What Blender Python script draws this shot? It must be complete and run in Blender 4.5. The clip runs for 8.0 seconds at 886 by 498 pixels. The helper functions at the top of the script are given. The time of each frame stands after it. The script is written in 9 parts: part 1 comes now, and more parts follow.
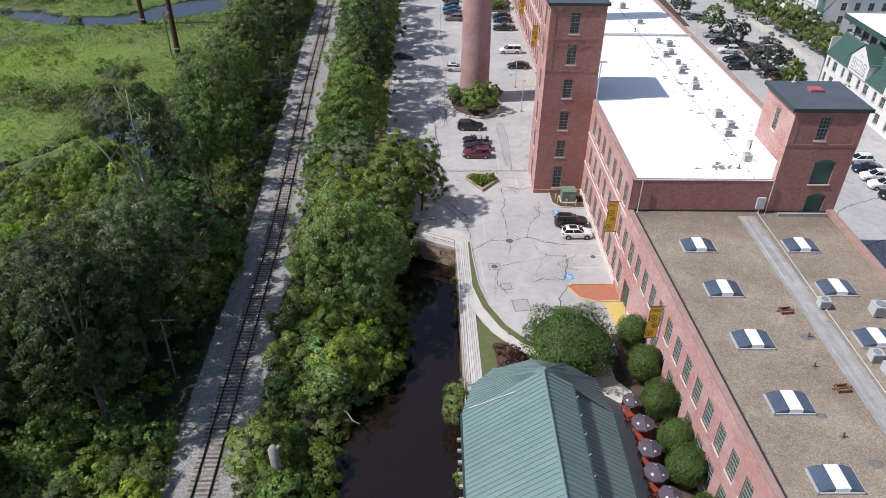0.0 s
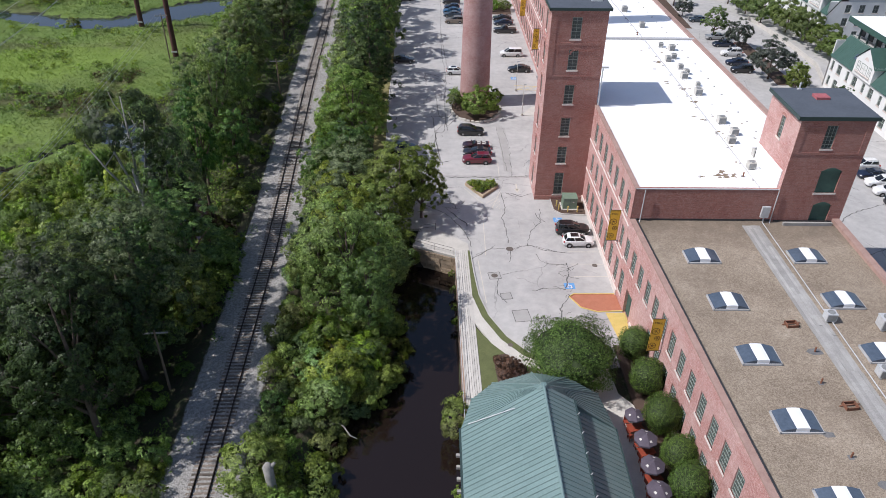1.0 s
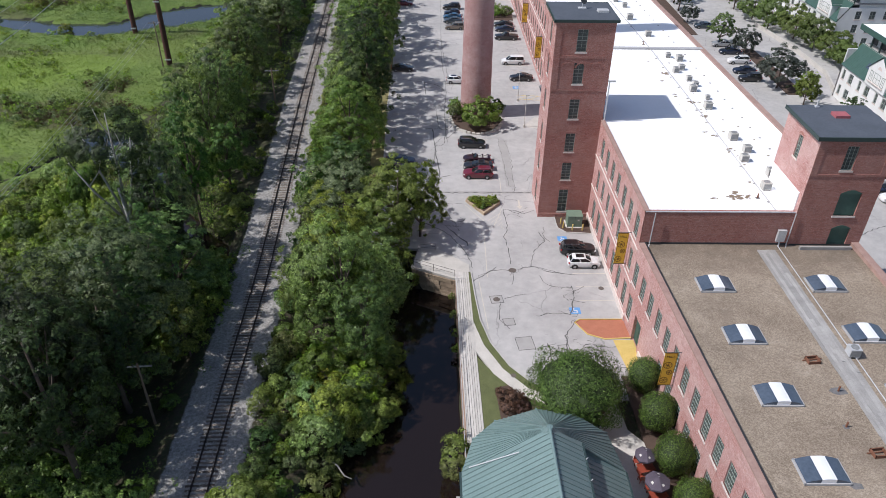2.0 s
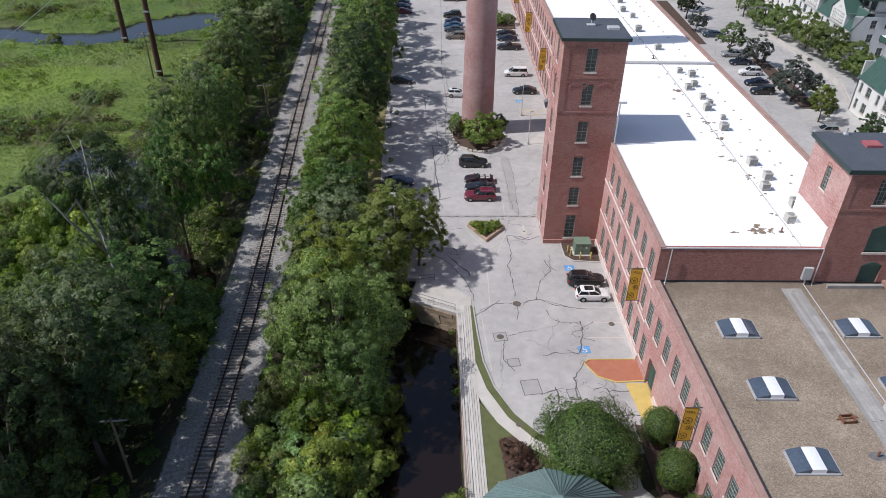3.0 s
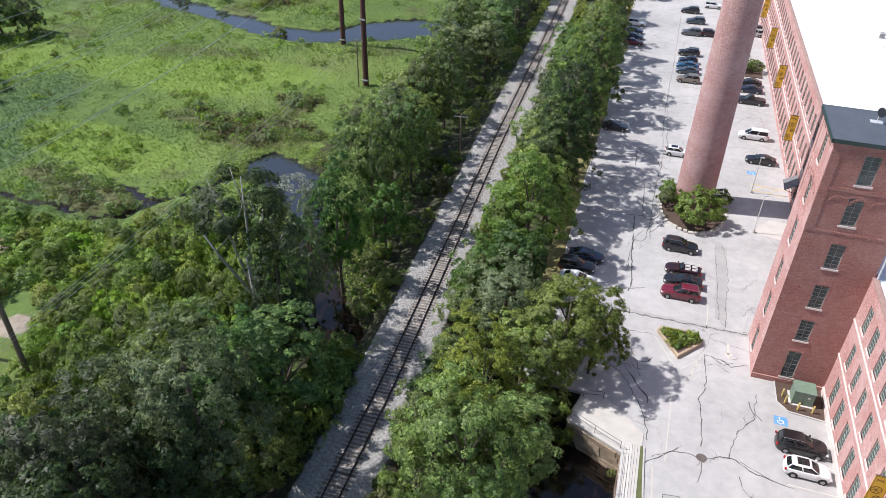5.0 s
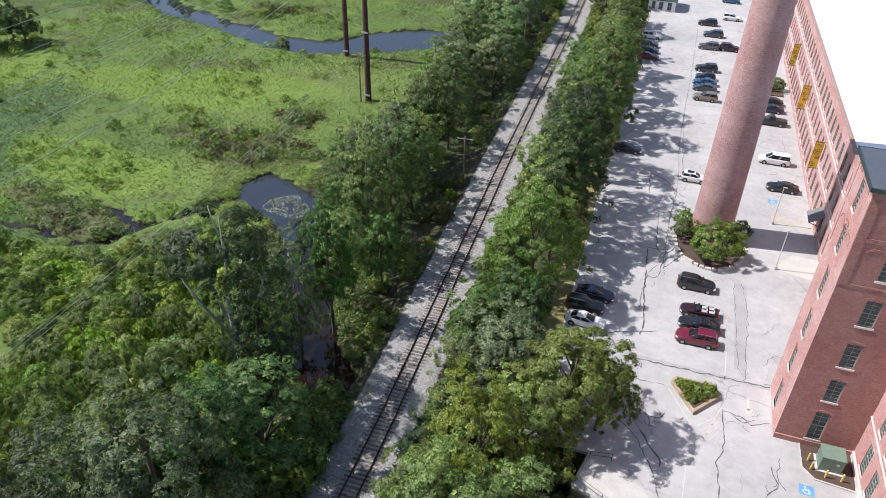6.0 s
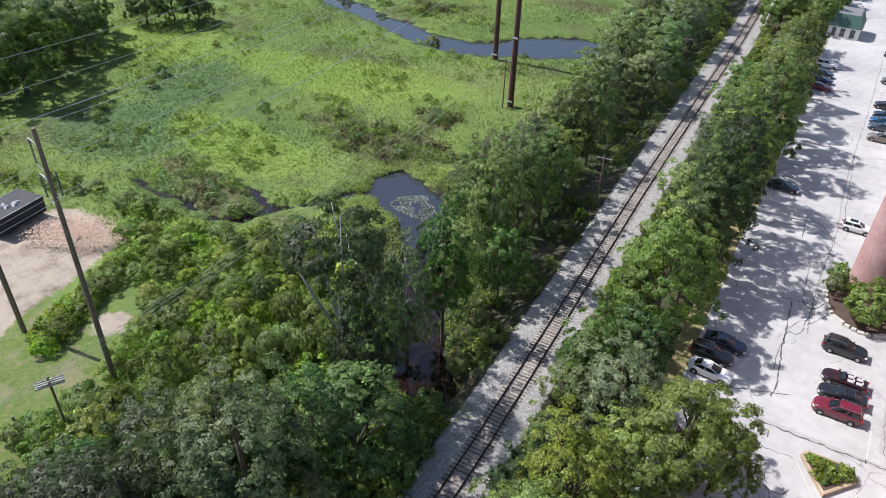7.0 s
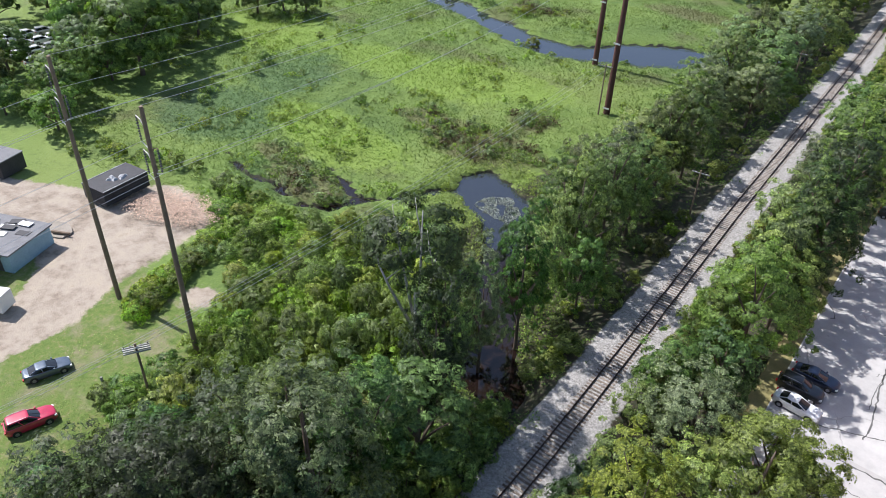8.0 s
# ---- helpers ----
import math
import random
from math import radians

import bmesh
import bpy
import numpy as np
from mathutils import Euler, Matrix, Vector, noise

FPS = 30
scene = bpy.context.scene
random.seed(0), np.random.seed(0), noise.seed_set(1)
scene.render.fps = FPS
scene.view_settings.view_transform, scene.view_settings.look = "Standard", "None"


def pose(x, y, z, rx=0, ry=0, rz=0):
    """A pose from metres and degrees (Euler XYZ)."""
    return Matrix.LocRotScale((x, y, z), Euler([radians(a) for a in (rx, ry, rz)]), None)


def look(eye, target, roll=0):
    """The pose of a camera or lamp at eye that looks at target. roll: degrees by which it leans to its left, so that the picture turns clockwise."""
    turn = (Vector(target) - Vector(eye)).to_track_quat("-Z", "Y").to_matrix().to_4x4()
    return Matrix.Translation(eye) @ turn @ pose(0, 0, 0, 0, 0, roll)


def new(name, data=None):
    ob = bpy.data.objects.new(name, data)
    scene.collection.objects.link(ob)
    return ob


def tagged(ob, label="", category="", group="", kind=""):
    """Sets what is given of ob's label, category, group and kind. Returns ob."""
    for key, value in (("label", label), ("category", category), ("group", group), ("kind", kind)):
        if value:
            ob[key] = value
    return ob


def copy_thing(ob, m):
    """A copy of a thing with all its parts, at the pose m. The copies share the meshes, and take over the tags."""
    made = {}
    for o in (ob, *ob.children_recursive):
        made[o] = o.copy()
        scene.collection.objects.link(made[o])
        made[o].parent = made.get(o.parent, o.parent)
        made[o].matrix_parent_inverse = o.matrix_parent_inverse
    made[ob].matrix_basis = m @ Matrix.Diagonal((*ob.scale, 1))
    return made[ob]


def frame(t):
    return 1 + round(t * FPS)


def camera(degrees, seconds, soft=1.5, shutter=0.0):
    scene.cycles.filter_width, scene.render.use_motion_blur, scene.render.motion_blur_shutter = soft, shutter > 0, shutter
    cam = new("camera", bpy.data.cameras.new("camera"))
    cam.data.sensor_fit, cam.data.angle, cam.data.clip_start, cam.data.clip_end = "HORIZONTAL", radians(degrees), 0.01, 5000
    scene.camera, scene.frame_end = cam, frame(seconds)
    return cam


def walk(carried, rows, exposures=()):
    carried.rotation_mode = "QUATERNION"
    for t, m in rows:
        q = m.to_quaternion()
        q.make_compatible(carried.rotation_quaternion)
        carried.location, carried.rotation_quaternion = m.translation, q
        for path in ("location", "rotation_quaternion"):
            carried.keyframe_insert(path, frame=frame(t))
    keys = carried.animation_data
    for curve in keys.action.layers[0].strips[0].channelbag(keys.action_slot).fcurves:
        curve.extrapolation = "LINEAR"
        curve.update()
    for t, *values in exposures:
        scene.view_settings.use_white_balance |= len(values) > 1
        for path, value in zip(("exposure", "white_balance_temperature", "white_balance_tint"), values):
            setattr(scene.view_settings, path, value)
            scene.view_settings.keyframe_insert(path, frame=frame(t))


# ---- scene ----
cam = camera(63.4, 8.0, 0.6)
PATH = [
    (0, (-2.085, -1.292, 53.757), (-2.048, 0.36, 52.629), 1.04),
    (0.5, (-1.945, -0.661, 53.915), (-1.91, 0.989, 52.785), 1.01),
    (1, (-1.8, 0.497, 53.996), (-1.767, 2.147, 52.867), 0.95),
    (1.5, (-1.751, 2.539, 54.007), (-1.719, 4.19, 52.878), 0.93),
    (3, (-1.496, 11.932, 54.174), (-1.467, 13.582, 53.045), 0.86),
    (3.5, (-1.786, 15.793, 54.096), (-1.838, 17.444, 52.967), 0.99),
    (4, (-1.815, 20.003, 54.105), (-2.162, 21.615, 52.972), 1.21),
    (4.5, (-1.541, 24.456, 54.38), (-2.028, 26.029, 53.244), 1.27),
    (4.7, (-1.661, 26.291, 54.464), (-2.147, 27.863, 53.326), 1.32),
    (5.8, (-2.693, 35.338, 54.726), (-3.177, 36.911, 53.59), 1.45),
    (6, (-2.878, 36.456, 54.73), (-3.391, 38.02, 53.594), 1.52),
    (6.5, (-3.293, 38.497, 54.657), (-3.954, 40.003, 53.519), 1.73),
    (7, (-3.566, 39.668, 54.528), (-4.397, 41.084, 53.386), 1.97),
    (7.5, (-3.674, 40.15, 54.37), (-4.665, 41.454, 53.221), 2.16),
    (8, (-3.539, 40.325, 54.281), (-4.56, 41.605, 53.133), 2.05),
]
EXPOSURES = [(t, stops, 6350, 14.0) for t, stops in ((0, 0.02), (1.5, -0.04), (3.0, -0.18), (3.6, -0.2), (4.0, -0.18), (4.6, 0.37), (6.4, 0.44), (7.0, 0.55), (8, 0.68))]
walk(cam, [(t, look(eye, to, lean)) for t, eye, to, lean in PATH], EXPOSURES)

# ---- daylight: afternoon sun from the west, clear sky ----
SUN_WAY = Vector((1.0, 0.145, -1.26)).normalized()
world = bpy.data.worlds.new("sky")
scene.world = world
world.use_nodes = True
wn = world.node_tree.nodes
sky = wn.new("ShaderNodeTexSky")
sky.sky_type = "NISHITA"
sky.sun_disc = False
sky.sun_elevation = math.asin(-SUN_WAY.z)
sky.sun_rotation = math.atan2(-SUN_WAY.x, -SUN_WAY.y)
sky.air_density, sky.dust_density, sky.ozone_density = 1.0, 1.2, 1.0
wn["Background"].inputs["Strength"].default_value = 0.11
world.node_tree.links.new(sky.outputs["Color"], wn["Background"].inputs["Color"])
sun = new("sun", bpy.data.lights.new("sun", "SUN"))
sun.data.energy, sun.data.angle, sun.data.color = 4.35, radians(0.53), (1.0, 0.98, 0.95)
sun.matrix_world = look((0, 0, 120), Vector((0, 0, 120)) + SUN_WAY)


# ---- materials ----
def node_mat(name):
    m = bpy.data.materials.new(name)
    m.use_nodes = True
    t = m.node_tree
    return m, t, t.nodes["Principled BSDF"]


def ramp(t, fac, stops):
    r = t.nodes.new("ShaderNodeValToRGB")
    r.color_ramp.elements[0].position, r.color_ramp.elements[0].color = stops[0][0], (*stops[0][1], 1)
    r.color_ramp.elements[1].position, r.color_ramp.elements[1].color = stops[-1][0], (*stops[-1][1], 1)
    for p, c in stops[1:-1]:
        r.color_ramp.elements.new(p).color = (*c, 1)
    t.links.new(fac, r.inputs["Fac"])
    return r.outputs["Color"]


def noise_out(t, scale, detail=4.0, rough=0.6, vec=None, out="Fac", distort=0.0):
    n = t.nodes.new("ShaderNodeTexNoise")
    n.inputs["Scale"].default_value, n.inputs["Detail"].default_value = scale, detail
    n.inputs["Roughness"].default_value, n.inputs["Distortion"].default_value = rough, distort
    if vec is not None:
        t.links.new(vec, n.inputs["Vector"])
    return n.outputs[out]


def mixed(t, fac, a, b, how="MIX"):
    m = t.nodes.new("ShaderNodeMix")
    m.data_type, m.blend_type = "RGBA", how
    for sock, v in ((m.inputs["Factor"], fac), (m.inputs["A"], a), (m.inputs["B"], b)):
        if isinstance(v, bpy.types.NodeSocket):
            t.links.new(v, sock)
        elif isinstance(v, (int, float)):
            sock.default_value = v
        else:
            sock.default_value = (*v, 1)
    return m.outputs["Result"]


def calc(t, how, a, b=0.5, c=0.0):
    m = t.nodes.new("ShaderNodeMath")
    m.operation = how
    m.use_clamp = how == "MULTIPLY_ADD"
    for sock, v in zip(m.inputs, (a, b, c)):
        if isinstance(v, bpy.types.NodeSocket):
            t.links.new(v, sock)
        else:
            sock.default_value = v
    return m.outputs[0]


def position(t):
    return t.nodes.new("ShaderNodeNewGeometry").outputs["Position"]


def bump(t, b, height, strength, distance):
    n = t.nodes.new("ShaderNodeBump")
    n.inputs["Strength"].default_value, n.inputs["Distance"].default_value = strength, distance
    t.links.new(height, n.inputs["Height"])
    t.links.new(n.outputs["Normal"], b.inputs["Normal"])


def surface(name, low, high, scale=1.0, fine=12.0, roughness=0.8, metallic=0.0, relief=0.3, depth=0.02, spread=0.22, per_piece=0.0, per_object=0.0):
    """A surface with large stains, fine grain and relief; low and high are its two colours."""
    m, t, b = node_mat(name)
    p = position(t)
    big = noise_out(t, scale, 5, 0.6, p)
    grain = noise_out(t, fine, 3, 0.6, p)
    f = calc(t, "MULTIPLY_ADD", grain, 0.45, calc(t, "MULTIPLY", big, 0.55))
    col = ramp(t, f, [(0.5 - spread, low), (0.5 + spread, high)])
    if per_piece or per_object:
        src = t.nodes.new("ShaderNodeNewGeometry").outputs["Random Per Island"] if per_piece else t.nodes.new("ShaderNodeObjectInfo").outputs["Random"]
        k = per_piece or per_object
        v = calc(t, "MULTIPLY_ADD", src, 2 * k, 1 - k)
        v.node.use_clamp = False
        hsv = t.nodes.new("ShaderNodeHueSaturation")
        t.links.new(v, hsv.inputs["Value"])
        t.links.new(col, hsv.inputs["Color"])
        col = hsv.outputs["Color"]
    t.links.new(col, b.inputs["Base Color"])
    b.inputs["Roughness"].default_value, b.inputs["Metallic"].default_value = roughness, metallic
    if relief:
        bump(t, b, grain, relief, depth)
    return m


def foliage(name, dark, light, through_light=0.34, contrast=1.0):
    """Leaves: each leaf spray has its own tone, each plant its own shade; thin enough to let light through."""
    m, t, b = node_mat(name)
    geo = t.nodes.new("ShaderNodeNewGeometry")
    info = t.nodes.new("ShaderNodeObjectInfo")
    col = ramp(t, geo.outputs["Random Per Island"], [(0.0, tuple((1 - 0.2 * contrast) * c for c in dark)), (0.3, tuple(0.6 * a + 0.4 * b for a, b in zip(dark, light))), (0.75, light), (1.0, tuple(min(1, c * (1 + 0.5 * contrast)) for c in light))])
    big = noise_out(t, 0.35, 3, 0.6, geo.outputs["Position"])
    hsv = t.nodes.new("ShaderNodeHueSaturation")
    shift = calc(t, "FRACT", calc(t, "MULTIPLY", info.outputs["Random"], 7.31))
    pale = calc(t, "FRACT", calc(t, "MULTIPLY", info.outputs["Random"], 13.7))
    t.links.new(calc(t, "ADD", calc(t, "MULTIPLY", shift, 0.055 * contrast), 0.497 - 0.027 * contrast), hsv.inputs["Hue"])
    t.links.new(calc(t, "ADD", calc(t, "MULTIPLY", pale, 0.3 * contrast), 1.0 - 0.14 * contrast), hsv.inputs["Saturation"])
    t.links.new(calc(t, "MULTIPLY", calc(t, "ADD", calc(t, "MULTIPLY", big, 0.8), 0.62), calc(t, "ADD", calc(t, "MULTIPLY", info.outputs["Random"], 0.85 * contrast), 1.06 - 0.42 * contrast)), hsv.inputs["Value"])
    t.links.new(col, hsv.inputs["Color"])
    leaflets = ramp(t, noise_out(t, 11.0, 2, 0.6, geo.outputs["Position"]), [(0.38, (0.62, 0.62, 0.62)), (0.5, (1.0, 1.0, 1.0)), (0.62, (1.28, 1.28, 1.28))])
    col = mixed(t, 1.0, hsv.outputs["Color"], leaflets, "MULTIPLY")
    t.links.new(col, b.inputs["Base Color"])
    b.inputs["Roughness"].default_value = 0.5
    b.inputs["Specular IOR Level"].default_value = 0.3
    tr = t.nodes.new("ShaderNodeBsdfTranslucent")
    t.links.new(mixed(t, 1.0, col, (1.35, 1.5, 0.75), "MULTIPLY"), tr.inputs["Color"])
    mix = t.nodes.new("ShaderNodeMixShader")
    mix.inputs[0].default_value = through_light
    t.links.new(b.outputs[0], mix.inputs[1])
    t.links.new(tr.outputs[0], mix.inputs[2])
    gaps = ramp(t, noise_out(t, 8.5, 1, 0.5, geo.outputs["Position"]), [(0.455, (1, 1, 1)), (0.47, (0, 0, 0))])
    clear = t.nodes.new("ShaderNodeBsdfTransparent")
    cut = t.nodes.new("ShaderNodeMixShader")
    t.links.new(gaps, cut.inputs[0])
    t.links.new(mix.outputs[0], cut.inputs[1])
    t.links.new(clear.outputs[0], cut.inputs[2])
    t.links.new(cut.outputs[0], t.nodes["Material Output"].inputs["Surface"])
    return m


def brick_mat(name, red, dark, mortar, fade=0.5):
    """Old brick: courses 75 mm high, with soot, salt bloom and worn, rosy patches."""
    m, t, b = node_mat(name)
    geo = t.nodes.new("ShaderNodeNewGeometry")
    sep = t.nodes.new("ShaderNodeSeparateXYZ")
    t.links.new(geo.outputs["Position"], sep.inputs[0])
    comb = t.nodes.new("ShaderNodeCombineXYZ")
    t.links.new(calc(t, "ADD", sep.outputs["X"], sep.outputs["Y"]), comb.inputs["X"])
    t.links.new(sep.outputs["Z"], comb.inputs["Y"])
    br = t.nodes.new("ShaderNodeTexBrick")
    t.links.new(comb.outputs[0], br.inputs["Vector"])
    br.inputs["Scale"].default_value = 1.0
    br.inputs["Brick Width"].default_value, br.inputs["Row Height"].default_value = 0.22, 0.075
    br.inputs["Mortar Size"].default_value = 0.008
    br.inputs["Color1"].default_value, br.inputs["Color2"].default_value = (*red, 1), (*dark, 1)
    br.inputs["Mortar"].default_value = (*mortar, 1)
    big = noise_out(t, 0.25, 6, 0.65, geo.outputs["Position"])
    mid = noise_out(t, 1.7, 5, 0.7, geo.outputs["Position"])
    streak_map = t.nodes.new("ShaderNodeMapping")
    streak_map.inputs["Scale"].default_value = (0.6, 0.6, 3.4)
    t.links.new(geo.outputs["Position"], streak_map.inputs["Vector"])
    streak = noise_out(t, 2.6, 5, 0.75, streak_map.outputs[0])
    col = mixed(t, ramp(t, big, [(0.42, (0, 0, 0)), (0.7, (fade, fade, fade))]), br.outputs["Color"], mortar)
    fleck = noise_out(t, 7.0, 3, 0.7, geo.outputs["Position"])
    col = mixed(t, ramp(t, fleck, [(0.5, (0, 0, 0)), (0.72, (0.6, 0.6, 0.6))]), col, tuple(min(1.0, 1.25 * c) for c in mortar))
    col = mixed(t, ramp(t, mid, [(0.45, (0, 0, 0)), (0.75, (0.45, 0.45, 0.45))]), col, dark)
    col = mixed(t, ramp(t, streak, [(0.5, (0, 0, 0)), (0.68, (0.45, 0.45, 0.45))]), col, tuple(0.5 * c for c in dark))
    bloom = noise_out(t, 5.0, 5, 0.75, calc_shift(t, streak_map.outputs[0], 5.0))
    col = mixed(t, ramp(t, bloom, [(0.55, (0, 0, 0)), (0.7, (0.38, 0.38, 0.38))]), col, tuple(min(1.0, 1.15 * c) for c in mortar))
    t.links.new(col, b.inputs["Base Color"])
    b.inputs["Roughness"].default_value = 0.88
    bump(t, b, br.outputs["Fac"], 0.25, 0.01)
    b.inputs["Normal"].links[0].from_node.invert = True
    return m


def asphalt_mat(name, low, high, crack=0.55):
    """Sun-bleached asphalt, with oil stains and fine map cracks."""
    m, t, b = node_mat(name)
    p = position(t)
    big = noise_out(t, 0.09, 5, 0.6, p)
    mid = noise_out(t, 0.8, 5, 0.65, p)
    grain = noise_out(t, 25, 2, 0.5, p)
    f = calc(t, "ADD", calc(t, "MULTIPLY", big, 0.5), calc(t, "ADD", calc(t, "MULTIPLY", mid, 0.35), calc(t, "MULTIPLY", grain, 0.15)))
    col = ramp(t, f, [(0.36, low), (0.62, high)])
    v = t.nodes.new("ShaderNodeTexVoronoi")
    v.feature = "DISTANCE_TO_EDGE"
    v.inputs["Scale"].default_value = 0.16
    warp = mixed(t, 0.12, p, noise_out(t, 0.7, 4, 0.6, p, "Color"), "ADD")
    warp.node.inputs["Factor"].default_value = 1.0
    t.links.new(warp, v.inputs["Vector"])
    line = ramp(t, v.outputs["Distance"], [(0.0, (crack, crack, crack)), (0.012, (0, 0, 0))])
    gate = ramp(t, noise_out(t, 0.12, 2, 0.5, p), [(0.5, (0, 0, 0)), (0.6, (1, 1, 1))])
    col = mixed(t, mixed(t, 1.0, line, gate, "MULTIPLY"), col, (0.07, 0.07, 0.07))
    spots = ramp(t, noise_out(t, 1.6, 3, 0.5, p), [(0.68, (0, 0, 0)), (0.8, (0.35, 0.35, 0.35))])
    col = mixed(t, spots, col, (0.09, 0.085, 0.08))
    t.links.new(col, b.inputs["Base Color"])
    b.inputs["Roughness"].default_value = 0.9
    bump(t, b, grain, 0.25, 0.01)
    return m


def gravel_mat(name, stops, damp):
    """Loose gravel: single light and dark stones, thin and damp patches between."""
    m, t, b = node_mat(name)
    p = position(t)
    cell = t.nodes.new("ShaderNodeTexVoronoi")
    cell.inputs["Scale"].default_value = 13.0
    t.links.new(p, cell.inputs["Vector"])
    sep = t.nodes.new("ShaderNodeSeparateColor")
    t.links.new(cell.outputs["Color"], sep.inputs[0])
    mid = noise_out(t, 2.2, 4, 0.7, p)
    big = noise_out(t, 0.2, 5, 0.65, p)
    f = calc(t, "ADD", calc(t, "MULTIPLY", sep.outputs[0], 0.30), calc(t, "ADD", calc(t, "MULTIPLY", mid, 0.2), calc(t, "MULTIPLY", big, 0.50)))
    col = ramp(t, f, stops)
    wet = ramp(t, noise_out(t, 0.33, 5, 0.7, calc_shift(t, p, 11.0)), [(0.52, (0, 0, 0)), (0.68, (0.55, 0.55, 0.55))])
    col = mixed(t, wet, col, damp)
    sep_p = t.nodes.new("ShaderNodeSeparateXYZ")
    t.links.new(p, sep_p.inputs[0])
    pond = calc(t, "MULTIPLY_ADD", sep_p.outputs["Y"], 0.09, -5.55)
    pond = ramp(t, calc(t, "MULTIPLY", pond, noise_out(t, 0.5, 5, 0.7, p)), [(0.12, (0, 0, 0)), (0.34, (0.6, 0.6, 0.6))])
    col = mixed(t, pond, col, tuple(0.7 * c for c in damp))
    t.links.new(col, b.inputs["Base Color"])
    b.inputs["Roughness"].default_value = 0.95
    bump(t, b, sep.outputs[0], 0.7, 0.05)
    return m


def calc_shift(t, p, by):
    m = t.nodes.new("ShaderNodeVectorMath")
    m.inputs[1].default_value = (by, by * 1.7, 0)
    t.links.new(p, m.inputs[0])
    return m.outputs[0]


def glass_mat(name, tint=(0.13, 0.15, 0.145)):
    m, t, b = node_mat(name)
    b.inputs["Base Color"].default_value = (*tint, 1)
    b.inputs["Roughness"].default_value = 0.1
    b.inputs["IOR"].default_value = 1.5
    see = t.nodes.new("ShaderNodeBsdfTransparent")
    see.inputs["Color"].default_value = (0.55, 0.62, 0.6, 1)
    mix = t.nodes.new("ShaderNodeMixShader")
    mix.inputs[0].default_value = 0.35
    t.links.new(b.outputs[0], mix.inputs[1])
    t.links.new(see.outputs[0], mix.inputs[2])
    t.links.new(mix.outputs[0], t.nodes["Material Output"].inputs["Surface"])
    return m


def paint(name, colour, roughness=0.3, metallic=0.0, coat=0.0):
    m, t, b = node_mat(name)
    p = position(t)
    n = noise_out(t, 3.0, 4, 0.6, p)
    col = ramp(t, n, [(0.3, tuple(0.82 * c for c in colour)), (0.7, tuple(min(1, 1.06 * c) for c in colour))])
    t.links.new(col, b.inputs["Base Color"])
    b.inputs["Roughness"].default_value, b.inputs["Metallic"].default_value = roughness, metallic
    b.inputs["Coat Weight"].default_value = coat
    return m


# One brick in two copies: sun painted in on west faces, shade elsewhere.
BRICK_SUN = brick_mat("brick_sunlit", (0.47, 0.215, 0.190), (0.34, 0.135, 0.115), (0.60, 0.43, 0.40), 0.8)
BRICK_SHADE = brick_mat("brick_shaded", (0.37, 0.135, 0.105), (0.24, 0.080, 0.063), (0.42, 0.26, 0.225), 0.4)
BRICK_CHIMNEY = brick_mat("brick_chimney", (0.40, 0.205, 0.190), (0.30, 0.140, 0.130), (0.52, 0.38, 0.36), 0.7)
STONE_TRIM = surface("pale_stone", (0.55, 0.46, 0.42), (0.75, 0.68, 0.63), 1.2, 14)
COPING = surface("weathered_coping", (0.25, 0.155, 0.13), (0.44, 0.30, 0.255), 0.9, 9)
WHITE_ROOF = surface("white_membrane", (0.87, 0.875, 0.88), (0.94, 0.945, 0.945), 0.3, 3, 0.6, relief=0.05)
SEAM_GREY = surface("grey_seam", (0.33, 0.33, 0.34), (0.5, 0.5, 0.5), 1, 8)
GRAVEL_ROOF = gravel_mat("gravel_ballast", [(0.25, (0.15, 0.115, 0.085)), (0.45, (0.26, 0.208, 0.155)), (0.6, (0.345, 0.283, 0.215)), (0.78, (0.48, 0.41, 0.33))], (0.19, 0.15, 0.115))
DARK_MEMBRANE = surface("dark_membrane", (0.055, 0.065, 0.08), (0.10, 0.115, 0.14), 0.4, 5, 0.7, relief=0.1)
BLACK_FLASHING = surface("black_flashing", (0.02, 0.02, 0.022), (0.05, 0.05, 0.055), 1.5, 8, 0.6)
GREY_WOOD = surface("weathered_boards", (0.24, 0.23, 0.22), (0.44, 0.43, 0.41), 0.8, 10, 0.9, per_object=0.14)
PALE_WOOD = surface("bleached_deck_boards", (0.42, 0.40, 0.365), (0.62, 0.59, 0.545), 0.8, 10, 0.9, per_object=0.10)
GREEN_METAL = surface("green_standing_seam", (0.125, 0.195, 0.190), (0.185, 0.262, 0.255), 0.25, 5, 0.42, relief=0.06, per_object=0.05)
GREEN_TRIM = paint("green_trim", (0.032, 0.058, 0.055), 0.5)
WINDOW_FRAME = surface("window_frame_green_grey", (0.20, 0.24, 0.21), (0.34, 0.38, 0.34), 2, 14, 0.6)
BOARD_GREEN = surface("green_boarding", (0.03, 0.075, 0.06), (0.055, 0.12, 0.10), 1.2, 9, 0.6)
GLASS = glass_mat("window_glass")
SKYLIGHT_GREY = surface("smoked_acrylic", (0.055, 0.075, 0.105), (0.10, 0.13, 0.175), 0.6, 4, 0.22, relief=0.05)
SKYLIGHT_WHITE = surface("white_acrylic", (0.75, 0.77, 0.8), (0.86, 0.87, 0.88), 0.6, 4, 0.3, relief=0.0)
METAL = surface("galvanised", (0.45, 0.46, 0.47), (0.66, 0.67, 0.68), 2, 9, 0.5, 0.25)
DARK_METAL = surface("dark_grille", (0.03, 0.03, 0.03), (0.09, 0.09, 0.09), 2, 9, 0.6)
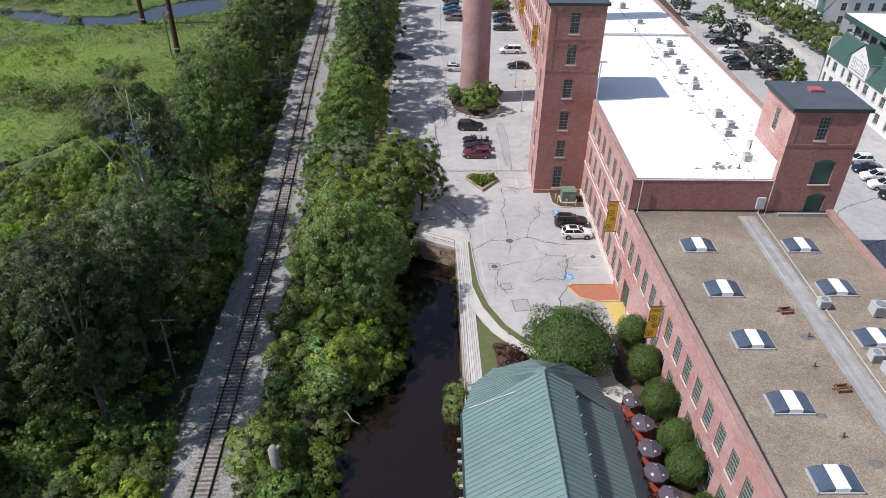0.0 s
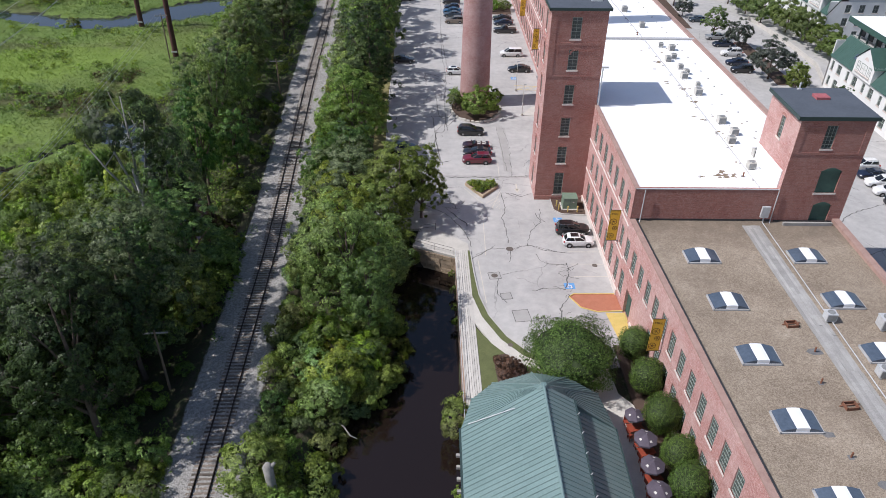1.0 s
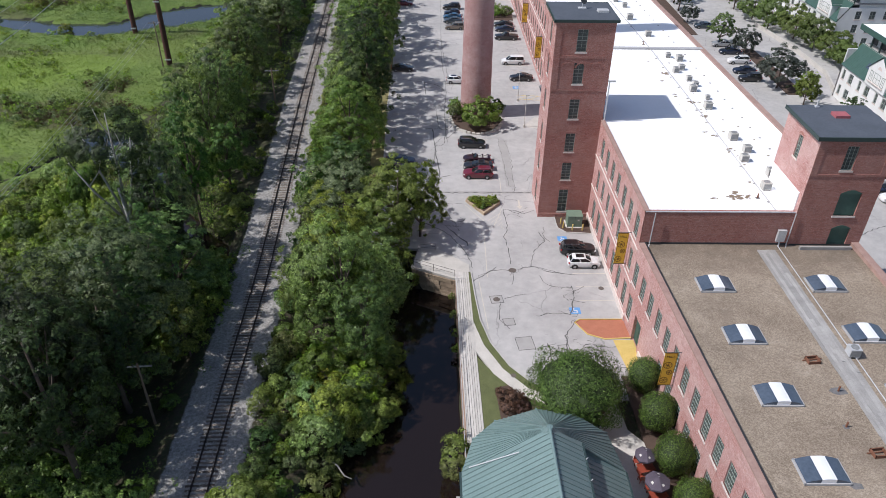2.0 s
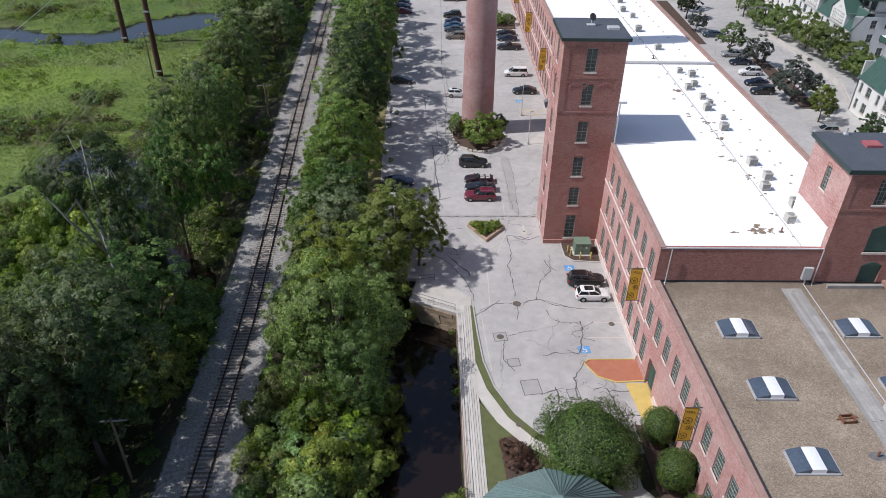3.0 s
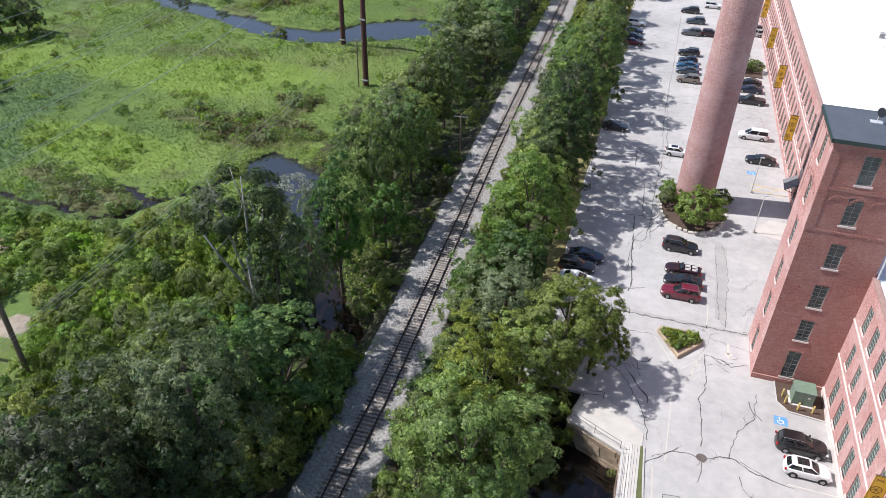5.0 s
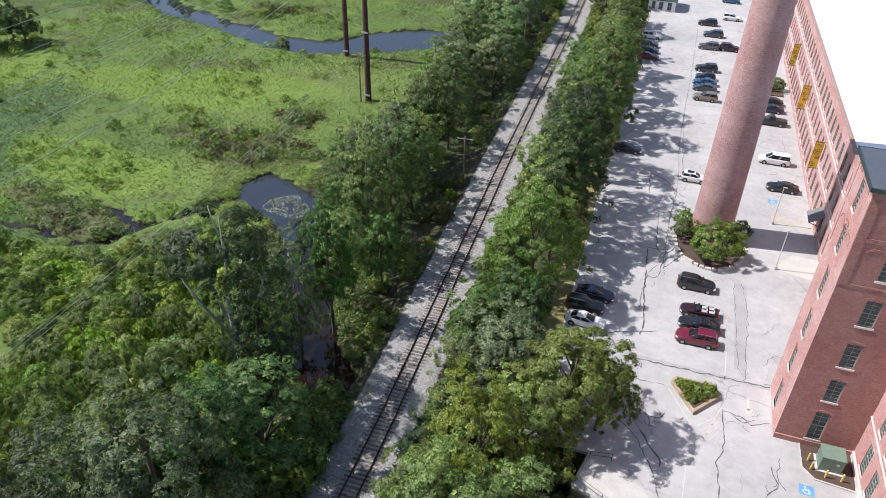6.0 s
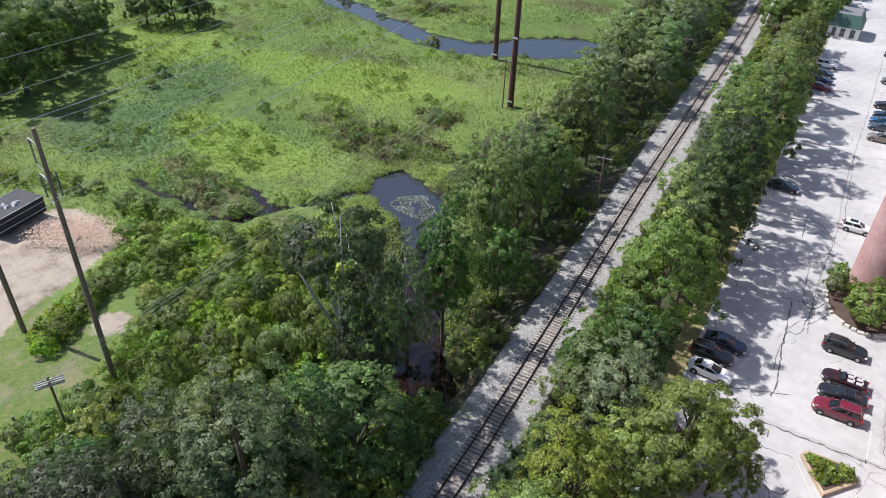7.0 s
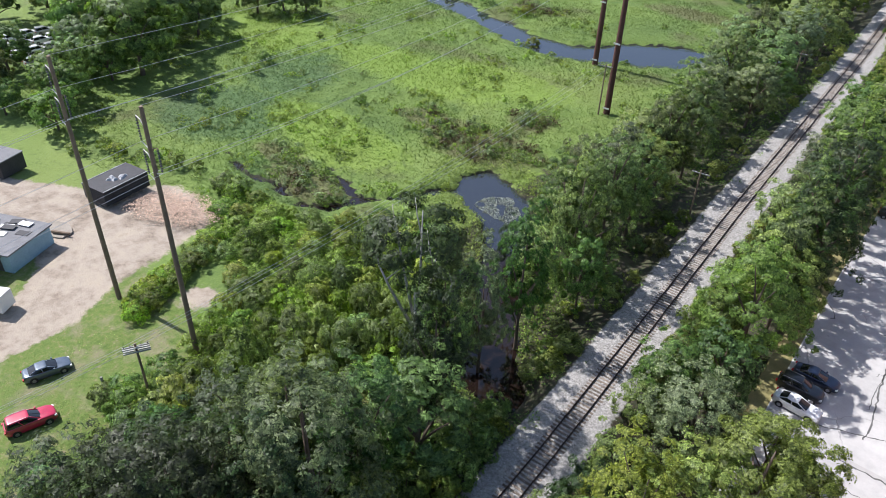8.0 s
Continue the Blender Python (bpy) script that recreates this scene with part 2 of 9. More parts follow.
GRILLE = surface("grey_louvre", (0.16, 0.165, 0.165), (0.30, 0.305, 0.30), 2, 9, 0.6)
RUST = surface("rusty_steel", (0.12, 0.05, 0.03), (0.27, 0.12, 0.07), 3, 12, 0.9)
CONCRETE = surface("concrete", (0.42, 0.40, 0.36), (0.62, 0.59, 0.54), 0.6, 9, 0.9, per_object=0.06)
KERB = surface("granite_kerb", (0.36, 0.35, 0.33), (0.55, 0.53, 0.5), 1.5, 12)
ASPHALT = asphalt_mat("bleached_asphalt", (0.315, 0.308, 0.300), (0.485, 0.472, 0.455))
ASPHALT_PATCH = asphalt_mat("patched_asphalt", (0.30, 0.29, 0.28), (0.40, 0.39, 0.37))
SEALANT = surface("crack_sealant", (0.045, 0.045, 0.045), (0.16, 0.155, 0.145), 0.8, 6, 0.75)
LINE_PAINT = surface("faded_bay_paint", (0.46, 0.43, 0.37), (0.60, 0.56, 0.48), 1.5, 7)
WHITE_PAINT = surface("worn_white_paint", (0.50, 0.48, 0.44), (0.68, 0.66, 0.62), 1.5, 7)
YELLOW_PAINT = surface("worn_yellow_paint", (0.50, 0.36, 0.10), (0.66, 0.50, 0.17), 1.2, 7)
BLUE_PAINT = surface("blue_paint", (0.08, 0.25, 0.52), (0.16, 0.36, 0.65), 1.5, 7)
RED_PAVER = surface("red_paving", (0.33, 0.12, 0.07), (0.47, 0.19, 0.115), 1.2, 9)
STONE = surface("rough_granite", (0.21, 0.155, 0.105), (0.44, 0.345, 0.245), 0.9, 6, 0.92, relief=0.6, depth=0.05, per_object=0.28)
STONE_WALL = surface("river_wall_stone", (0.24, 0.16, 0.12), (0.44, 0.32, 0.26), 0.8, 5, 0.92, relief=0.6, depth=0.05)
BARK = surface("bark", (0.07, 0.05, 0.038), (0.16, 0.12, 0.095), 2, 12, 0.95, relief=0.6)
BARK_GREY = surface("bleached_bark", (0.17, 0.16, 0.145), (0.36, 0.345, 0.32), 2, 12, 0.95)
BARK_PALE = surface("silvered_bark", (0.27, 0.26, 0.245), (0.46, 0.445, 0.42), 2, 12, 0.95)
POLE_WOOD = surface("pole_wood", (0.14, 0.10, 0.07), (0.26, 0.195, 0.14), 1.2, 12, 0.9)
POLE_RUST = surface("weathering_steel", (0.07, 0.03, 0.025), (0.13, 0.055, 0.045), 1, 10, 0.85)
RAIL_STEEL = surface("rail_steel", (0.022, 0.014, 0.012), (0.055, 0.036, 0.028), 2, 12, 0.6, 0.5)
TIE_WOOD = surface("creosote_wood", (0.095, 0.076, 0.062), (0.225, 0.182, 0.145), 1.5, 12, 0.95, per_object=0.45)
BALLAST_CHIPS = surface("ballast_chips", (0.20, 0.19, 0.175), (0.42, 0.40, 0.37), 1, 6, 0.95, per_piece=0.4)
IRON = surface("worn_iron", (0.085, 0.07, 0.06), (0.19, 0.16, 0.14), 3, 14, 0.8, 0.2)
TAR = surface("roof_tar", (0.10, 0.10, 0.105), (0.22, 0.215, 0.21), 2, 8)
RUBBER = surface("tyre_rubber", (0.015, 0.015, 0.015), (0.035, 0.035, 0.035), 3, 14, 0.85)
RIM = paint("alloy_rim", (0.42, 0.42, 0.43), 0.35, 0.7)
CAR_GLASS = paint("car_glass", (0.012, 0.014, 0.016), 0.05, 0.0, 0.5)
LAMP_RED = paint("tail_lamp", (0.35, 0.02, 0.02), 0.25)
LAMP_CLEAR = paint("head_lamp", (0.7, 0.7, 0.7), 0.2)
BANNER = surface("yellow_banner", (0.62, 0.37, 0.03), (0.78, 0.49, 0.06), 0.8, 9, 0.7, relief=0.1)
BANNER_INK = paint("banner_ink", (0.13, 0.065, 0.02), 0.7)
WHITE_SIDING = surface("white_clapboard", (0.66, 0.66, 0.64), (0.80, 0.80, 0.78), 0.7, 8, 0.7)
GREY_SHINGLE = surface("grey_shingle", (0.12, 0.12, 0.125), (0.22, 0.22, 0.225), 0.8, 8, 0.9)
UMBRELLA = surface("umbrella_canvas", (0.055, 0.045, 0.062), (0.115, 0.095, 0.125), 0.8, 9, 0.85)
RED_WOOD = surface("red_furniture", (0.20, 0.035, 0.02), (0.33, 0.07, 0.04), 2, 12, 0.5)
RED_HATCH = surface("faded_red_hatch", (0.30, 0.075, 0.085), (0.46, 0.15, 0.16), 2, 12, 0.6)
AC_GREY = surface("condenser_beige", (0.46, 0.45, 0.41), (0.64, 0.62, 0.57), 2, 9, 0.55, 0.1, per_object=0.15)
AWNING_PALE = surface("pale_canvas", (0.60, 0.58, 0.53), (0.76, 0.74, 0.69), 1, 9, 0.85)
LITTER = surface("leaf_litter", (0.13, 0.095, 0.065), (0.32, 0.25, 0.18), 3, 14, 0.95)
CHIPS = surface("wood_chips", (0.36, 0.24, 0.17), (0.58, 0.43, 0.33), 2, 9, 0.9, per_piece=0.25)
MULCH = surface("bark_mulch", (0.05, 0.032, 0.024), (0.12, 0.08, 0.06), 1, 9, 0.95, relief=0.5, depth=0.04)
VERGE = surface("dry_verge_grass", (0.13, 0.12, 0.045), (0.27, 0.235, 0.10), 0.9, 10, 0.95, relief=0.5, depth=0.05)
LAWN = surface("cut_lawn", (0.07, 0.085, 0.032), (0.15, 0.165, 0.065), 0.8, 10, 0.95, relief=0.5, depth=0.05)
GREEN_BOX = paint("transformer_green", (0.17, 0.24, 0.18), 0.5)
BLACK_WALL = surface("black_container", (0.018, 0.018, 0.02), (0.045, 0.045, 0.05), 1, 8, 0.7)
PALE_BLUE = surface("pale_blue_siding", (0.20, 0.33, 0.42), (0.32, 0.48, 0.57), 1.2, 9, 0.7)
DUSTY = surface("dusty_concrete", (0.19, 0.165, 0.135), (0.34, 0.305, 0.255), 0.8, 7, 0.95)
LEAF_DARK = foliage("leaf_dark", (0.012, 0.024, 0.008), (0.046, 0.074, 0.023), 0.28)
LEAF_MID = foliage("leaf_mid", (0.051, 0.089, 0.029), (0.180, 0.246, 0.076), 0.40)
LEAF_FAR = foliage("leaf_far", (0.055, 0.095, 0.033), (0.180, 0.247, 0.085), 0.38)
LEAF_SAGE = foliage("leaf_sage", (0.057, 0.081, 0.043), (0.181, 0.222, 0.115), 0.34)
LEAF_LIGHT = foliage("leaf_light", (0.071, 0.103, 0.027), (0.225, 0.276, 0.079), 0.46)
LEAF_SHRUB = foliage("leaf_shrub", (0.062, 0.106, 0.030), (0.203, 0.285, 0.088), 0.42)
LEAF_YELLOW = foliage("leaf_yellowing", (0.060, 0.092, 0.020), (0.205, 0.268, 0.056), 0.42, 0.5)
LEAF_LIME = foliage("leaf_lime", (0.075, 0.118, 0.026), (0.231, 0.305, 0.073), 0.42)
LEAF_BANK = foliage("leaf_bank", (0.073, 0.105, 0.024), (0.239, 0.291, 0.070), 0.46)
LEAF_BLUE = foliage("leaf_blue_green", (0.025, 0.066, 0.021), (0.094, 0.182, 0.054), 0.34)
LEAF_ROW = foliage("leaf_row", (0.078, 0.115, 0.039), (0.207, 0.264, 0.099), 0.5, 0.4)
LEAF_ASH = foliage("leaf_grey_green", (0.031, 0.041, 0.035), (0.100, 0.117, 0.102), 0.3)
LEAF_HEDGE = foliage("leaf_clipped", (0.038, 0.072, 0.015), (0.105, 0.168, 0.038), 0.3, 0.25)
LEAF_SPRING = foliage("leaf_bright_green", (0.058, 0.100, 0.022), (0.200, 0.285, 0.071), 0.42, 0.4)
# Darker green than the leaves, for the solid cores of clipped crowns.
CORE_GREEN = surface("dark_core_green", (0.022, 0.036, 0.012), (0.06, 0.09, 0.03), 2, 14, 0.9)
LEAF_BROWN = foliage("leaf_brown_sedge", (0.060, 0.048, 0.024), (0.165, 0.140, 0.070), 0.25)
LEAF_MAROON = foliage("leaf_maroon", (0.060, 0.026, 0.020), (0.14, 0.065, 0.05), 0.2)
LEAF_PALE = foliage("leaf_pale_dry", (0.22, 0.25, 0.20), (0.46, 0.50, 0.42), 0.2)


# ---- mesh building ----
class Build:
    """Gathers vertices, faces and material slots of one mesh."""

    def __init__(self):
        self.v, self.f, self.m = [], [], []

    def add(self, verts, faces, slot=0, at=None):
        n = len(self.v)
        self.v += [tuple(at @ Vector(p)) for p in verts] if at is not None else [tuple(p) for p in verts]
        self.f += [tuple(n + i for i in f) for f in faces]
        self.m += [slot] * len(faces)
        return self

    def box(self, x0, x1, y0, y1, z0, z1, slot=0, at=None, top=1.0):
        cx, cy = (x0 + x1) / 2, (y0 + y1) / 2
        p = [(x0, y0, z0), (x1, y0, z0), (x1, y1, z0), (x0, y1, z0)]
        p += [(cx + (x - cx) * top, cy + (y - cy) * top, z1) for x, y, _ in p]
        return self.add(p, [(3, 2, 1, 0), (4, 5, 6, 7), (0, 1, 5, 4), (1, 2, 6, 5), (2, 3, 7, 6), (3, 0, 4, 7)], slot, at)

    def slab(self, pts, z0, z1, slot=0, at=None):
        n = len(pts)
        area = sum(pts[i][0] * pts[(i + 1) % n][1] - pts[(i + 1) % n][0] * pts[i][1] for i in range(n))
        if area < 0:
            pts = pts[::-1]
        p = [(x, y, z0) for x, y in pts] + [(x, y, z1) for x, y in pts]
        f = [tuple(range(n - 1, -1, -1)), tuple(range(n, 2 * n))]
        f += [(i, (i + 1) % n, n + (i + 1) % n, n + i) for i in range(n)]
        return self.add(p, f, slot, at)

    def tube(self, pts, radii, n=8, slot=0, at=None):
        pts = [Vector(p) for p in pts]
        vs, fs = [], []
        for i, p in enumerate(pts):
            d = (pts[min(i + 1, len(pts) - 1)] - pts[max(i - 1, 0)]).normalized()
            a = d.cross(Vector((0, 0, 1)) if abs(d.z) < 0.9 else Vector((1, 0, 0))).normalized()
            b = d.cross(a)
            for k in range(n):
                w = 2 * math.pi * k / n
                vs.append(p + radii[i] * (math.cos(w) * a + math.sin(w) * b))
        for i in range(len(pts) - 1):
            for k in range(n):
                j = (k + 1) % n
                fs.append((i * n + k, i * n + j, (i + 1) * n + j, (i + 1) * n + k))
        fs.append(tuple(range(n - 1, -1, -1)))
        fs.append(tuple(range((len(pts) - 1) * n, len(pts) * n)))
        return self.add(vs, fs, slot, at)

    def mesh(self, name, mats):
        me = bpy.data.meshes.new(name)
        me.from_pydata(self.v, [], self.f)
        for m in mats if isinstance(mats, (list, tuple)) else [mats]:
            me.materials.append(m)
        me.polygons.foreach_set("material_index", self.m)
        me.update()
        return me


def part(name, built, material, parent=None, label="", m=None):
    """Links a mesh as one object under a thing or a part."""
    me = built if isinstance(built, bpy.types.Mesh) else built.mesh(name, material)
    ob = new(name, me)
    if parent is not None:
        ob.parent = parent
    if m is not None:
        ob.matrix_basis = m
    return tagged(ob, label)


def thing(name, label, category, m=None, group="", kind=""):
    ob = new(name)
    ob.empty_display_size = 0.3
    if m is not None:
        ob.matrix_basis = m
    return tagged(ob, label, category, group, kind)


def smooth(me):
    me.polygons.foreach_set("use_smooth", [True] * len(me.polygons))
    return me


def raw_mesh(name, verts, tris, material):
    me = bpy.data.meshes.new(name)
    nv, nt = len(verts), len(tris)
    me.vertices.add(nv)
    me.vertices.foreach_set("co", np.asarray(verts, dtype=np.float32).ravel())
    me.loops.add(nt * 3)
    me.loops.foreach_set("vertex_index", np.asarray(tris, dtype=np.int32).ravel())
    me.polygons.add(nt)
    me.polygons.foreach_set("loop_start", np.arange(0, nt * 3, 3, dtype=np.int32))
    me.update(calc_edges=True)
    me.materials.append(material)
    return me


# ---- the lie of the land ----
RAIL = [(-21.6, -120), (-22.0, 20), (-22.3, 41), (-23.2, 80), (-26.4, 137), (-30.4, 225), (-32.6, 262), (-62, 700)]
RIVER = [(-6, -120, 9), (-6.0, 20, 8.2), (-5.2, 46, 6.9), (-4.2, 52, 5.6), (-2.3, 55.5, 4.0), (-1.6, 64, 3.4), (-3.2, 74, 4.8), (-8, 82, 4.5), (-18, 87, 3.5), (-29, 86.5, 1.4),
         (-35.2, 88.5, 2.8), (-39.5, 96, 2.0), (-43.5, 102, 2.4), (-48.5, 110, 1.8), (-52.0, 116.5, 3.2), (-56.5, 119.0, 4.0), (-60.6, 121.0, 3.4), (-62.2, 125.0, 0.7)]
CREEK = [(-160, 213, 4.5), (-131, 196, 4.5), (-113, 190.5, 3.6), (-98, 185, 4.6), (-86, 183.8, 5.2), (-78, 187, 5.6), (-71, 193.6, 8.0), (-62, 200, 7.4), (-54, 206, 4.6), (-30, 232, 3)]
DITCH = [(-99, 101, 0.4), (-91.2, 99.2, 0.7), (-85.5, 99.8, 0.5), (-78.6, 98.4, 0.5), (-74.4, 100.2, 0.9), (-72.2, 104.6, 0.9), (-68.5, 109.4, 0.5), (-64.4, 115.8, 0.8), (-62, 117.6, 0.9)]
DITCH_BACK = [(-72.2, 104.6, 0.6), (-75.4, 106.9, 1.0), (-78.6, 107.7, 0.6), (-83.5, 109.4, 0.55)]
WATER_Z = -3.0


def rail_x(y):
    return np.interp(y, [p[1] for p in RAIL], [p[0] for p in RAIL])


def near_line(x, y, line):
    """Distance to a line of (x, y, half-width), less its half-width."""
    best = np.full(np.shape(x), 1e9)
    for (x0, y0, w0), (x1, y1, w1) in zip(line[:-1], line[1:]):
        dx, dy = x1 - x0, y1 - y0
        s = np.clip(((x - x0) * dx + (y - y0) * dy) / (dx * dx + dy * dy), 0, 1)
        best = np.minimum(best, np.hypot(x - x0 - s * dx, y - y0 - s * dy) - (w0 + s * (w1 - w0)))
    return best


def ease(a, b, x):
    s = np.clip((x - a) / (b - a), 0, 1)
    return s * s * (3 - 2 * s)


def ripple(x, y, k=1.0):
    return (np.sin(0.61 * k * x + 1.3 * np.sin(0.37 * k * y)) + np.sin(0.53 * k * y + 1.7 * np.sin(0.29 * k * x + 1))) * 0.5


def land(x, y):
    """Height of the bare ground."""
    x, y = np.asarray(x, float), np.asarray(y, float)
    d = x - rail_x(y)
    z = np.full(x.shape, -2.3) + 0.18 * ripple(x, y, 1.3)
    yard = ease(84, 66, y) * ease(-52, -62, x)
    z = z + yard * (-1.5 - z)
    east = ease(0, 9, d)
    z = z + east * (-1.1 - z + 0.1 * ripple(x, y, 2))
    w = near_line(x, y, RIVER)
    z = np.minimum(z, -4.6 + ease(-0.6, 3.0, w + 0.5 * ripple(x, y, 1.6)) * 5.0)
    for line in (CREEK, DITCH, DITCH_BACK):
        c = near_line(x, y, line)
        z = np.minimum(z, -3.7 + ease(-1.0, 1.6, c + 0.5 * ripple(x, y, 1.9)) * 3.0)
    bank = ease(8.0, 3.2, np.abs(d + 0.2))
    z = z + bank * (-0.475 - z)
    edge = np.where(y > 84, -10.4, np.where(y > 79, -3.2, 2.2))
    lot = ease(0, 1, (x - edge) / 1.2 + 1)
    return z + lot * (-0.16 - z)


def axis_steps(spans):
    out = [spans[0][0]]
    for a, b, step in spans:
        n = max(1, round((b - a) / step))
        out += [a + (b - a) * (i + 1) / n for i in range(n)]
    return np.array(out)


XS = axis_steps([(-900, -300, 100), (-300, -150, 10), (-150, -100, 2.5), (-100, -12, 1.0), (-12, 4, 0.5), (4, 60, 8), (60, 300, 30), (300, 900, 100)])
YS = axis_steps([(-400, -100, 50), (-100, 0, 10), (0, 30, 3), (30, 140, 1.0), (140, 220, 2.0), (220, 300, 5), (300, 1500, 100)])
GX, GY = np.meshgrid(XS, YS)
GZ = land(GX, GY)
nx, ny = len(XS), len(YS)
quad = (np.arange(ny - 1)[:, None] * nx + np.arange(nx - 1)[None, :]).ravel()
tris = np.concatenate([np.stack([quad, quad + 1, quad + nx + 1], 1), np.stack([quad, quad + nx + 1, quad + nx], 1)])


ZONES = {"brown": [(-70, 132, 13, 7), (-83, 134, 6, 4), (-81, 103, 9, 4.5), (-91, 106.5, 7, 3), (-74, 231, 14, 6), (-106, 206, 8, 4), (-68, 146, 5, 4)],
         "reed": [(-113, 110, 14, 12), (-117, 130, 10, 10), (-124, 142, 8, 6)], "lime": [(-86, 116, 13, 8), (-97, 119, 12, 7), (-100, 150, 26, 9), (-52, 128, 6, 5), (-84, 158, 18, 8), (-140, 146, 20, 12), (-74, 94, 12, 3)]}


def zone(name, x, y):
    """How far a place belongs to a kind of marsh plants, 0 to 1."""
    v = np.zeros(np.shape(x))
    for cx, cy, rx, ry in ZONES[name]:
        v = np.maximum(v, ease(1.5, 0.5, np.hypot((x - cx) / rx, (y - cy) / ry)))
    return v


def meadow_colours(t, p):
    """Marsh meadow: bright sedge, darker reed beds and brown loosestrife patches, by place."""
    a = noise_out(t, 0.022, 4, 0.55, p)
    b = noise_out(t, 0.05, 5, 0.6, calc_shift(t, p, 37.0))
    c = noise_out(t, 0.7, 5, 0.65, p)
    base = ramp(t, a, [(0.36, (0.092, 0.152, 0.036)), (0.5, (0.138, 0.212, 0.044)), (0.64, (0.172, 0.232, 0.056))])
    base = mixed(t, ramp(t, b, [(0.54, (0, 0, 0)), (0.66, (0.75, 0.75, 0.75))]), base, (0.105, 0.11, 0.045))
    base = mixed(t, ramp(t, b, [(0.30, (0.7, 0.7, 0.7)), (0.44, (0, 0, 0))]), base, (0.05, 0.105, 0.025))
    for name, colour in (("brown", (0.125, 0.115, 0.055)), ("reed", (0.062, 0.122, 0.046)), ("lime", (0.19, 0.285, 0.042))):
        at = t.nodes.new("ShaderNodeAttribute")
        at.attribute_name = name
        f = ramp(t, calc(t, "MULTIPLY_ADD", c, 1.3, calc(t, "SUBTRACT", at.outputs["Fac"], 0.75)), [(0.3, (0, 0, 0)), (0.75, (0.75, 0.75, 0.75))])
        base = mixed(t, f, base, colour)
    fine = noise_out(t, 2.0, 4, 0.7, p)
    base = mixed(t, ramp(t, fine, [(0.52, (0, 0, 0)), (0.70, (0.45, 0.45, 0.45))]), base, (0.22, 0.305, 0.075))
    return mixed(t, ramp(t, mixed(t, 0.5, c, fine), [(0.34, (0.5, 0.5, 0.5)), (0.47, (0, 0, 0))]), base, (0.060, 0.105, 0.026))


def ground_mat():
    m, t, b = node_mat("open_ground")
    p = position(t)
    col = meadow_colours(t, p)

    def mask(name):
        a = t.nodes.new("ShaderNodeAttribute")
        a.attribute_name = name
        rough_edge = calc(t, "MULTIPLY_ADD", noise_out(t, 0.9, 5, 0.7, p), 1.0, calc(t, "SUBTRACT", a.outputs["Fac"], 0.5))
        return ramp(t, rough_edge, [(0.4, (0, 0, 0)), (0.6, (1, 1, 1))])

    n = noise_out(t, 1.3, 6, 0.7, p)
    # Leaf litter, its colours lowered to carry the tree shade over it.
    litter = ramp(t, n, [(0.3, (0.022, 0.018, 0.012)), (0.45, (0.06, 0.05, 0.03)), (0.55, (0.03, 0.045, 0.014)), (0.66, (0.11, 0.085, 0.05)), (0.75, (0.04, 0.06, 0.018))])
    sand = ramp(t, noise_out(t, 0.35, 7, 0.7, p), [(0.3, (0.17, 0.135, 0.10)), (0.42, (0.30, 0.245, 0.19)), (0.52, (0.38, 0.32, 0.255)), (0.62, (0.42, 0.355, 0.275)), (0.75, (0.31, 0.25, 0.19))])
    grass = ramp(t, n, [(0.3, (0.07, 0.125, 0.018)), (0.5, (0.125, 0.185, 0.036)), (0.6, (0.165, 0.19, 0.055)), (0.68, (0.27, 0.225, 0.14))])
    # Bank mud, painted near black to include the shade of overhanging trees.
    mud = ramp(t, n, [(0.3, (0.012, 0.012, 0.008)), (0.7, (0.035, 0.034, 0.02))])
    stones = ramp(t, noise_out(t, 3.5, 4, 0.8, p), [(0.30, (0.17, 0.162, 0.152)), (0.5, (0.32, 0.308, 0.29)), (0.68, (0.50, 0.485, 0.46))])
    col = mixed(t, mask("wood"), col, litter)
    worn = ramp(t, noise_out(t, 0.22, 5, 0.7, calc_shift(t, p, 21.0)), [(0.5, (0, 0, 0)), (0.66, (0.7, 0.7, 0.7))])
    col = mixed(t, mask("lawn"), col, mixed(t, worn, grass, (0.27, 0.225, 0.15)))
    col = mixed(t, mask("dirt"), col, sand)
    col = mixed(t, mask("mud"), col, mud)
    col = mixed(t, mask("ballast"), col, stones)
    t.links.new(col, b.inputs["Base Color"])
    b.inputs["Roughness"].default_value = 0.95
    bump(t, b, noise_out(t, 2.2, 6, 0.8, p), 0.9, 0.25)
    return m


def inside(x, y, pts):
    """Whether points lie in a polygon."""
    hit = np.zeros(np.shape(x), bool)
    for (x0, y0), (x1, y1) in zip(pts, pts[1:] + pts[:1]):
        if y0 != y1:
            hit ^= ((y0 > y) != (y1 > y)) & (x < (x1 - x0) * (y - y0) / (y1 - y0) + x0)
    return hit


YARD = [(x - 2.2, y) for x, y in [(-125, 66), (-113, 72.5), (-101, 79.5), (-94, 89), (-87.5, 89), (-80, 86), (-78.5, 79), (-76.5, 70), (-73, 63), (-73, 57), (-73, 40), (-80, 40), (-82, 60), (-88, 66), (-100, 60), (-125, 50)]]
PATCH = [(-70, 72), (-66, 74), (-68, 78), (-72, 76)]
gd = GX - rail_x(GY)
ground_me = raw_mesh("ground", np.stack([GX, GY, GZ], -1).reshape(-1, 3), tris, ground_mat())
smooth(ground_me)


def mask_layer(name, values):
    layer = ground_me.attributes.new(name, "FLOAT", "POINT")
    layer.data.foreach_set("value", np.asarray(values, dtype=np.float32).ravel())


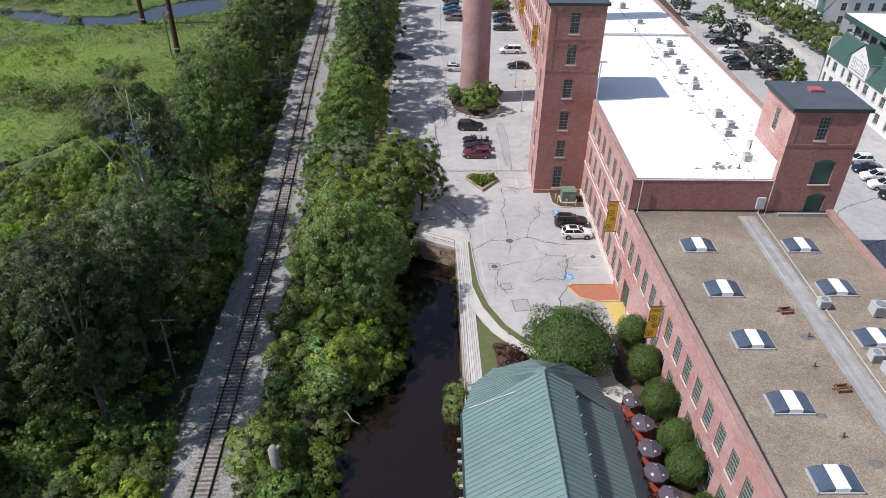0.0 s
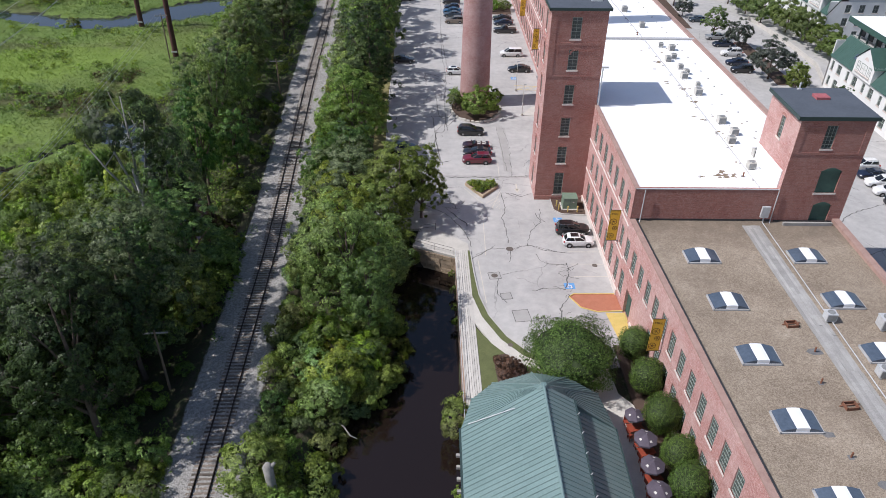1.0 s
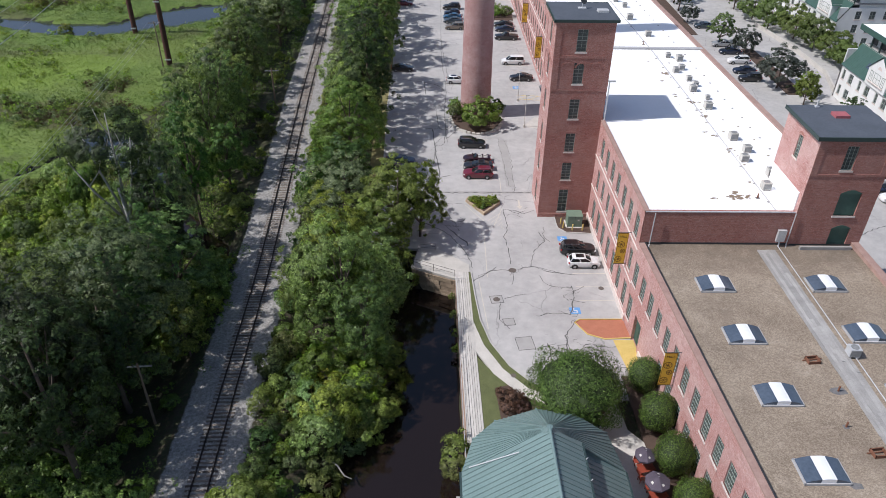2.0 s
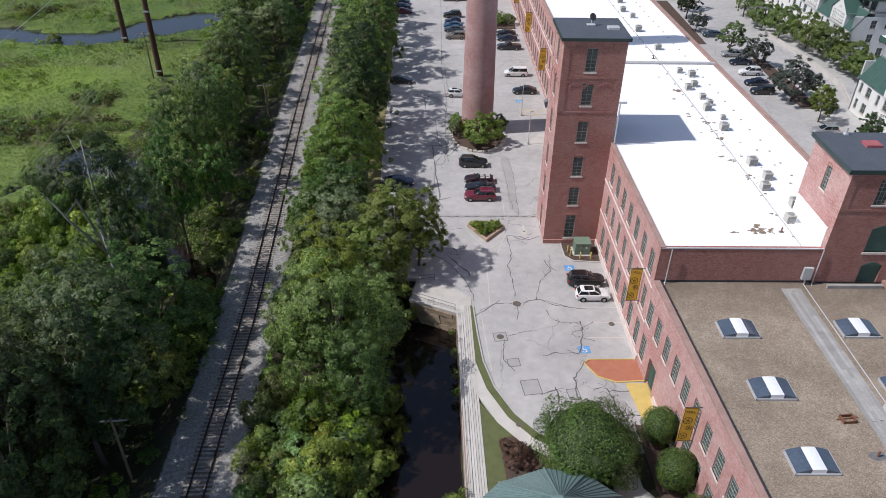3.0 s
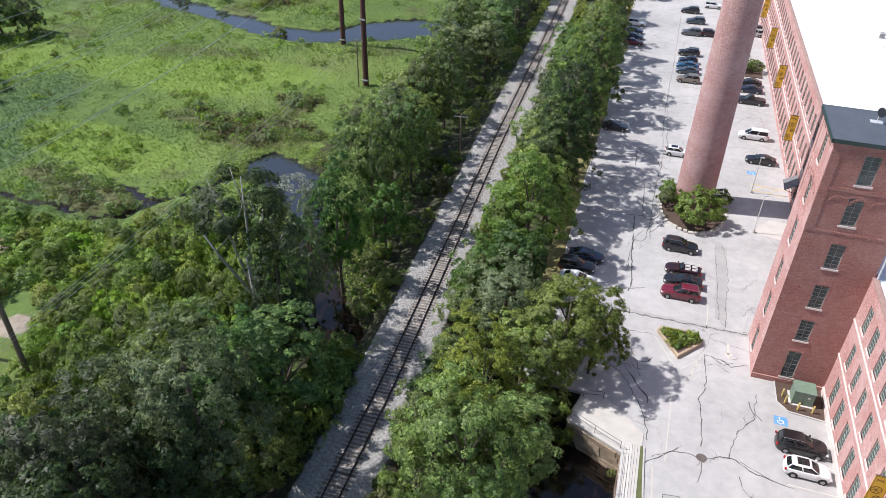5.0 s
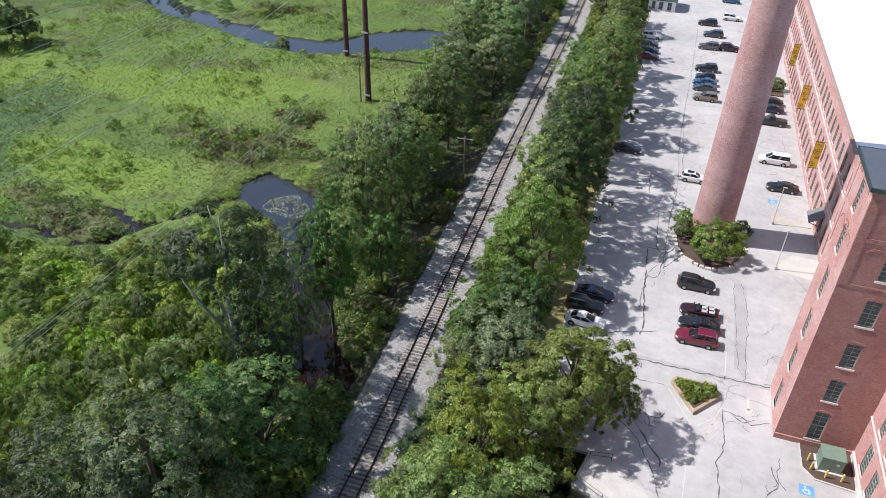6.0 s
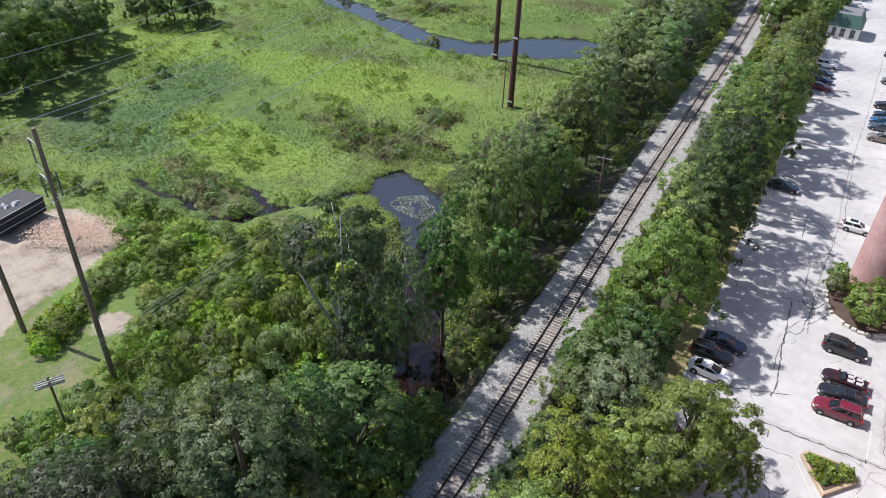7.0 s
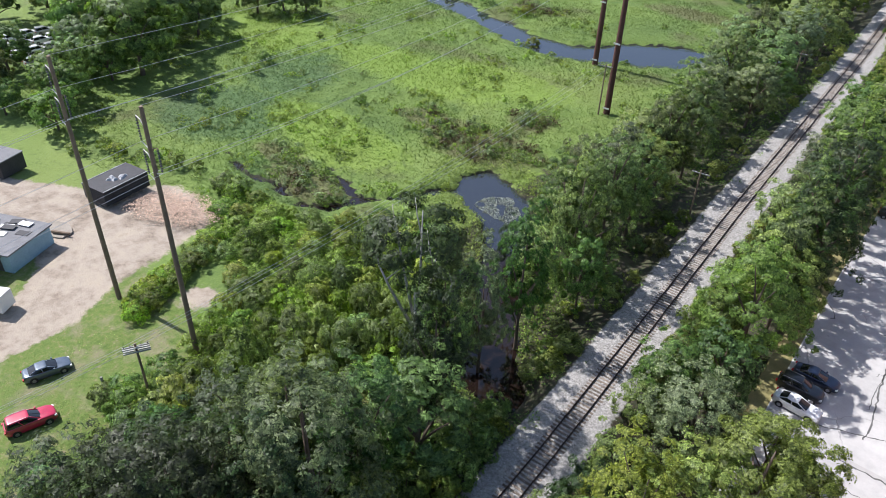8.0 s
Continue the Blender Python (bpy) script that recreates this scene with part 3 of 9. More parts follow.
wooded = np.maximum(ease(-34, -26, gd) * ease(0, -1, gd) * ease(170, 120, GY), ease(-22, -16, gd) * ease(0, -1, gd))
mask_layer("wood", np.maximum(wooded, ease(0.5, 2, gd)))
mask_layer("lawn", ease(76, 70, GY) * ease(-54, -58, GX))
# Dirt kept weak beside the track, so the shade-darkened litter shows through.
track_side = ease(-11.5, -9.5, gd) * ease(-2.0, -3.0, gd) * ease(155, 140, GY) * ease(97, 104, GY) * np.clip(0.68 + 0.4 * ripple(GX, GY, 2.1), 0, 1)
mask_layer("dirt", np.maximum(sum((inside(GX + a, GY + b, YARD) | inside(GX + a, GY + b, PATCH)).astype(float) for a in (-1.2, -0.4, 0.4, 1.2) for b in (-1.2, -0.4, 0.4, 1.2)) / 16, 0.3 * track_side))
mask_layer("mud", ease(-2.55, -2.95, GZ))
for zone_name in ZONES:
    mask_layer(zone_name, zone(zone_name, GX, GY))
mask_layer("ballast", ease(4.3, 2.9, np.abs(gd + 0.2)))
ground = tagged(new("ground", ground_me), "marshy meadow, woodland floor and dirt yard", "ground", kind="structure")


def water_mat(name, colour, ior, ruffle):
    m, t, b = node_mat(name)
    p = position(t)
    b.inputs["Base Color"].default_value = (*colour, 1)
    b.inputs["Roughness"].default_value = 0.06
    b.inputs["IOR"].default_value = ior
    bump(t, b, noise_out(t, 1.4, 3, 0.5, p), ruffle, 0.05)
    return m


w = Build().add([(-900, -400, WATER_Z), (900, -400, WATER_Z), (900, 109, WATER_Z), (-900, 109, WATER_Z)], [(0, 1, 2, 3)])
tagged(part("water", w, water_mat("tannin_water", (0.013, 0.008, 0.0065), 1.5, 0.035)), "dark brown still water of the river", "water", kind="structure")
w = Build().add([(-900, 109, WATER_Z), (900, 109, WATER_Z), (900, 1500, WATER_Z), (-900, 1500, WATER_Z)], [(0, 1, 2, 3)])
tagged(part("water", w, water_mat("open_water", (0.020, 0.023, 0.027), 1.9, 0.06)), "sky-reflecting water of creek and pond", "water", kind="structure")

# ---- parking lot, kerbs and paths ----
def facade_x(y):
    return 20.85 + 0.043 * (69.65 - y) if y < 69.65 else 20.85 - 0.010 * (y - 69.65)


CURVE = [(3.45, 79.0), (3.75, 74), (4.15, 69.5), (5.1, 65.6), (6.9, 61.9), (9.0, 59.4), (11.6, 57.9), (14.6, 57.2), (18.0, 57.0)]
lot = [(-10.3, 84.5), (-3.1, 84.3), (-1.0, 83.2), (2.0, 80.5)] + CURVE + [(21.3, 57.0), (20.8, 69.6), (20.8, 95), (19.2, 240), (19.0, 300), (-14, 300), (-12.2, 235), (-11.3, 190), (-10.2, 130)]
tagged(part("parking_lot", Build().slab(lot, -0.35, 0.0), ASPHALT), "sun-bleached cracked asphalt parking lot", "parking lot", kind="structure")
lot_e = [(44.6, 40), (120, 40), (120, 300), (44.6, 300)]
tagged(part("parking_lot", Build().slab(lot_e, -0.35, 0.0), ASPHALT), "pale asphalt car park behind the mill", "parking lot", kind="structure")


def offset(line, by):
    out = []
    for i, (x, y) in enumerate(line):
        ax, ay = line[max(i - 1, 0)]
        bx, by_ = line[min(i + 1, len(line) - 1)]
        l = math.hypot(bx - ax, by_ - ay)
        out.append((x + (by_ - ay) / l * by, y - (bx - ax) / l * by))
    return out


def ribbon(name, line, a, b, z0, z1, mat, label, category="path"):
    l, r = offset(line, a), offset(line, b)
    return tagged(part(name, Build().slab(l + r[::-1], z0, z1), mat), label, category, kind="structure")


ribbon("kerb", CURVE, 0.0, 0.16, -0.3, 0.13, KERB, "low granite kerb round the turning circle", "kerb")
ribbon("grass_strip", CURVE[:7], 0.16, 0.95, -0.3, 0.11, LAWN, "narrow strip of mown grass", "grass")
ribbon("footpath", CURVE[2:7], 0.95, 2.25, -0.3, 0.10, CONCRETE, "pale concrete footpath curving past the lawn", "path")
tagged(part("lawn", Build().slab([(3.35, 63.5), (4.2, 62.0), (5.6, 60.2), (7.4, 58.2), (9.6, 56.4), (10.5, 52.5), (3.4, 47)], -0.3, 0.06), LAWN), "dark lawn beside the pavilion", "lawn", kind="structure")
tagged(part("planting_bed", Build().slab([(5.0, 58.6), (6.4, 59.0), (9.6, 56.3), (8.6, 53.0), (5.4, 53.2)], -0.3, 0.09), MULCH), "mulched bed with maroon shrubs", "planting bed", kind="structure")
tagged(part("patio", Build().slab([(15.2, 58.5), (17.2, 58.8), (17.6, 53), (20.0, 50), (22.6, 25), (15, 20), (14.8, 50)], -0.3, 0.07), CONCRETE), "concrete patio between pavilion and mill", "patio", kind="structure")
tagged(part("planting_bed", Build().slab([(18.6, 60.4), (21.2, 60.4), (22.6, 25), (19.6, 25)], -0.3, 0.1), MULCH), "mulched bed along the mill wall", "planting bed", kind="structure")
EDGE = [(-8.9, 96), (-9.45, 111), (-10.0, 131), (-10.0, 156), (-11.4, 190), (-12.3, 235)]
tagged(part("kerb", Build().slab(EDGE + [(x - 0.18, y) for x, y in EDGE[::-1]], -0.4, 0.1), KERB), "weathered kerb along the lot's edge", "kerb", kind="structure")
tagged(part("verge", Build().slab([(x - 0.18, y) for x, y in EDGE] + [(x - 2.2, y) for x, y in EDGE[::-1]], -0.4, 0.06), VERGE), "dry yellowish grass verge beside the lot", "verge", kind="structure")
tagged(part("paving", Build().slab([(15.1, 69.2), (15.7, 69.7), (20.8, 69.75), (21.0, 66.6), (18.0, 66.4), (16.2, 67.2)], -0.3, 0.012), RED_PAVER), "red painted walk by the mill door", "paving", kind="structure")
tagged(part("kerb", Build().slab([(15.0, 69.2), (15.65, 69.82), (20.8, 69.86), (20.8, 69.75), (15.7, 69.7), (15.1, 69.2)], -0.3, 0.10).slab([(15.0, 69.2), (16.15, 67.1), (18.0, 66.25), (21.0, 66.45), (21.0, 66.6), (18.0, 66.4), (16.2, 67.2), (15.1, 69.2)], -0.3, 0.10), YELLOW_PAINT), "yellow-edged kerb round the red walk", "kerb", kind="structure")
tagged(part("paving", Build().slab([(18.9, 66.2), (21.2, 66.2), (21.4, 60.6), (19.6, 60.6)], -0.3, 0.014), YELLOW_PAINT), "worn yellow hatching by the entrance", "paving", kind="structure")

# painted lines, bay marks, patches and crack sealant on the lot
marks = Build()
for y in [73.4, 76.1, 78.9, 81.9, 85.0]:
    marks.box(16.3, 20.6, y - 0.05, y + 0.05, 0.0, 0.006)
for y in np.arange(104, 118, 2.75):
    marks.box(3.2, 8.0, y - 0.04, y + 0.04, 0.0, 0.006)
for y in np.arange(140, 190, 2.8):
    marks.box(14.0, 18.8, y - 0.04, y + 0.04, 0.0, 0.006)
    marks.box(1.5, 6.0, y + 34 - 0.04, y + 34 + 0.04, 0.0, 0.006)
for x0, y0, dx, dy in [(3.2, 95.8, 2.6, -4.6), (8.6, 95, -1.6, -5.2), (8.8, 99, 0.1, 5), (5.4, 78, 0.15, 9), (4.9, 68, -0.6, 9)]:
    l = math.hypot(dx, dy)
    ox, oy = -dy / l * 0.05, dx / l * 0.05
    marks.slab([(x0 - ox, y0 - oy), (x0 + dx - ox, y0 + dy - oy), (x0 + dx + ox, y0 + dy + oy), (x0 + ox, y0 + oy)], 0.0, 0.006)
for k in range(6):
    marks.slab([(6.2 + 0.45 * k, 91.4 - 0.45 * k), (8.3, 93.6 - 0.9 * k + 0.4 * k * 0.3), (8.3, 93.48 - 0.9 * k + 0.4 * k * 0.3), (6.2 + 0.45 * k, 91.28 - 0.45 * k)], 0.0, 0.006)
for ax, ay in [(-0.5, 168), (11.2, 96.6), (0.5, 196)]:
    marks.box(ax - 0.12, ax + 0.12, ay - 1.2, ay + 0.6, 0.0, 0.006).slab([(ax - 0.45, ay - 1.0), (ax, ay - 2.0), (ax + 0.45, ay - 1.0)], 0.0, 0.006)
tagged(part("road_marking", marks, LINE_PAINT), "faded white bay lines and arrows on asphalt", "road marking", kind="structure")
for x, y in [(15.45, 71.4), (16.2, 86.9), (15.0, 141.5)]:
    sign = thing("bay_sign", "blue accessible-bay square painted on the asphalt", "road marking", pose(x, y, 0))
    part("square", Build().box(-0.65, 0.65, -0.6, 0.6, 0, 0.008), BLUE_PAINT, sign)
    part("symbol", Build().add([(q * math.cos(k * math.pi / 9) - 0.02, q * math.sin(k * math.pi / 9) - 0.12, 0.012) for q in (0.34, 0.25) for k in range(8, 22)], [(k, k + 1, 15 + k, 14 + k) for k in range(13)]).box(-0.16, -0.06, -0.1, 0.3, 0.008, 0.014).box(-0.06, 0.22, -0.02, 0.08, 0.008, 0.014).box(0.16, 0.34, -0.38, -0.28, 0.008, 0.014).box(0.16, 0.24, -0.28, -0.02, 0.008, 0.014).box(-0.19, -0.03, 0.34, 0.48, 0.008, 0.014), WHITE_PAINT, sign, "white wheelchair mark")
for x, y, w, d in [(6.25, 73.5, 1.5, 1.4), (7.4, 69.3, 1.3, 1.2), (15.1, 61.8, 1.5, 2.0), (8.9, 65.6, 1.9, 2.1), (13.2, 64.6, 1.2, 1.5)]:
    q = thing("asphalt_patch", "darker repair patch edged with black sealant", "patch", pose(x, y, 0, 0, 0, 8))
    part("patch", Build().box(-w / 2, w / 2, -d / 2, d / 2, -0.1, 0.010), ASPHALT_PATCH, q)
    e = Build()
    for a, b_, c, d_ in [(-w / 2, w / 2, -d / 2 - 0.03, -d / 2 + 0.03), (-w / 2, w / 2, d / 2 - 0.03, d / 2 + 0.03), (-w / 2 - 0.03, -w / 2 + 0.03, -d / 2, d / 2), (w / 2 - 0.03, w / 2 + 0.03, -d / 2, d / 2)]:
        e.box(a, b_, c, d_, 0.0, 0.016)
    part("sealant", e, SEALANT, q, "black sealant edge")
for x, y, r in [(6.25, 73.5, 0.42), (8.7, 79.5, 0.5), (7.1, 60.4, 0.3), (19.4, 75.8, 0.35)]:
    ring = [(r * math.cos(k * math.pi / 8), r * math.sin(k * math.pi / 8)) for k in range(16)]
    tagged(part("manhole_cover", Build().slab(ring, -0.05, 0.115 if y < 61 else 0.022), IRON, m=pose(x, y, 0.0)), "worn iron round manhole cover in the asphalt", "manhole cover")


tagged(part("trench_patch", Build().slab([(-3.0, 99.35), (13.4, 99.15), (13.4, 99.75), (-3.0, 99.95)], -0.1, 0.006).slab([(9.75, 101.3), (11.0, 101.2), (11.15, 117.6), (9.7, 117.8)], -0.1, 0.006), ASPHALT_PATCH), "grey filled trench across the parking lot", "patch", kind="structure")


def crack(build, pts, width, rng, wander=0.13, z=0.012):
    """A wandering line of sealant along a path."""
    line = []
    for k in range(len(pts) - 1):
        p0, p1, p2, p3 = pts[max(k - 1, 0)], pts[k], pts[k + 1], pts[min(k + 2, len(pts) - 1)]
        n = max(2, int(math.hypot(p2[0] - p1[0], p2[1] - p1[1]) / 0.45))
        for i in range(n):
            s = i / n
            w = (-0.5 * s + s * s - 0.5 * s ** 3, 1 - 2.5 * s * s + 1.5 * s ** 3, 0.5 * s + 2 * s * s - 1.5 * s ** 3, -0.5 * s * s + 0.5 * s ** 3)
            line.append(tuple(sum(a * p[d] for a, p in zip(w, (p0, p1, p2, p3))) + rng.uniform(-wander, wander) for d in (0, 1)))
    line.append(pts[-1])
    for i, ((x0, y0), (x1, y1)) in enumerate(zip(line[:-1], line[1:])):
        l = math.hypot(x1 - x0, y1 - y0) + 1e-6
        w = width * (0.35 + 0.65 * rng.random()) / 2
        ox, oy = -(y1 - y0) / l * w, (x1 - x0) / l * w
        build.add([(x0 - ox, y0 - oy, z), (x1 - ox, y1 - oy, z), (x1 + ox, y1 + oy, z), (x0 + ox, y0 + oy, z)], [(0, 1, 2, 3)])


rng = random.Random(4)
cr = Build()
for pts, w in [
    ([(3.4, 77), (6.2, 79.4), (8.7, 79.5), (11.2, 80.3), (13.6, 79.2), (16.8, 78.6)], 0.14), ([(11.2, 80.3), (12.0, 83.8), (13.6, 86.2), (13.2, 88.6)], 0.12),
    ([(-2, 99.2), (6, 99.4), (13.4, 99.6)], 0.22), ([(10.8, 99.6), (11.2, 110), (10.6, 118)], 0.07),
    ([(9.6, 118), (10.2, 101.4), (11.2, 101.2)], 0.07), ([(-3, 91), (0.5, 88), (3, 83), (3.6, 80)], 0.14), ([(2.2, 88.6), (0.8, 93)], 0.1), ([(1.0, 116), (0.6, 128), (1.0, 142), (0.2, 160), (0.4, 190), (0.2, 226)], 0.10),
    ([(0.8, 118), (2.6, 122), (2.2, 128)], 0.12), ([(-1.2, 108), (-1, 116), (0.8, 119)], 0.10), ([(-6, 140), (-1, 141), (2, 138)], 0.12), ([(-9, 160), (0, 162)], 0.08), ([(0.4, 175), (8, 176)], 0.07), ([(-10, 194), (8, 195)], 0.10),
    ([(-10, 186), (0, 187)], 0.07), ([(11.6, 150), (16, 151)], 0.07), ([(2, 210), (4, 218), (3, 226)], 0.10), ([(13, 103), (14, 105), (16.5, 104)], 0.08), ([(12.8, 100), (18, 99.8)], 0.10),
    ([(52, 80), (58, 88), (66, 92)], 0.14), ([(50, 92), (60, 99), (64, 96)], 0.14), ([(74, 150), (84, 156)], 0.14), ([(50, 75), (60, 80), (72, 84)], 0.14), ([(60, 190), (82, 186)], 0.12)]:
    crack(cr, pts, w, rng)
# sealed cracks before the mill's entrance
for pts, w in [
    ([(15.9, 76.2), (15.6, 73.5), (14.8, 70.9)], 0.17), ([(15.7, 75.1), (17.3, 76.2)], 0.13), ([(12.0, 78.4), (12.9, 76.4), (15.7, 75.9)], 0.11), ([(15.2, 73.5), (16.9, 72.9)], 0.10), ([(11.9, 80.2), (14.7, 79.0)], 0.08),
    ([(14.9, 70.7), (12.8, 70.9), (10.7, 70.4)], 0.15), ([(15.3, 69.7), (13.7, 66.8), (13.6, 64.0)], 0.17), ([(11.4, 65.7), (11.6, 62.7), (11.1, 61.9)], 0.16), ([(9.9, 64.6), (11.6, 65.3)], 0.15), ([(15.3, 65.1), (16.8, 65.3), (17.4, 62.3)], 0.17), ([(16.7, 65.1), (20.5, 64.9)], 0.14), ([(18.1, 62.3), (18.1, 61.1)], 0.12), ([(18.2, 61.7), (20.1, 61.9)], 0.13)]:
    crack(cr, pts, w, rng, 0.16)
# between the planter and the pier
for pts, w in [
    ([(6.7, 80.2), (4.2, 78.1)], 0.12), ([(9.0, 79.6), (8.3, 76.4)], 0.09), ([(7.1, 73.7), (10.0, 74.6)], 0.10), ([(8.8, 94.4), (8.9, 89.7), (8.3, 87.3), (8.7, 83.7), (8.6, 80.9)], 0.13), ([(8.5, 94.6), (10.5, 94.1), (11.5, 93.4), (13.2, 94.3)], 0.15), ([(9.6, 94.2), (10.8, 93.4), (11.8, 94.2)], 0.12),
    ([(0.4, 91.8), (2.2, 91.0), (3.1, 92.1)], 0.16), ([(1.0, 88.9), (1.8, 87.6), (2.9, 86.2), (3.2, 85.0)], 0.24), ([(-0.5, 96.0), (2.8, 96.1)], 0.10), ([(14.1, 89.8), (13.7, 87.6), (14.4, 86.2)], 0.11), ([(6.8, 73.0), (6.3, 70.2), (7.4, 68.0)], 0.12)]:
    crack(cr, pts, w, rng)
# the shaded western aisle
for pts, w in [
    ([(0.2, 170.7), (1.6, 143.9)], 0.12), ([(-7.6, 145.3), (-3.3, 143.9), (-0.4, 141.9), (0.9, 138.4)], 0.20), ([(-3.3, 143.9), (-2.9, 137.5)], 0.16), ([(-1.0, 131.7), (1.5, 132.7), (1.9, 123.3), (-0.3, 122.0), (-1.0, 131.7)], 0.16),
    ([(-1.6, 121.9), (-1.1, 113.1), (-0.5, 106.1), (-0.6, 103.4)], 0.20), ([(-3.0, 121.8), (1.1, 122.5)], 0.16), ([(-1.0, 115.4), (0.3, 115.9), (0.8, 122.9)], 0.15), ([(-4.4, 102.6), (1.3, 104.8)], 0.16), ([(-9.5, 123.5), (-8.1, 121.3), (-8.5, 120.7)], 0.16)]:
    crack(cr, pts, w, rng)
for k in range(48):
    x, y = rng.choice([(15.6, 74.8), (15.0, 70.6), (16.8, 65.2), (18.2, 61.8), (11.6, 64.6), (14.0, 66.8), (9.1, 79.5), (13.6, 87.0), (11.2, 94.0), (-1, 114), (0.6, 122), (2.0, 90.6)])
    x, y, a = x + rng.uniform(-1, 1), y + rng.uniform(-1, 1), rng.uniform(0, 6.28)
    l = rng.uniform(0.5, 1.5)
    crack(cr, [(x, y), (x + 0.5 * l * math.cos(a), y + 0.5 * l * math.sin(a)), (x + l * math.cos(a + 0.5), y + l * math.sin(a + 0.5))], 0.06, rng, 0.12)
tagged(part("crack_sealant", cr, SEALANT), "black sealant lines over cracks in the asphalt", "crack sealant", kind="stuff")

# ---- river wall, boardwalk and stone pier ----
tagged(part("river_wall", Build().slab([(1.35, 78.0), (1.75, 78.0), (2.5, 40), (2.4, 10), (1.7, 10), (1.65, 50)], -5.0, -0.02), STONE_WALL), "old stone river wall with reddish facing", "wall", kind="structure")
deck = thing("boardwalk", "weathered timber boardwalk along the river wall", "boardwalk", kind="structure")
for k in range(7):
    u0, u1 = k / 7 + 0.008, (k + 1) / 7 - 0.008
    a, b_ = (1.30, 79.0), (3.05, 79.0)
    c, d_ = (1.95, 46.0), (3.70, 46.0)
    lerp = lambda p, q, s: (p[0] + s * (q[0] - p[0]), p[1] + s * (q[1] - p[1]))
    part("plank", Build().slab([lerp(a, b_, u0), lerp(a, b_, u1), lerp(c, d_, u1), lerp(c, d_, u0)], 0.0, 0.12), PALE_WOOD, deck)
pier = thing("stone_pier", "granite block pier with a concrete top", "pier", kind="structure")
part("top", Build().slab([(-4.3, 80.2), (1.5, 77.55), (3.2, 77.5), (3.2, 80.6), (-0.8, 84.2), (-3.4, 84.2)], -0.25, 0.06), CONCRETE, pier, "pale concrete top slab")
part("core", Build().slab([(-4.0, 80.35), (1.6, 77.9), (1.6, 83.9), (-3.2, 83.9)], -5.0, -0.25), STONE_WALL, pier)
rng = random.Random(9)
va, vb = Vector((-4.25, 80.05, 0)), Vector((1.45, 77.45, 0))
along = (vb - va).normalized()
z = -4.4
while z < -0.3:
    h = min(rng.uniform(0.5, 0.7), -0.25 - z)
    u = 0.0
    while u < (vb - va).length - 0.05:
        w = min(rng.uniform(0.6, 1.5), (vb - va).length - u)
        m = Matrix.Translation(va + along * u) @ Matrix.Rotation(math.atan2(along.y, along.x), 4, "Z")
        part("stone", Build().box(0.02, w - 0.02, rng.uniform(-0.06, 0.03), 0.45, z + 0.02, z + h - 0.02), STONE, pier, m=m)
        u += w
    z += h
rail_p = thing("pier_railing", "thin steel railing round the pier steps", "railing")
for x, y in [(-4.0, 80.5), (-3.2, 83.6), (-1.2, 84.0), (1.2, 78.0), (-1.4, 79.2)]:
    part("post", Build().tube([(x, y, 0.05), (x, y, 1.1)], [0.03, 0.03], 6), DARK_METAL, rail_p)
for a, b_ in [((-4.0, 80.5), (-3.2, 83.6)), ((-3.2, 83.6), (-1.2, 84.0)), ((-4.0, 80.5), (-1.4, 79.2)), ((-1.4, 79.2), (1.2, 78.0))]:
    for zz in (0.6, 1.08):
        part("rail", Build().tube([(*a, zz), (*b_, zz)], [0.022, 0.022], 6), DARK_METAL, rail_p)
rr = thing("boardwalk_railing", "low steel railing beside the water", "railing")
for k in range(14):
    x, y = 1.38 + 0.05 * k * 0.35, 77.5 - 2.4 * k
    part("post", Build().tube([(x, y, 0.1), (x, y, 1.05)], [0.025, 0.025], 5), METAL, rr)
for zz in (0.55, 1.02):
    part("rail", Build().tube([(1.38, 77.5, zz), (1.6, 46.3, zz)], [0.02, 0.02], 5), METAL, rr)
for k in range(12):
    b1 = thing("deck_bracket", "grey timber bracket jutting over the water", "bracket", pose(1.0, 45.4 - 1.35 * k, -0.35), group="deck brackets")
    part("beam", Build().box(-0.35, 1.2, -0.14, 0.14, -0.18, 0.12), GREY_WOOD, b1)

# ---- railway ----
track = thing("railway_track", "single railway track on pale ballast", "railway", kind="structure")
for side in (-0.755, 0.755):
    ys = list(np.arange(-20, 302, 6.0))
    b1 = Build()
    for w0, z0, z1 in ((0.07, -0.42, -0.38), (0.018, -0.38, -0.28), (0.036, -0.28, -0.24)):
        l = [(float(rail_x(y)) + side - w0, y) for y in ys]
        r = [(float(rail_x(y)) + side + w0, y) for y in ys]
        n = len(ys)
        p = [(x, y, z1) for x, y in l] + [(x, y, z1) for x, y in r] + [(x, y, z0) for x, y in l] + [(x, y, z0) for x, y in r]
        f = []
        for i in range(n - 1):
            f += [(i, n + i, n + i + 1, i + 1), (2 * n + i, i, i + 1, 2 * n + i + 1), (n + i, 3 * n + i, 3 * n + i + 1, n + i + 1)]
        b1.add(p, f)
    part("rail", b1, RAIL_STEEL, track, "dark steel rail")


# ---- buildings ----
def wall_frame(x, y, dx, dy):
    """A frame with X along the wall, Y out of it and Z up."""
    l = math.hypot(dx, dy)
    ux, uy = dx / l, dy / l
    return Matrix(((ux, -uy, 0, x), (uy, ux, 0, y), (0, 0, 1, 0), (0, 0, 0, 1)))


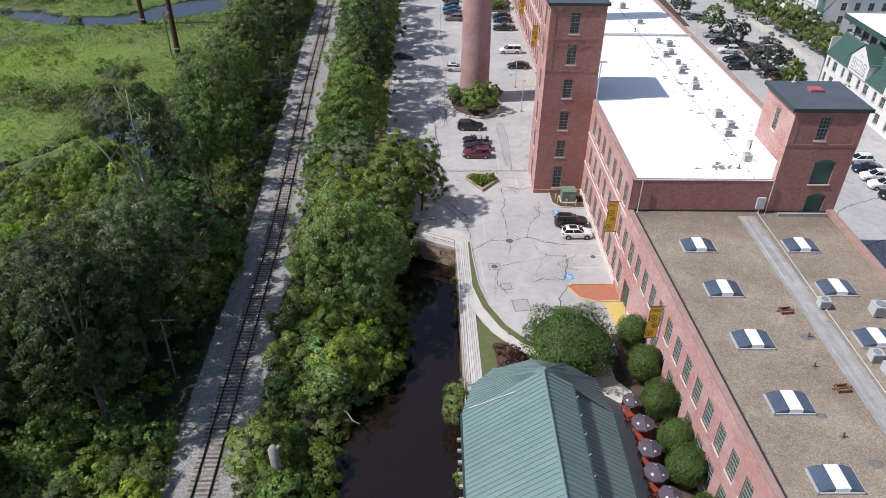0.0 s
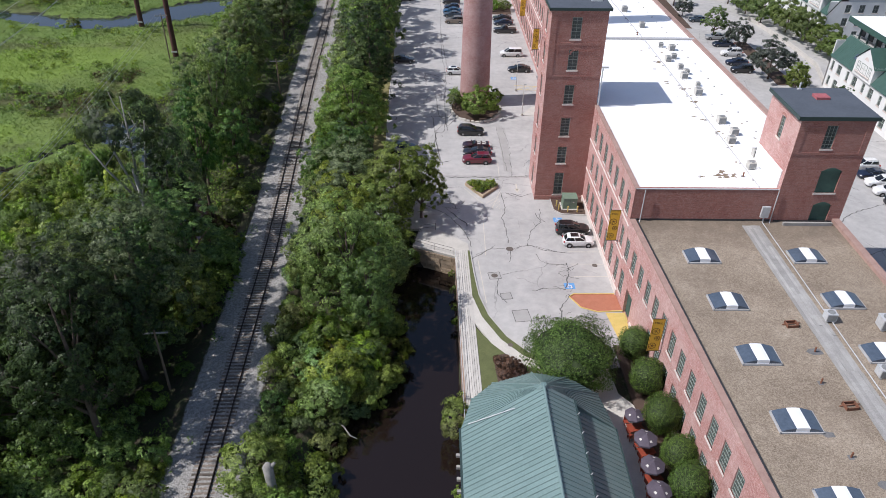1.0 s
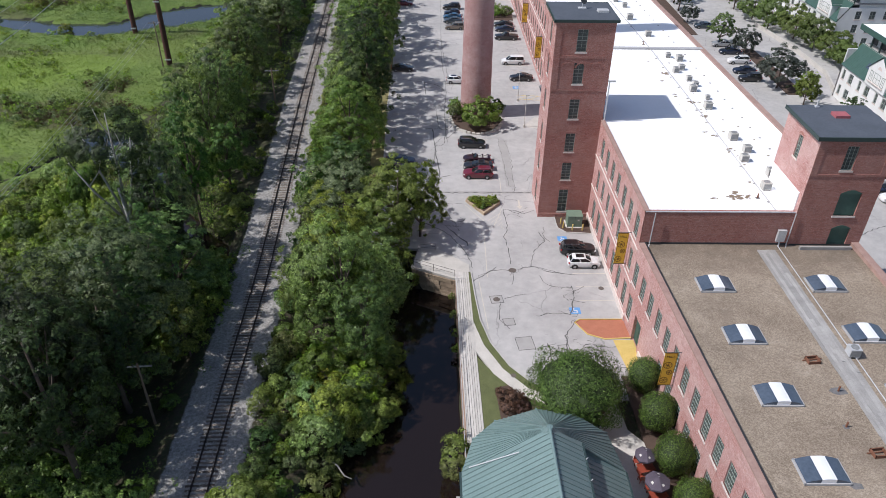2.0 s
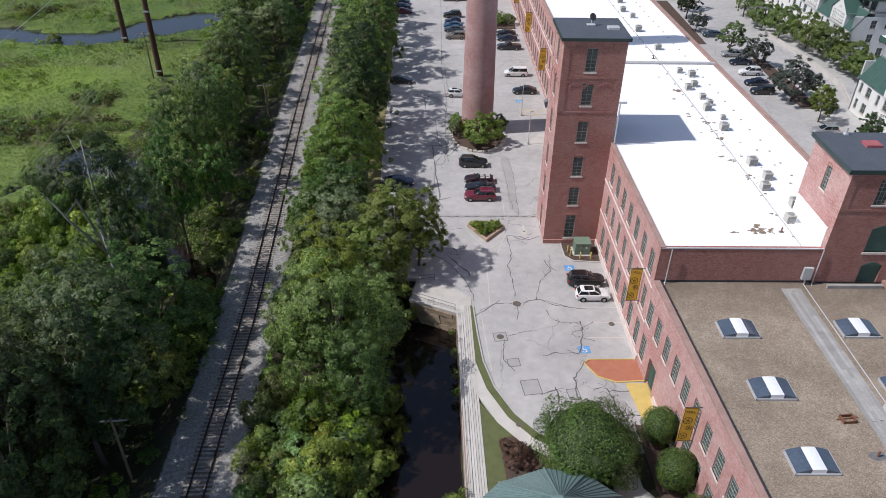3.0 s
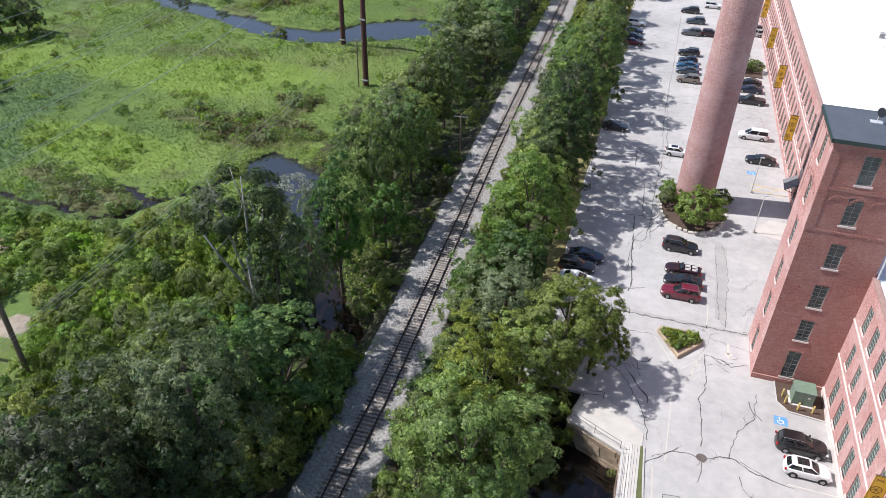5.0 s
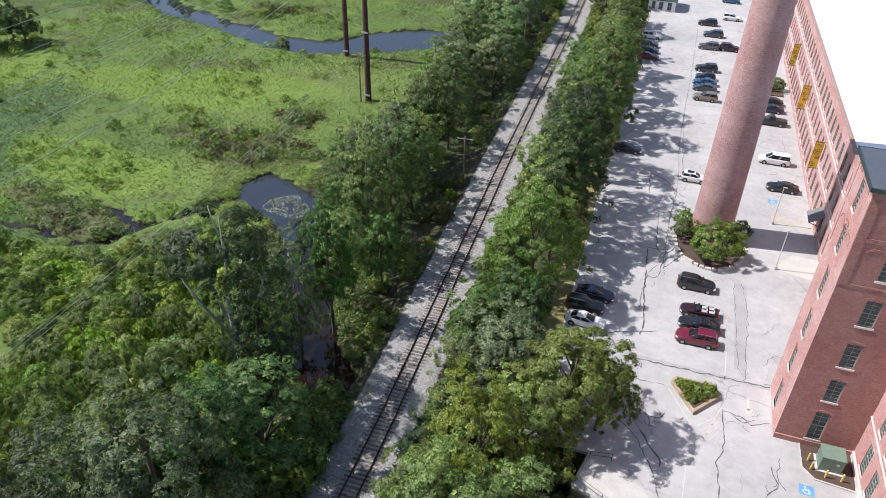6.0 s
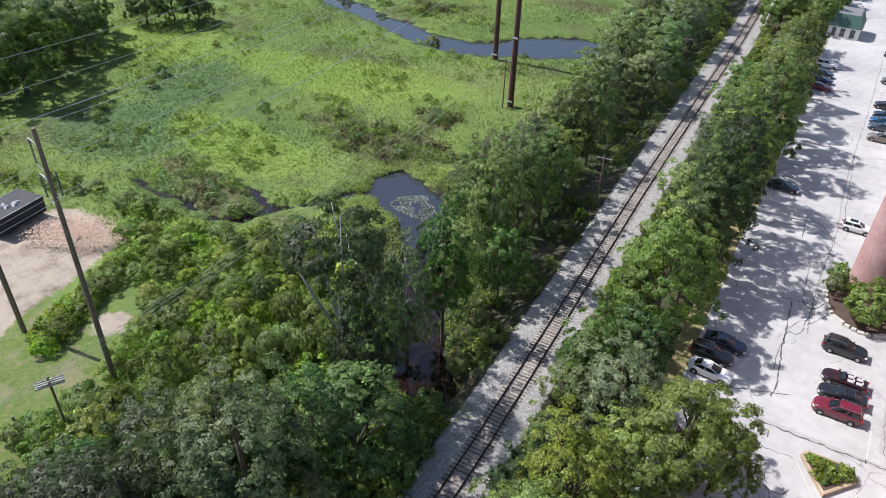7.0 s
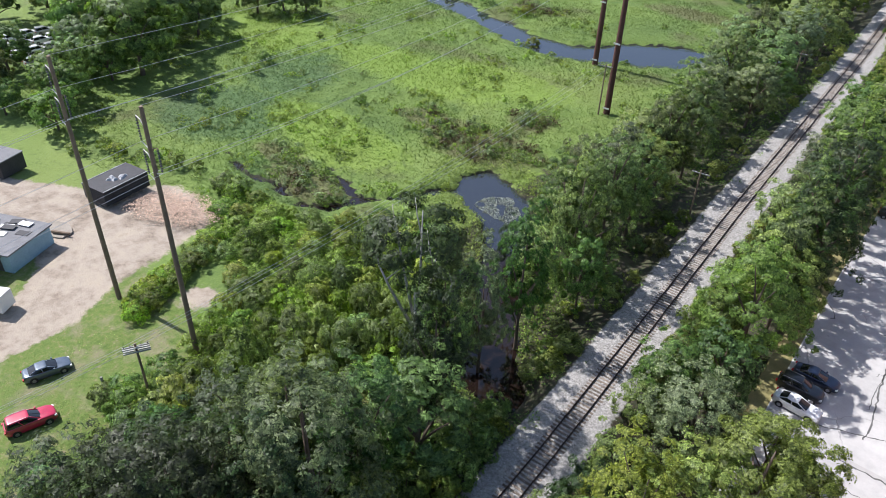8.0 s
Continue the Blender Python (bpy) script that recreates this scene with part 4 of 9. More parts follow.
def pierced_wall(length, z0, z1, holes, thick=0.45):
    """A wall in its own frame, from u = 0 to length, with openings (u0, u1, low, high) that go through it."""
    b = Build()
    us = sorted({0.0, length, *[h[0] for h in holes], *[h[1] for h in holes]})
    zs = sorted({z0, z1, *[h[2] for h in holes], *[h[3] for h in holes]})
    us = [u for u in us if 0 <= u <= length]
    for u0, u1 in zip(us[:-1], us[1:]):
        um = (u0 + u1) / 2
        col = sorted((h[2], h[3]) for h in holes if h[0] < um < h[1])
        runs, at = [], z0
        for lo, hi in col:
            if lo > at:
                runs.append((at, lo))
            at = hi
        if at < z1:
            runs.append((at, z1))
        for lo, hi in runs:
            b.add([(u0, 0, lo), (u1, 0, lo), (u1, 0, hi), (u0, 0, hi)], [(3, 2, 1, 0)])
            b.add([(u0, -thick, lo), (u1, -thick, lo), (u1, -thick, hi), (u0, -thick, hi)], [(0, 1, 2, 3)])
    for u0, u1, lo, hi in holes:
        b.add([(u0, 0, lo), (u0, -thick, lo), (u0, -thick, hi), (u0, 0, hi)], [(0, 1, 2, 3)])
        b.add([(u1, 0, lo), (u1, -thick, lo), (u1, -thick, hi), (u1, 0, hi)], [(3, 2, 1, 0)])
        b.add([(u0, 0, lo), (u1, 0, lo), (u1, -thick, lo), (u0, -thick, lo)], [(0, 1, 2, 3)])
        b.add([(u0, 0, hi), (u1, 0, hi), (u1, -thick, hi), (u0, -thick, hi)], [(3, 2, 1, 0)])
    b.add([(0, 0, z1), (length, 0, z1), (length, -thick, z1), (0, -thick, z1)], [(3, 2, 1, 0)])
    return b


WINDOW_MESHES = {}


def window_meshes(w, h, cols, rows, arch):
    key = (round(w, 2), round(h, 2), cols, rows, arch)
    if key not in WINDOW_MESHES:
        f = Build()
        f.box(0, 0.07, -0.22, -0.12, 0, h).box(w - 0.07, w, -0.22, -0.12, 0, h)
        f.box(0.07, w - 0.07, -0.22, -0.12, 0, 0.08).box(0.07, w - 0.07, -0.22, -0.12, h - 0.08, h)
        f.box(0.07, w - 0.07, -0.21, -0.13, h * 0.5 - 0.03, h * 0.5 + 0.03)
        for i in range(1, cols):
            u = w * i / cols
            f.box(u - 0.018, u + 0.018, -0.20, -0.14, 0.08, h - 0.08)
        for i in range(1, rows):
            if i * 2 != rows:
                z = h * i / rows
                f.box(0.07, w - 0.07, -0.20, -0.14, z - 0.015, z + 0.015)
        p = Build().box(0.06, w - 0.06, -0.185, -0.175, 0.06, h - 0.06)
        s = Build().box(-0.12, w + 0.12, -0.2, 0.07, -0.2, 0.0)
        a = None
        if arch:
            a = Build()
            n = 7
            for i in range(n):
                x0, x1 = -0.1 + (w + 0.2) * i / n, -0.1 + (w + 0.2) * (i + 1) / n
                za = 0.16 * math.sin(math.pi * i / n)
                zb = 0.16 * math.sin(math.pi * (i + 1) / n)
                a.add([(x0, 0.03, h + za), (x1, 0.03, h + zb), (x1, 0.03, h + zb + 0.22), (x0, 0.03, h + za + 0.22), (x0, -0.02, h + za), (x1, -0.02, h + zb), (x1, -0.02, h + zb + 0.22), (x0, -0.02, h + za + 0.22)],
                      [(3, 2, 1, 0), (0, 1, 5, 4), (2, 3, 7, 6)])
        WINDOW_MESHES[key] = (f.mesh("window", WINDOW_FRAME), p.mesh("pane", GLASS), s.mesh("sill", STONE_TRIM), a.mesh("arch", BRICK_SHADE) if a else None)
    return WINDOW_MESHES[key]


def add_window(parent, fr, u, z, w, h, cols=2, rows=4, arch=False):
    f, p, s, a = window_meshes(w, h, cols, rows, arch)
    win = part("window", f, None, parent, "", fr @ Matrix.Translation((u, 0, z)))
    part("pane", p, None, win).visible_shadow = False
    part("sill", s, None, win)
    if a:
        part("arch", a, None, win)
    return win


def walled(parent, fr, length, z0, z1, wins, mat, extra=(), label=""):
    """A wall with windows (u, z, w, h, cols, rows, arch)."""
    holes = [(u, u + w, z, z + h) for u, z, w, h, *_ in wins] + list(extra)
    part("wall", pierced_wall(length, z0, z1, holes), mat, parent, label, fr)
    for u, z, w, h, c, r, a in wins:
        add_window(parent, fr, u, z, w, h, c, r, a)


rngb = random.Random(21)

# main mill: three storeys under a white membrane roof
mill = thing("mill_building", "long red-brick textile mill with white roof", "mill", kind="structure")
MAIN_Y0, MAIN_Y1 = 69.65, 250.0
TOP = 14.9
fr = wall_frame(20.85, MAIN_Y0, facade_x(MAIN_Y1) - 20.85, MAIN_Y1 - MAIN_Y0)
wins = []
for k in range(59):
    u = 1.15 + 3.05 * k
    if u > 178:
        break
    if 22.6 < u + 0.7 < 31.0:
        continue
    wins += [(u, 1.25, 1.35, 3.1, 2, 6, False), (u + 0.12, 6.2, 1.1, 2.7, 2, 6, False), (u, 10.75, 1.35, 2.7, 2, 6, False)]
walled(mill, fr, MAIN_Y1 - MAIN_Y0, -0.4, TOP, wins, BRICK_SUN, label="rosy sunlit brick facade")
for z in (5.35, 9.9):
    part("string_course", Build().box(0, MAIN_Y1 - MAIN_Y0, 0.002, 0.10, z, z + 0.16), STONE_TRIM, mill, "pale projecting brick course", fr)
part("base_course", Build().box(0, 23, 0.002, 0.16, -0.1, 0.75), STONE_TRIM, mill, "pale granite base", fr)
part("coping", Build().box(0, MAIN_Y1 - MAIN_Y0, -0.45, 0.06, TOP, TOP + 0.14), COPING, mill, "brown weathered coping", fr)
part("wall", Build().slab([(20.9, 69.65), (37.0, 69.65), (37.0, 70.1), (20.9, 70.1)], 0, TOP), BRICK_SHADE, mill, "shaded brick gable above the lower roof")
part("wall", Build().slab([(44.4, 69.7), (42.1, 165), (40.4, 250), (39.9, 250), (41.6, 165), (43.9, 69.7)], -0.4, TOP), BRICK_SHADE, mill)
part("wall", Build().slab([(19.2, 249.6), (40.3, 249.6), (40.3, 250), (19.2, 250)], -0.4, TOP), BRICK_SHADE, mill)
roof_poly = [(21.2, 70.05), (44.0, 70.05), (41.7, 165), (40.0, 249.6), (19.4, 249.6)]
part("roof", Build().slab(roof_poly, TOP - 0.35, TOP - 0.12), WHITE_ROOF, mill, "bright white roof membrane")
part("roof_seam", Build().box(21.0, 43.0, 121.3, 122.1, TOP - 0.12, TOP + 0.12), SEAM_GREY, mill, "grey expansion joint across the roof")
part("roof_edge", Build().slab([(44.6, 69.7), (42.3, 165), (40.6, 250), (39.8, 250), (41.5, 165), (43.8, 69.7)], TOP - 0.1, TOP + 0.1), COPING, mill, "brown metal roof edge")
part("gutter", Build().box(20.9, 37.2, 69.60, 69.76, TOP - 0.04, TOP + 0.06), METAL, mill, "pale metal gutter")
part("flashing", Build().box(21.0, 37.3, 69.60, 69.66, 10.5, 11.05), BLACK_FLASHING, mill, "black tar flashing")
for x in (21.9, 36.8):
    part("downpipe", Build().tube([(x, 69.4, TOP), (x, 69.4, 11.0), (x - 0.2, 69.0, 10.7)], [0.06, 0.06, 0.06], 6), METAL, mill, "white downpipe")
part("floor_slab", Build().slab([(21.3, 70.2), (43.8, 70.2), (39.6, 249), (19.8, 249)], 4.7, 4.95).slab([(21.3, 70.2), (43.8, 70.2), (39.6, 249), (19.8, 249)], 9.3, 9.55), DARK_METAL, mill)

# lower wing with the gravel roof
wing = thing("mill_wing", "lower brick mill wing with gravel roof", "mill", kind="structure")
WING_Y0 = 18.0
frw = wall_frame(facade_x(WING_Y0), WING_Y0, 20.85 - facade_x(WING_Y0), MAIN_Y0 - WING_Y0)
length = math.hypot(20.85 - facade_x(WING_Y0), MAIN_Y0 - WING_Y0)
wins = []
for k in range(19):
    u = length - 1.55 - 2.72 * k
    if u < 0.5:
        break
    wins.append((u, 5.95, 1.35, 2.75, 2, 6, False))
    if not 1 <= k <= 3:
        wins.append((u, 1.25, 1.35, 3.0, 2, 6, False))
door_u = length - 3.4 - 1.9
walled(wing, frw, length, -0.4, 10.9, wins, BRICK_SUN, extra=[(door_u, door_u + 2.2, -0.1, 3.4)], label="rosy sunlit brick facade")
part("door", Build().box(0.05, 1.05, -0.40, -0.32, 0.0, 2.9).box(1.12, 2.15, -0.40, -0.32, 0.0, 2.9).box(0, 2.2, -0.42, -0.3, 2.95, 3.4), BOARD_GREEN, wing, "dark green double entrance door", frw @ Matrix.Translation((door_u, 0, 0)))
part("base_course", Build().box(0, length - 6, 0.002, 0.14, -0.1, 0.7), STONE_TRIM, wing, "pale granite base", frw)
part("coping", Build().box(0, length - 0.1, -0.56, 0.06, 10.9, 11.05), COPING, wing, "brown weathered coping slabs", frw)
part("gravel_stop", Build().box(0, length - 0.1, -0.68, -0.57, 10.9, 11.12), BLACK_FLASHING, wing, "black metal gravel stop", frw)
part("wall", Build().slab([(43.9, 18), (44.4, 18), (44.6, 69.6), (44.1, 69.6)], -0.4, 11.15), BRICK_SHADE, wing)
part("wall", Build().slab([(23.2, 18), (43.9, 18), (43.9, 18.45), (23.2, 18.45)], -0.4, 10.9), BRICK_SHADE, wing)
part("roof", Build().slab([(23.5, 18.4), (44.0, 18.4), (44.2, 69.6), (21.35, 69.6)], 10.5, 10.82), GRAVEL_ROOF, wing, "brown gravel-ballasted flat roof")
part("roof_edge", Build().slab([(43.75, 18.4), (44.5, 18.4), (44.75, 69.6), (43.95, 69.6)], 10.82, 11.25), COPING, wing, "timber-edged roof parapet")
part("curb", Build().box(38.0, 43.6, 68.6, 68.9, 10.82, 11.2), GREY_WOOD, wing)
walkw = thing("roof_walkway", "grey timber duckboard walkway on the gravel roof", "walkway", pose(34.3, 0, 10.84))
for k in range(6):
    y = 20.0 + 1.1 * (k % 3)
    while y < 68.2:
        run = min(rngb.choice((4.8, 6.0, 7.2)), 68.5 - y)
        part("plank", Build().box(-0.98 + 0.33 * k, -0.67 + 0.33 * k, y, y + run - 0.03, 0, 0.07 + rngb.uniform(0, 0.03)), GREY_WOOD, walkw, "", pose(0.15 - 0.004 * (y - 20), 0, 0))
        y += run
part("pipe", Build().tube([(1.5, 20, 0.12), (1.45, 45, 0.12), (1.5, 69.2, 0.12)], [0.05, 0.05, 0.05], 6), METAL, walkw, "white conduit along the walkway")


def skylight_mesh(w=3.5, d=2.35):
    """A barrel-vaulted skylight: two smoked halves and a white middle, on a pale curb."""
    curb = Build()
    curb.box(-w / 2, w / 2, -d / 2, -d / 2 + 0.12, 0, 0.2).box(-w / 2, w / 2, d / 2 - 0.12, d / 2, 0, 0.2)
    curb.box(-w / 2, -w / 2 + 0.12, -d / 2, d / 2, 0, 0.2).box(w / 2 - 0.12, w / 2, -d / 2, d / 2, 0, 0.2)
    spans = [(-w / 2 + 0.1, -0.55), (-0.55, 0.55), (0.55, w / 2 - 0.1)]
    domes = []
    for x0, x1 in spans:
        b = Build()
        n = 8
        for i in range(n):
            xa, xb = x0 + (x1 - x0) * i / n, x0 + (x1 - x0) * (i + 1) / n
            za = 0.2 + 0.42 * (1 - (2 * xa / w) ** 2)
            zb = 0.2 + 0.42 * (1 - (2 * xb / w) ** 2)
            b.add([(xa, -d / 2 + 0.1, za), (xb, -d / 2 + 0.1, zb), (xb, d / 2 - 0.1, zb), (xa, d / 2 - 0.1, za)], [(0, 1, 2, 3)])
            b.add([(xa, -d / 2 + 0.1, 0.15), (xb, -d / 2 + 0.1, 0.15), (xb, -d / 2 + 0.1, zb), (xa, -d / 2 + 0.1, za)], [(0, 1, 2, 3)])
            b.add([(xa, d / 2 - 0.1, 0.15), (xb, d / 2 - 0.1, 0.15), (xb, d / 2 - 0.1, zb), (xa, d / 2 - 0.1, za)], [(3, 2, 1, 0)])
        domes.append(b)
    return curb, domes


curb, domes = skylight_mesh()
sky_l = thing("skylight", "barrel skylight, smoked sides and white middle, on gravel roof", "skylight", pose(26.75, 62.2, 10.8), group="roof skylights")
part("curb", curb, SEAM_GREY, sky_l, "grey metal curb")
for b1, mat in zip(domes, (SKYLIGHT_GREY, SKYLIGHT_WHITE, SKYLIGHT_GREY)):
    part("dome", smooth(b1.mesh("dome", mat)), None, sky_l)
for x, y in [(26.92, 54.55), (27.05, 47.05), (27.25, 39.4), (27.45, 31.9), (27.6, 24.4), (37.95, 62.3), (38.3, 54.8), (38.4, 47.3), (38.6, 39.6)]:
    copy_thing(sky_l, pose(x, y, 10.8))


def ac_unit(x, y, z, turn=0.0, s=1.0, colour=AC_GREY):
    a = thing("air_conditioner", "grey rooftop air-conditioning condenser", "air conditioner", pose(x, y, z, 0, 0, turn), group="roof condensers")
    part("housing", Build().box(-0.5 * s, 0.5 * s, -0.45 * s, 0.45 * s, 0.12, 0.95 * s).box(-0.52 * s, 0.52 * s, -0.47 * s, 0.47 * s, 0.9 * s, 0.97 * s), colour, a)
    ring = [(0.36 * s * math.cos(k * math.pi / 6), 0.36 * s * math.sin(k * math.pi / 6)) for k in range(12)]
    part("fan_grille", Build().slab(ring, 0.975 * s, 1.02 * s), GRILLE, a)
    part("grille", Build().box(-0.44 * s, 0.44 * s, -0.475 * s, -0.455 * s, 0.2, 0.85 * s), GRILLE, a)
    for dx in (-0.35, 0.35):
        part("foot", Build().box(dx * s - 0.06, dx * s + 0.06, -0.5 * s, 0.5 * s, 0, 0.12), GREY_WOOD, a)
    return a


RZ = TOP - 0.12
for x, y, s in [(37.6, 116.2, 1.1), (35.6, 111.0, 1.0), (36.8, 112.2, 1.0), (36.0, 103.6, 1.1), (36.9, 105.4, 0.9), (36.2, 97.3, 1.15), (36.3, 87.6, 1.15), (36.8, 84.1, 1.05), (35.6, 81.7, 1.05), (37.4, 78.0, 1.15), (35.6, 74.9, 1.1),
                (36.2, 117.8, 0.9), (34.6, 138.0, 1.2), (35.6, 128.4, 1.1), (36.6, 107.6, 0.9), (34.5, 150, 1.1), (35.2, 156, 1.1), (34.2, 164, 1.1), (35.4, 146, 1.0), (33.8, 172, 1.1), (37.2, 100.6, 0.7)]:
    ac_unit(x, y, RZ, rngb.uniform(-4, 4), 0.86 * s)
for x, y, s in [(35.6, 52.0, 0.95), (40.4, 51.0, 1.3), (36.9, 44.7, 1.0), (37.3, 43.1, 1.05), (37.6, 41.3, 1.1)]:
    ac_unit(x, y, 10.82 if x > 36.5 else 10.93, rngb.uniform(-4, 4), s, METAL)
pl = thing("roof_conduit", "pale conduit running along the white roof", "conduit", pose(0, 0, RZ))
part("pipe", Build().tube([(34.9, 70.3, 0.1), (34.8, 90, 0.1), (34.2, 121, 0.28), (33.4, 150, 0.1), (32.4, 190, 0.1)], [0.05] * 5, 6), SEAM_GREY, pl)
for k in range(26):
    yy = 72 + 4.1 * k
    part("support", Build().box(-0.14, 0.14, -0.1, 0.1, 0, 0.08), GREY_WOOD, pl, "", pose(34.9 - 0.016 * (yy - 70), yy, 0))
stain = Build()
for x, y, r in [(32.2, 73.4, 0.8), (31.2, 73.0, 0.5), (33.0, 73.2, 0.6), (29.2, 72.8, 0.35), (34.3, 88.6, 0.5), (33.6, 89.6, 0.4), (33.8, 110.5, 0.7), (35, 94.6, 0.5), (34.6, 99.2, 0.6), (34.9, 84.6, 0.5)]:
    for k in range(7):
        a, q = rngb.uniform(0, 6.28), rngb.uniform(0, r)
        cx, cy, rr_ = x + q * math.cos(a), y + q * math.sin(a), rngb.uniform(0.15, 0.6) * r
        ring = [(cx + rr_ * rngb.uniform(0.6, 1.2) * math.cos(i * math.pi / 5), cy + 0.7 * rr_ * rngb.uniform(0.6, 1.2) * math.sin(i * math.pi / 5)) for i in range(10)]
        stain.slab(ring, RZ + 0.001, RZ + 0.01 + 0.002 * k)
for k in range(46):
    yy = rngb.uniform(72, 120)
    cx = 35.6 - 0.016 * (yy - 70) + rngb.choice((-2.3, -0.6, 0.4, 1.8, 3.4)) + rngb.uniform(-0.5, 0.5)
    q = rngb.uniform(0.06, 0.3)
    stain.slab([(cx + q * rngb.uniform(0.5, 1.3) * math.cos(i * math.pi / 4), yy + q * rngb.uniform(0.4, 1.0) * math.sin(i * math.pi / 4)) for i in range(8)], RZ + 0.001, RZ + 0.012 + 0.001 * (k % 5))
for k in range(30):
    yy = 72.5 + 3.1 * k
    tagged(part("cable_support", Build().box(-0.12, 0.12, -0.09, 0.09, 0, 0.1, top=0.8), GREY_WOOD, m=pose(40.3 - 0.02 * (yy - 70) + rngb.uniform(-0.1, 0.1), yy, RZ)), "small timber block on the white roof", "support", "roof blocks")
rp = Build()
for x, y, r in [(32.5, 47.75, 0.75), (29.3, 38.2, 0.55), (31.4, 33.45, 0.6), (34.9, 53.5, 0.5)]:
    rp.slab([(x + r * rngb.uniform(0.75, 1.2) * math.cos(i * math.pi / 5), y + 0.7 * r * rngb.uniform(0.7, 1.2) * math.sin(i * math.pi / 5)) for i in range(10)], 10.80, 10.835)
tagged(part("roof_patch", rp, TAR), "grey tar patches where the gravel is bare", "roof patch", kind="stuff")
tagged(part("roof_debris", stain, LITTER), "brown leaf litter lying on the white roof", "debris", kind="stuff")
for x, y in [(31.8, 51.3), (32.4, 41.1)]:
    v = thing("roof_hatch", "rusty square vent frame on the gravel roof", "vent", pose(x, y, 10.82, 0, 0, 6))
    part("frame", Build().box(-0.55, 0.55, -0.4, -0.32, 0, 0.3).box(-0.55, 0.55, 0.32, 0.4, 0, 0.3).box(-0.55, -0.47, -0.4, 0.4, 0, 0.3).box(0.47, 0.55, -0.4, 0.4, 0, 0.3), RUST, v)
    part("pipe", Build().tube([(-0.9, 0.1, 0.1), (0.9, 0.15, 0.12)], [0.05, 0.05], 6), RUST, v)
for x, y, z in [(32.4, 47.7, 10.82), (31.2, 43.8, 10.82), (34.0, 72.9, RZ), (38.6, 73.6, RZ), (30.0, 36, 10.82), (33.8, 124, RZ)]:
    v = thing("vent_pipe", "short vent pipe with flashing on the roof", "vent pipe", pose(x, y, z))
    part("pipe", Build().tube([(0, 0, 0), (0, 0, 0.55)], [0.08, 0.08], 8), RUST, v)
    part("flashing", Build().box(-0.22, 0.22, -0.22, 0.22, 0, 0.02), TAR, v)
el = thing("electrical_box", "pale grey electrical box on the brick gable", "box", pose(35.9, 69.3, 11.2))
part("case", Build().box(-0.45, 0.45, -0.15, 0.15, 0.3, 1.7), METAL, el)
part("conduit", Build().tube([(0, 0, 0.3), (0, -0.05, -0.3)], [0.08, 0.08], 6), METAL, el)

# stair tower by the lot
tower = thing("stair_tower", "tall square brick stair tower with flat dark roof", "tower", kind="structure")
TW, TH = 7.3, 28.0
front = wall_frame(20.77, 92.7, -1, 0)
west = wall_frame(13.47, 92.7, 0, 1)
levels = [(0.9, 3.5), (6.0, 2.6), (10.3, 2.7), (15.1, 2.7), (19.9, 2.8), (24.1, 2.8)]
wf = [(TW - 3.35 - 0.65, z, 1.3, h, 2, 6, True) for z, h in levels]
ww = [(3.0, z, 1.2, h, 2, 6, True) for z, h in levels[1:]] + [(3.0, 0.9, 1.2, 3.0, 2, 6, True)]
# Front takes the shaded brick copy, west side the sunlit one.
walled(tower, front, TW, -0.4, TH, wf, BRICK_SHADE, label="shaded red brick front")
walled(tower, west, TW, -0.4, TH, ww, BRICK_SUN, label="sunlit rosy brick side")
part("wall", pierced_wall(TW, -0.4, TH, []), BRICK_SHADE, tower, "", wall_frame(13.47, 100.0, 1, 0))
part("wall", pierced_wall(TW, 0.0, TH, []), BRICK_SHADE, tower, "", wall_frame(20.77, 100.0, 0, -1))
for f_, base in ((front, BRICK_SHADE), (west, BRICK_SUN)):
    part("band", Build().box(0.0, TW, 0.0, 0.06, 23.3, 23.65).box(0.0, TW, 0.0, 0.05, 18.95, 19.15).box(0, TW, 0, 0.07, TH - 0.7, TH - 0.15), base, tower, "projecting brick band", f_)
    pil = Build()
    for u0, u1 in ((0, 0.75), (TW - 0.75, TW)):
        pil.box(u0, u1, 0.0, 0.055, 19.15, 23.3).box(u0, u1, 0.0, 0.055, 23.65, TH - 0.7)
    part("pilaster", pil, base, tower, "corner pilasters", f_)
    cor = Build()
    for u0 in (1.2, 5.1):
        for i in range(5):
            cor.box(u0 + i * 0.2, u0 + i * 0.2 + 0.1, 0.0, 0.06, TH - 1.15, TH - 0.7)
    for c in (1.9, 3.65, 5.4):
        for i in range(9):
            a = math.pi * i / 8
            cor.box(c - 0.75 * math.cos(a) - 0.1, c - 0.75 * math.cos(a) + 0.1, 0.0, 0.05, 22.0 + 0.55 * math.sin(a), 22.25 + 0.55 * math.sin(a))
    part("corbel", cor, base, tower, "corbelled brick arches", f_)
part("roof", Build().slab([(13.2, 92.58), (21.05, 92.58), (21.05, 100.3), (13.2, 100.3)], TH - 0.12, TH + 0.1), DARK_MEMBRANE, tower, "dark flat roof")
part("fascia", Build().box(13.16, 21.09, 92.52, 92.60, TH - 0.25, TH + 0.12).box(13.16, 21.09, 100.26, 100.36, TH - 0.25, TH + 0.12).box(13.1, 13.2, 92.52, 100.36, TH - 0.25, TH + 0.12).box(21.05, 21.15, 92.52, 100.36, TH - 0.25, TH + 0.12), GREEN_TRIM, tower, "dark green metal fascia")
part("base_course", Build().box(0, TW, 0.0, 0.14, -0.1, 0.6), BRICK_SHADE, tower, "", front)
dish = thing("satellite_dish", "small black dish on the tower roof", "dish", pose(17.3, 97.6, TH + 0.1))
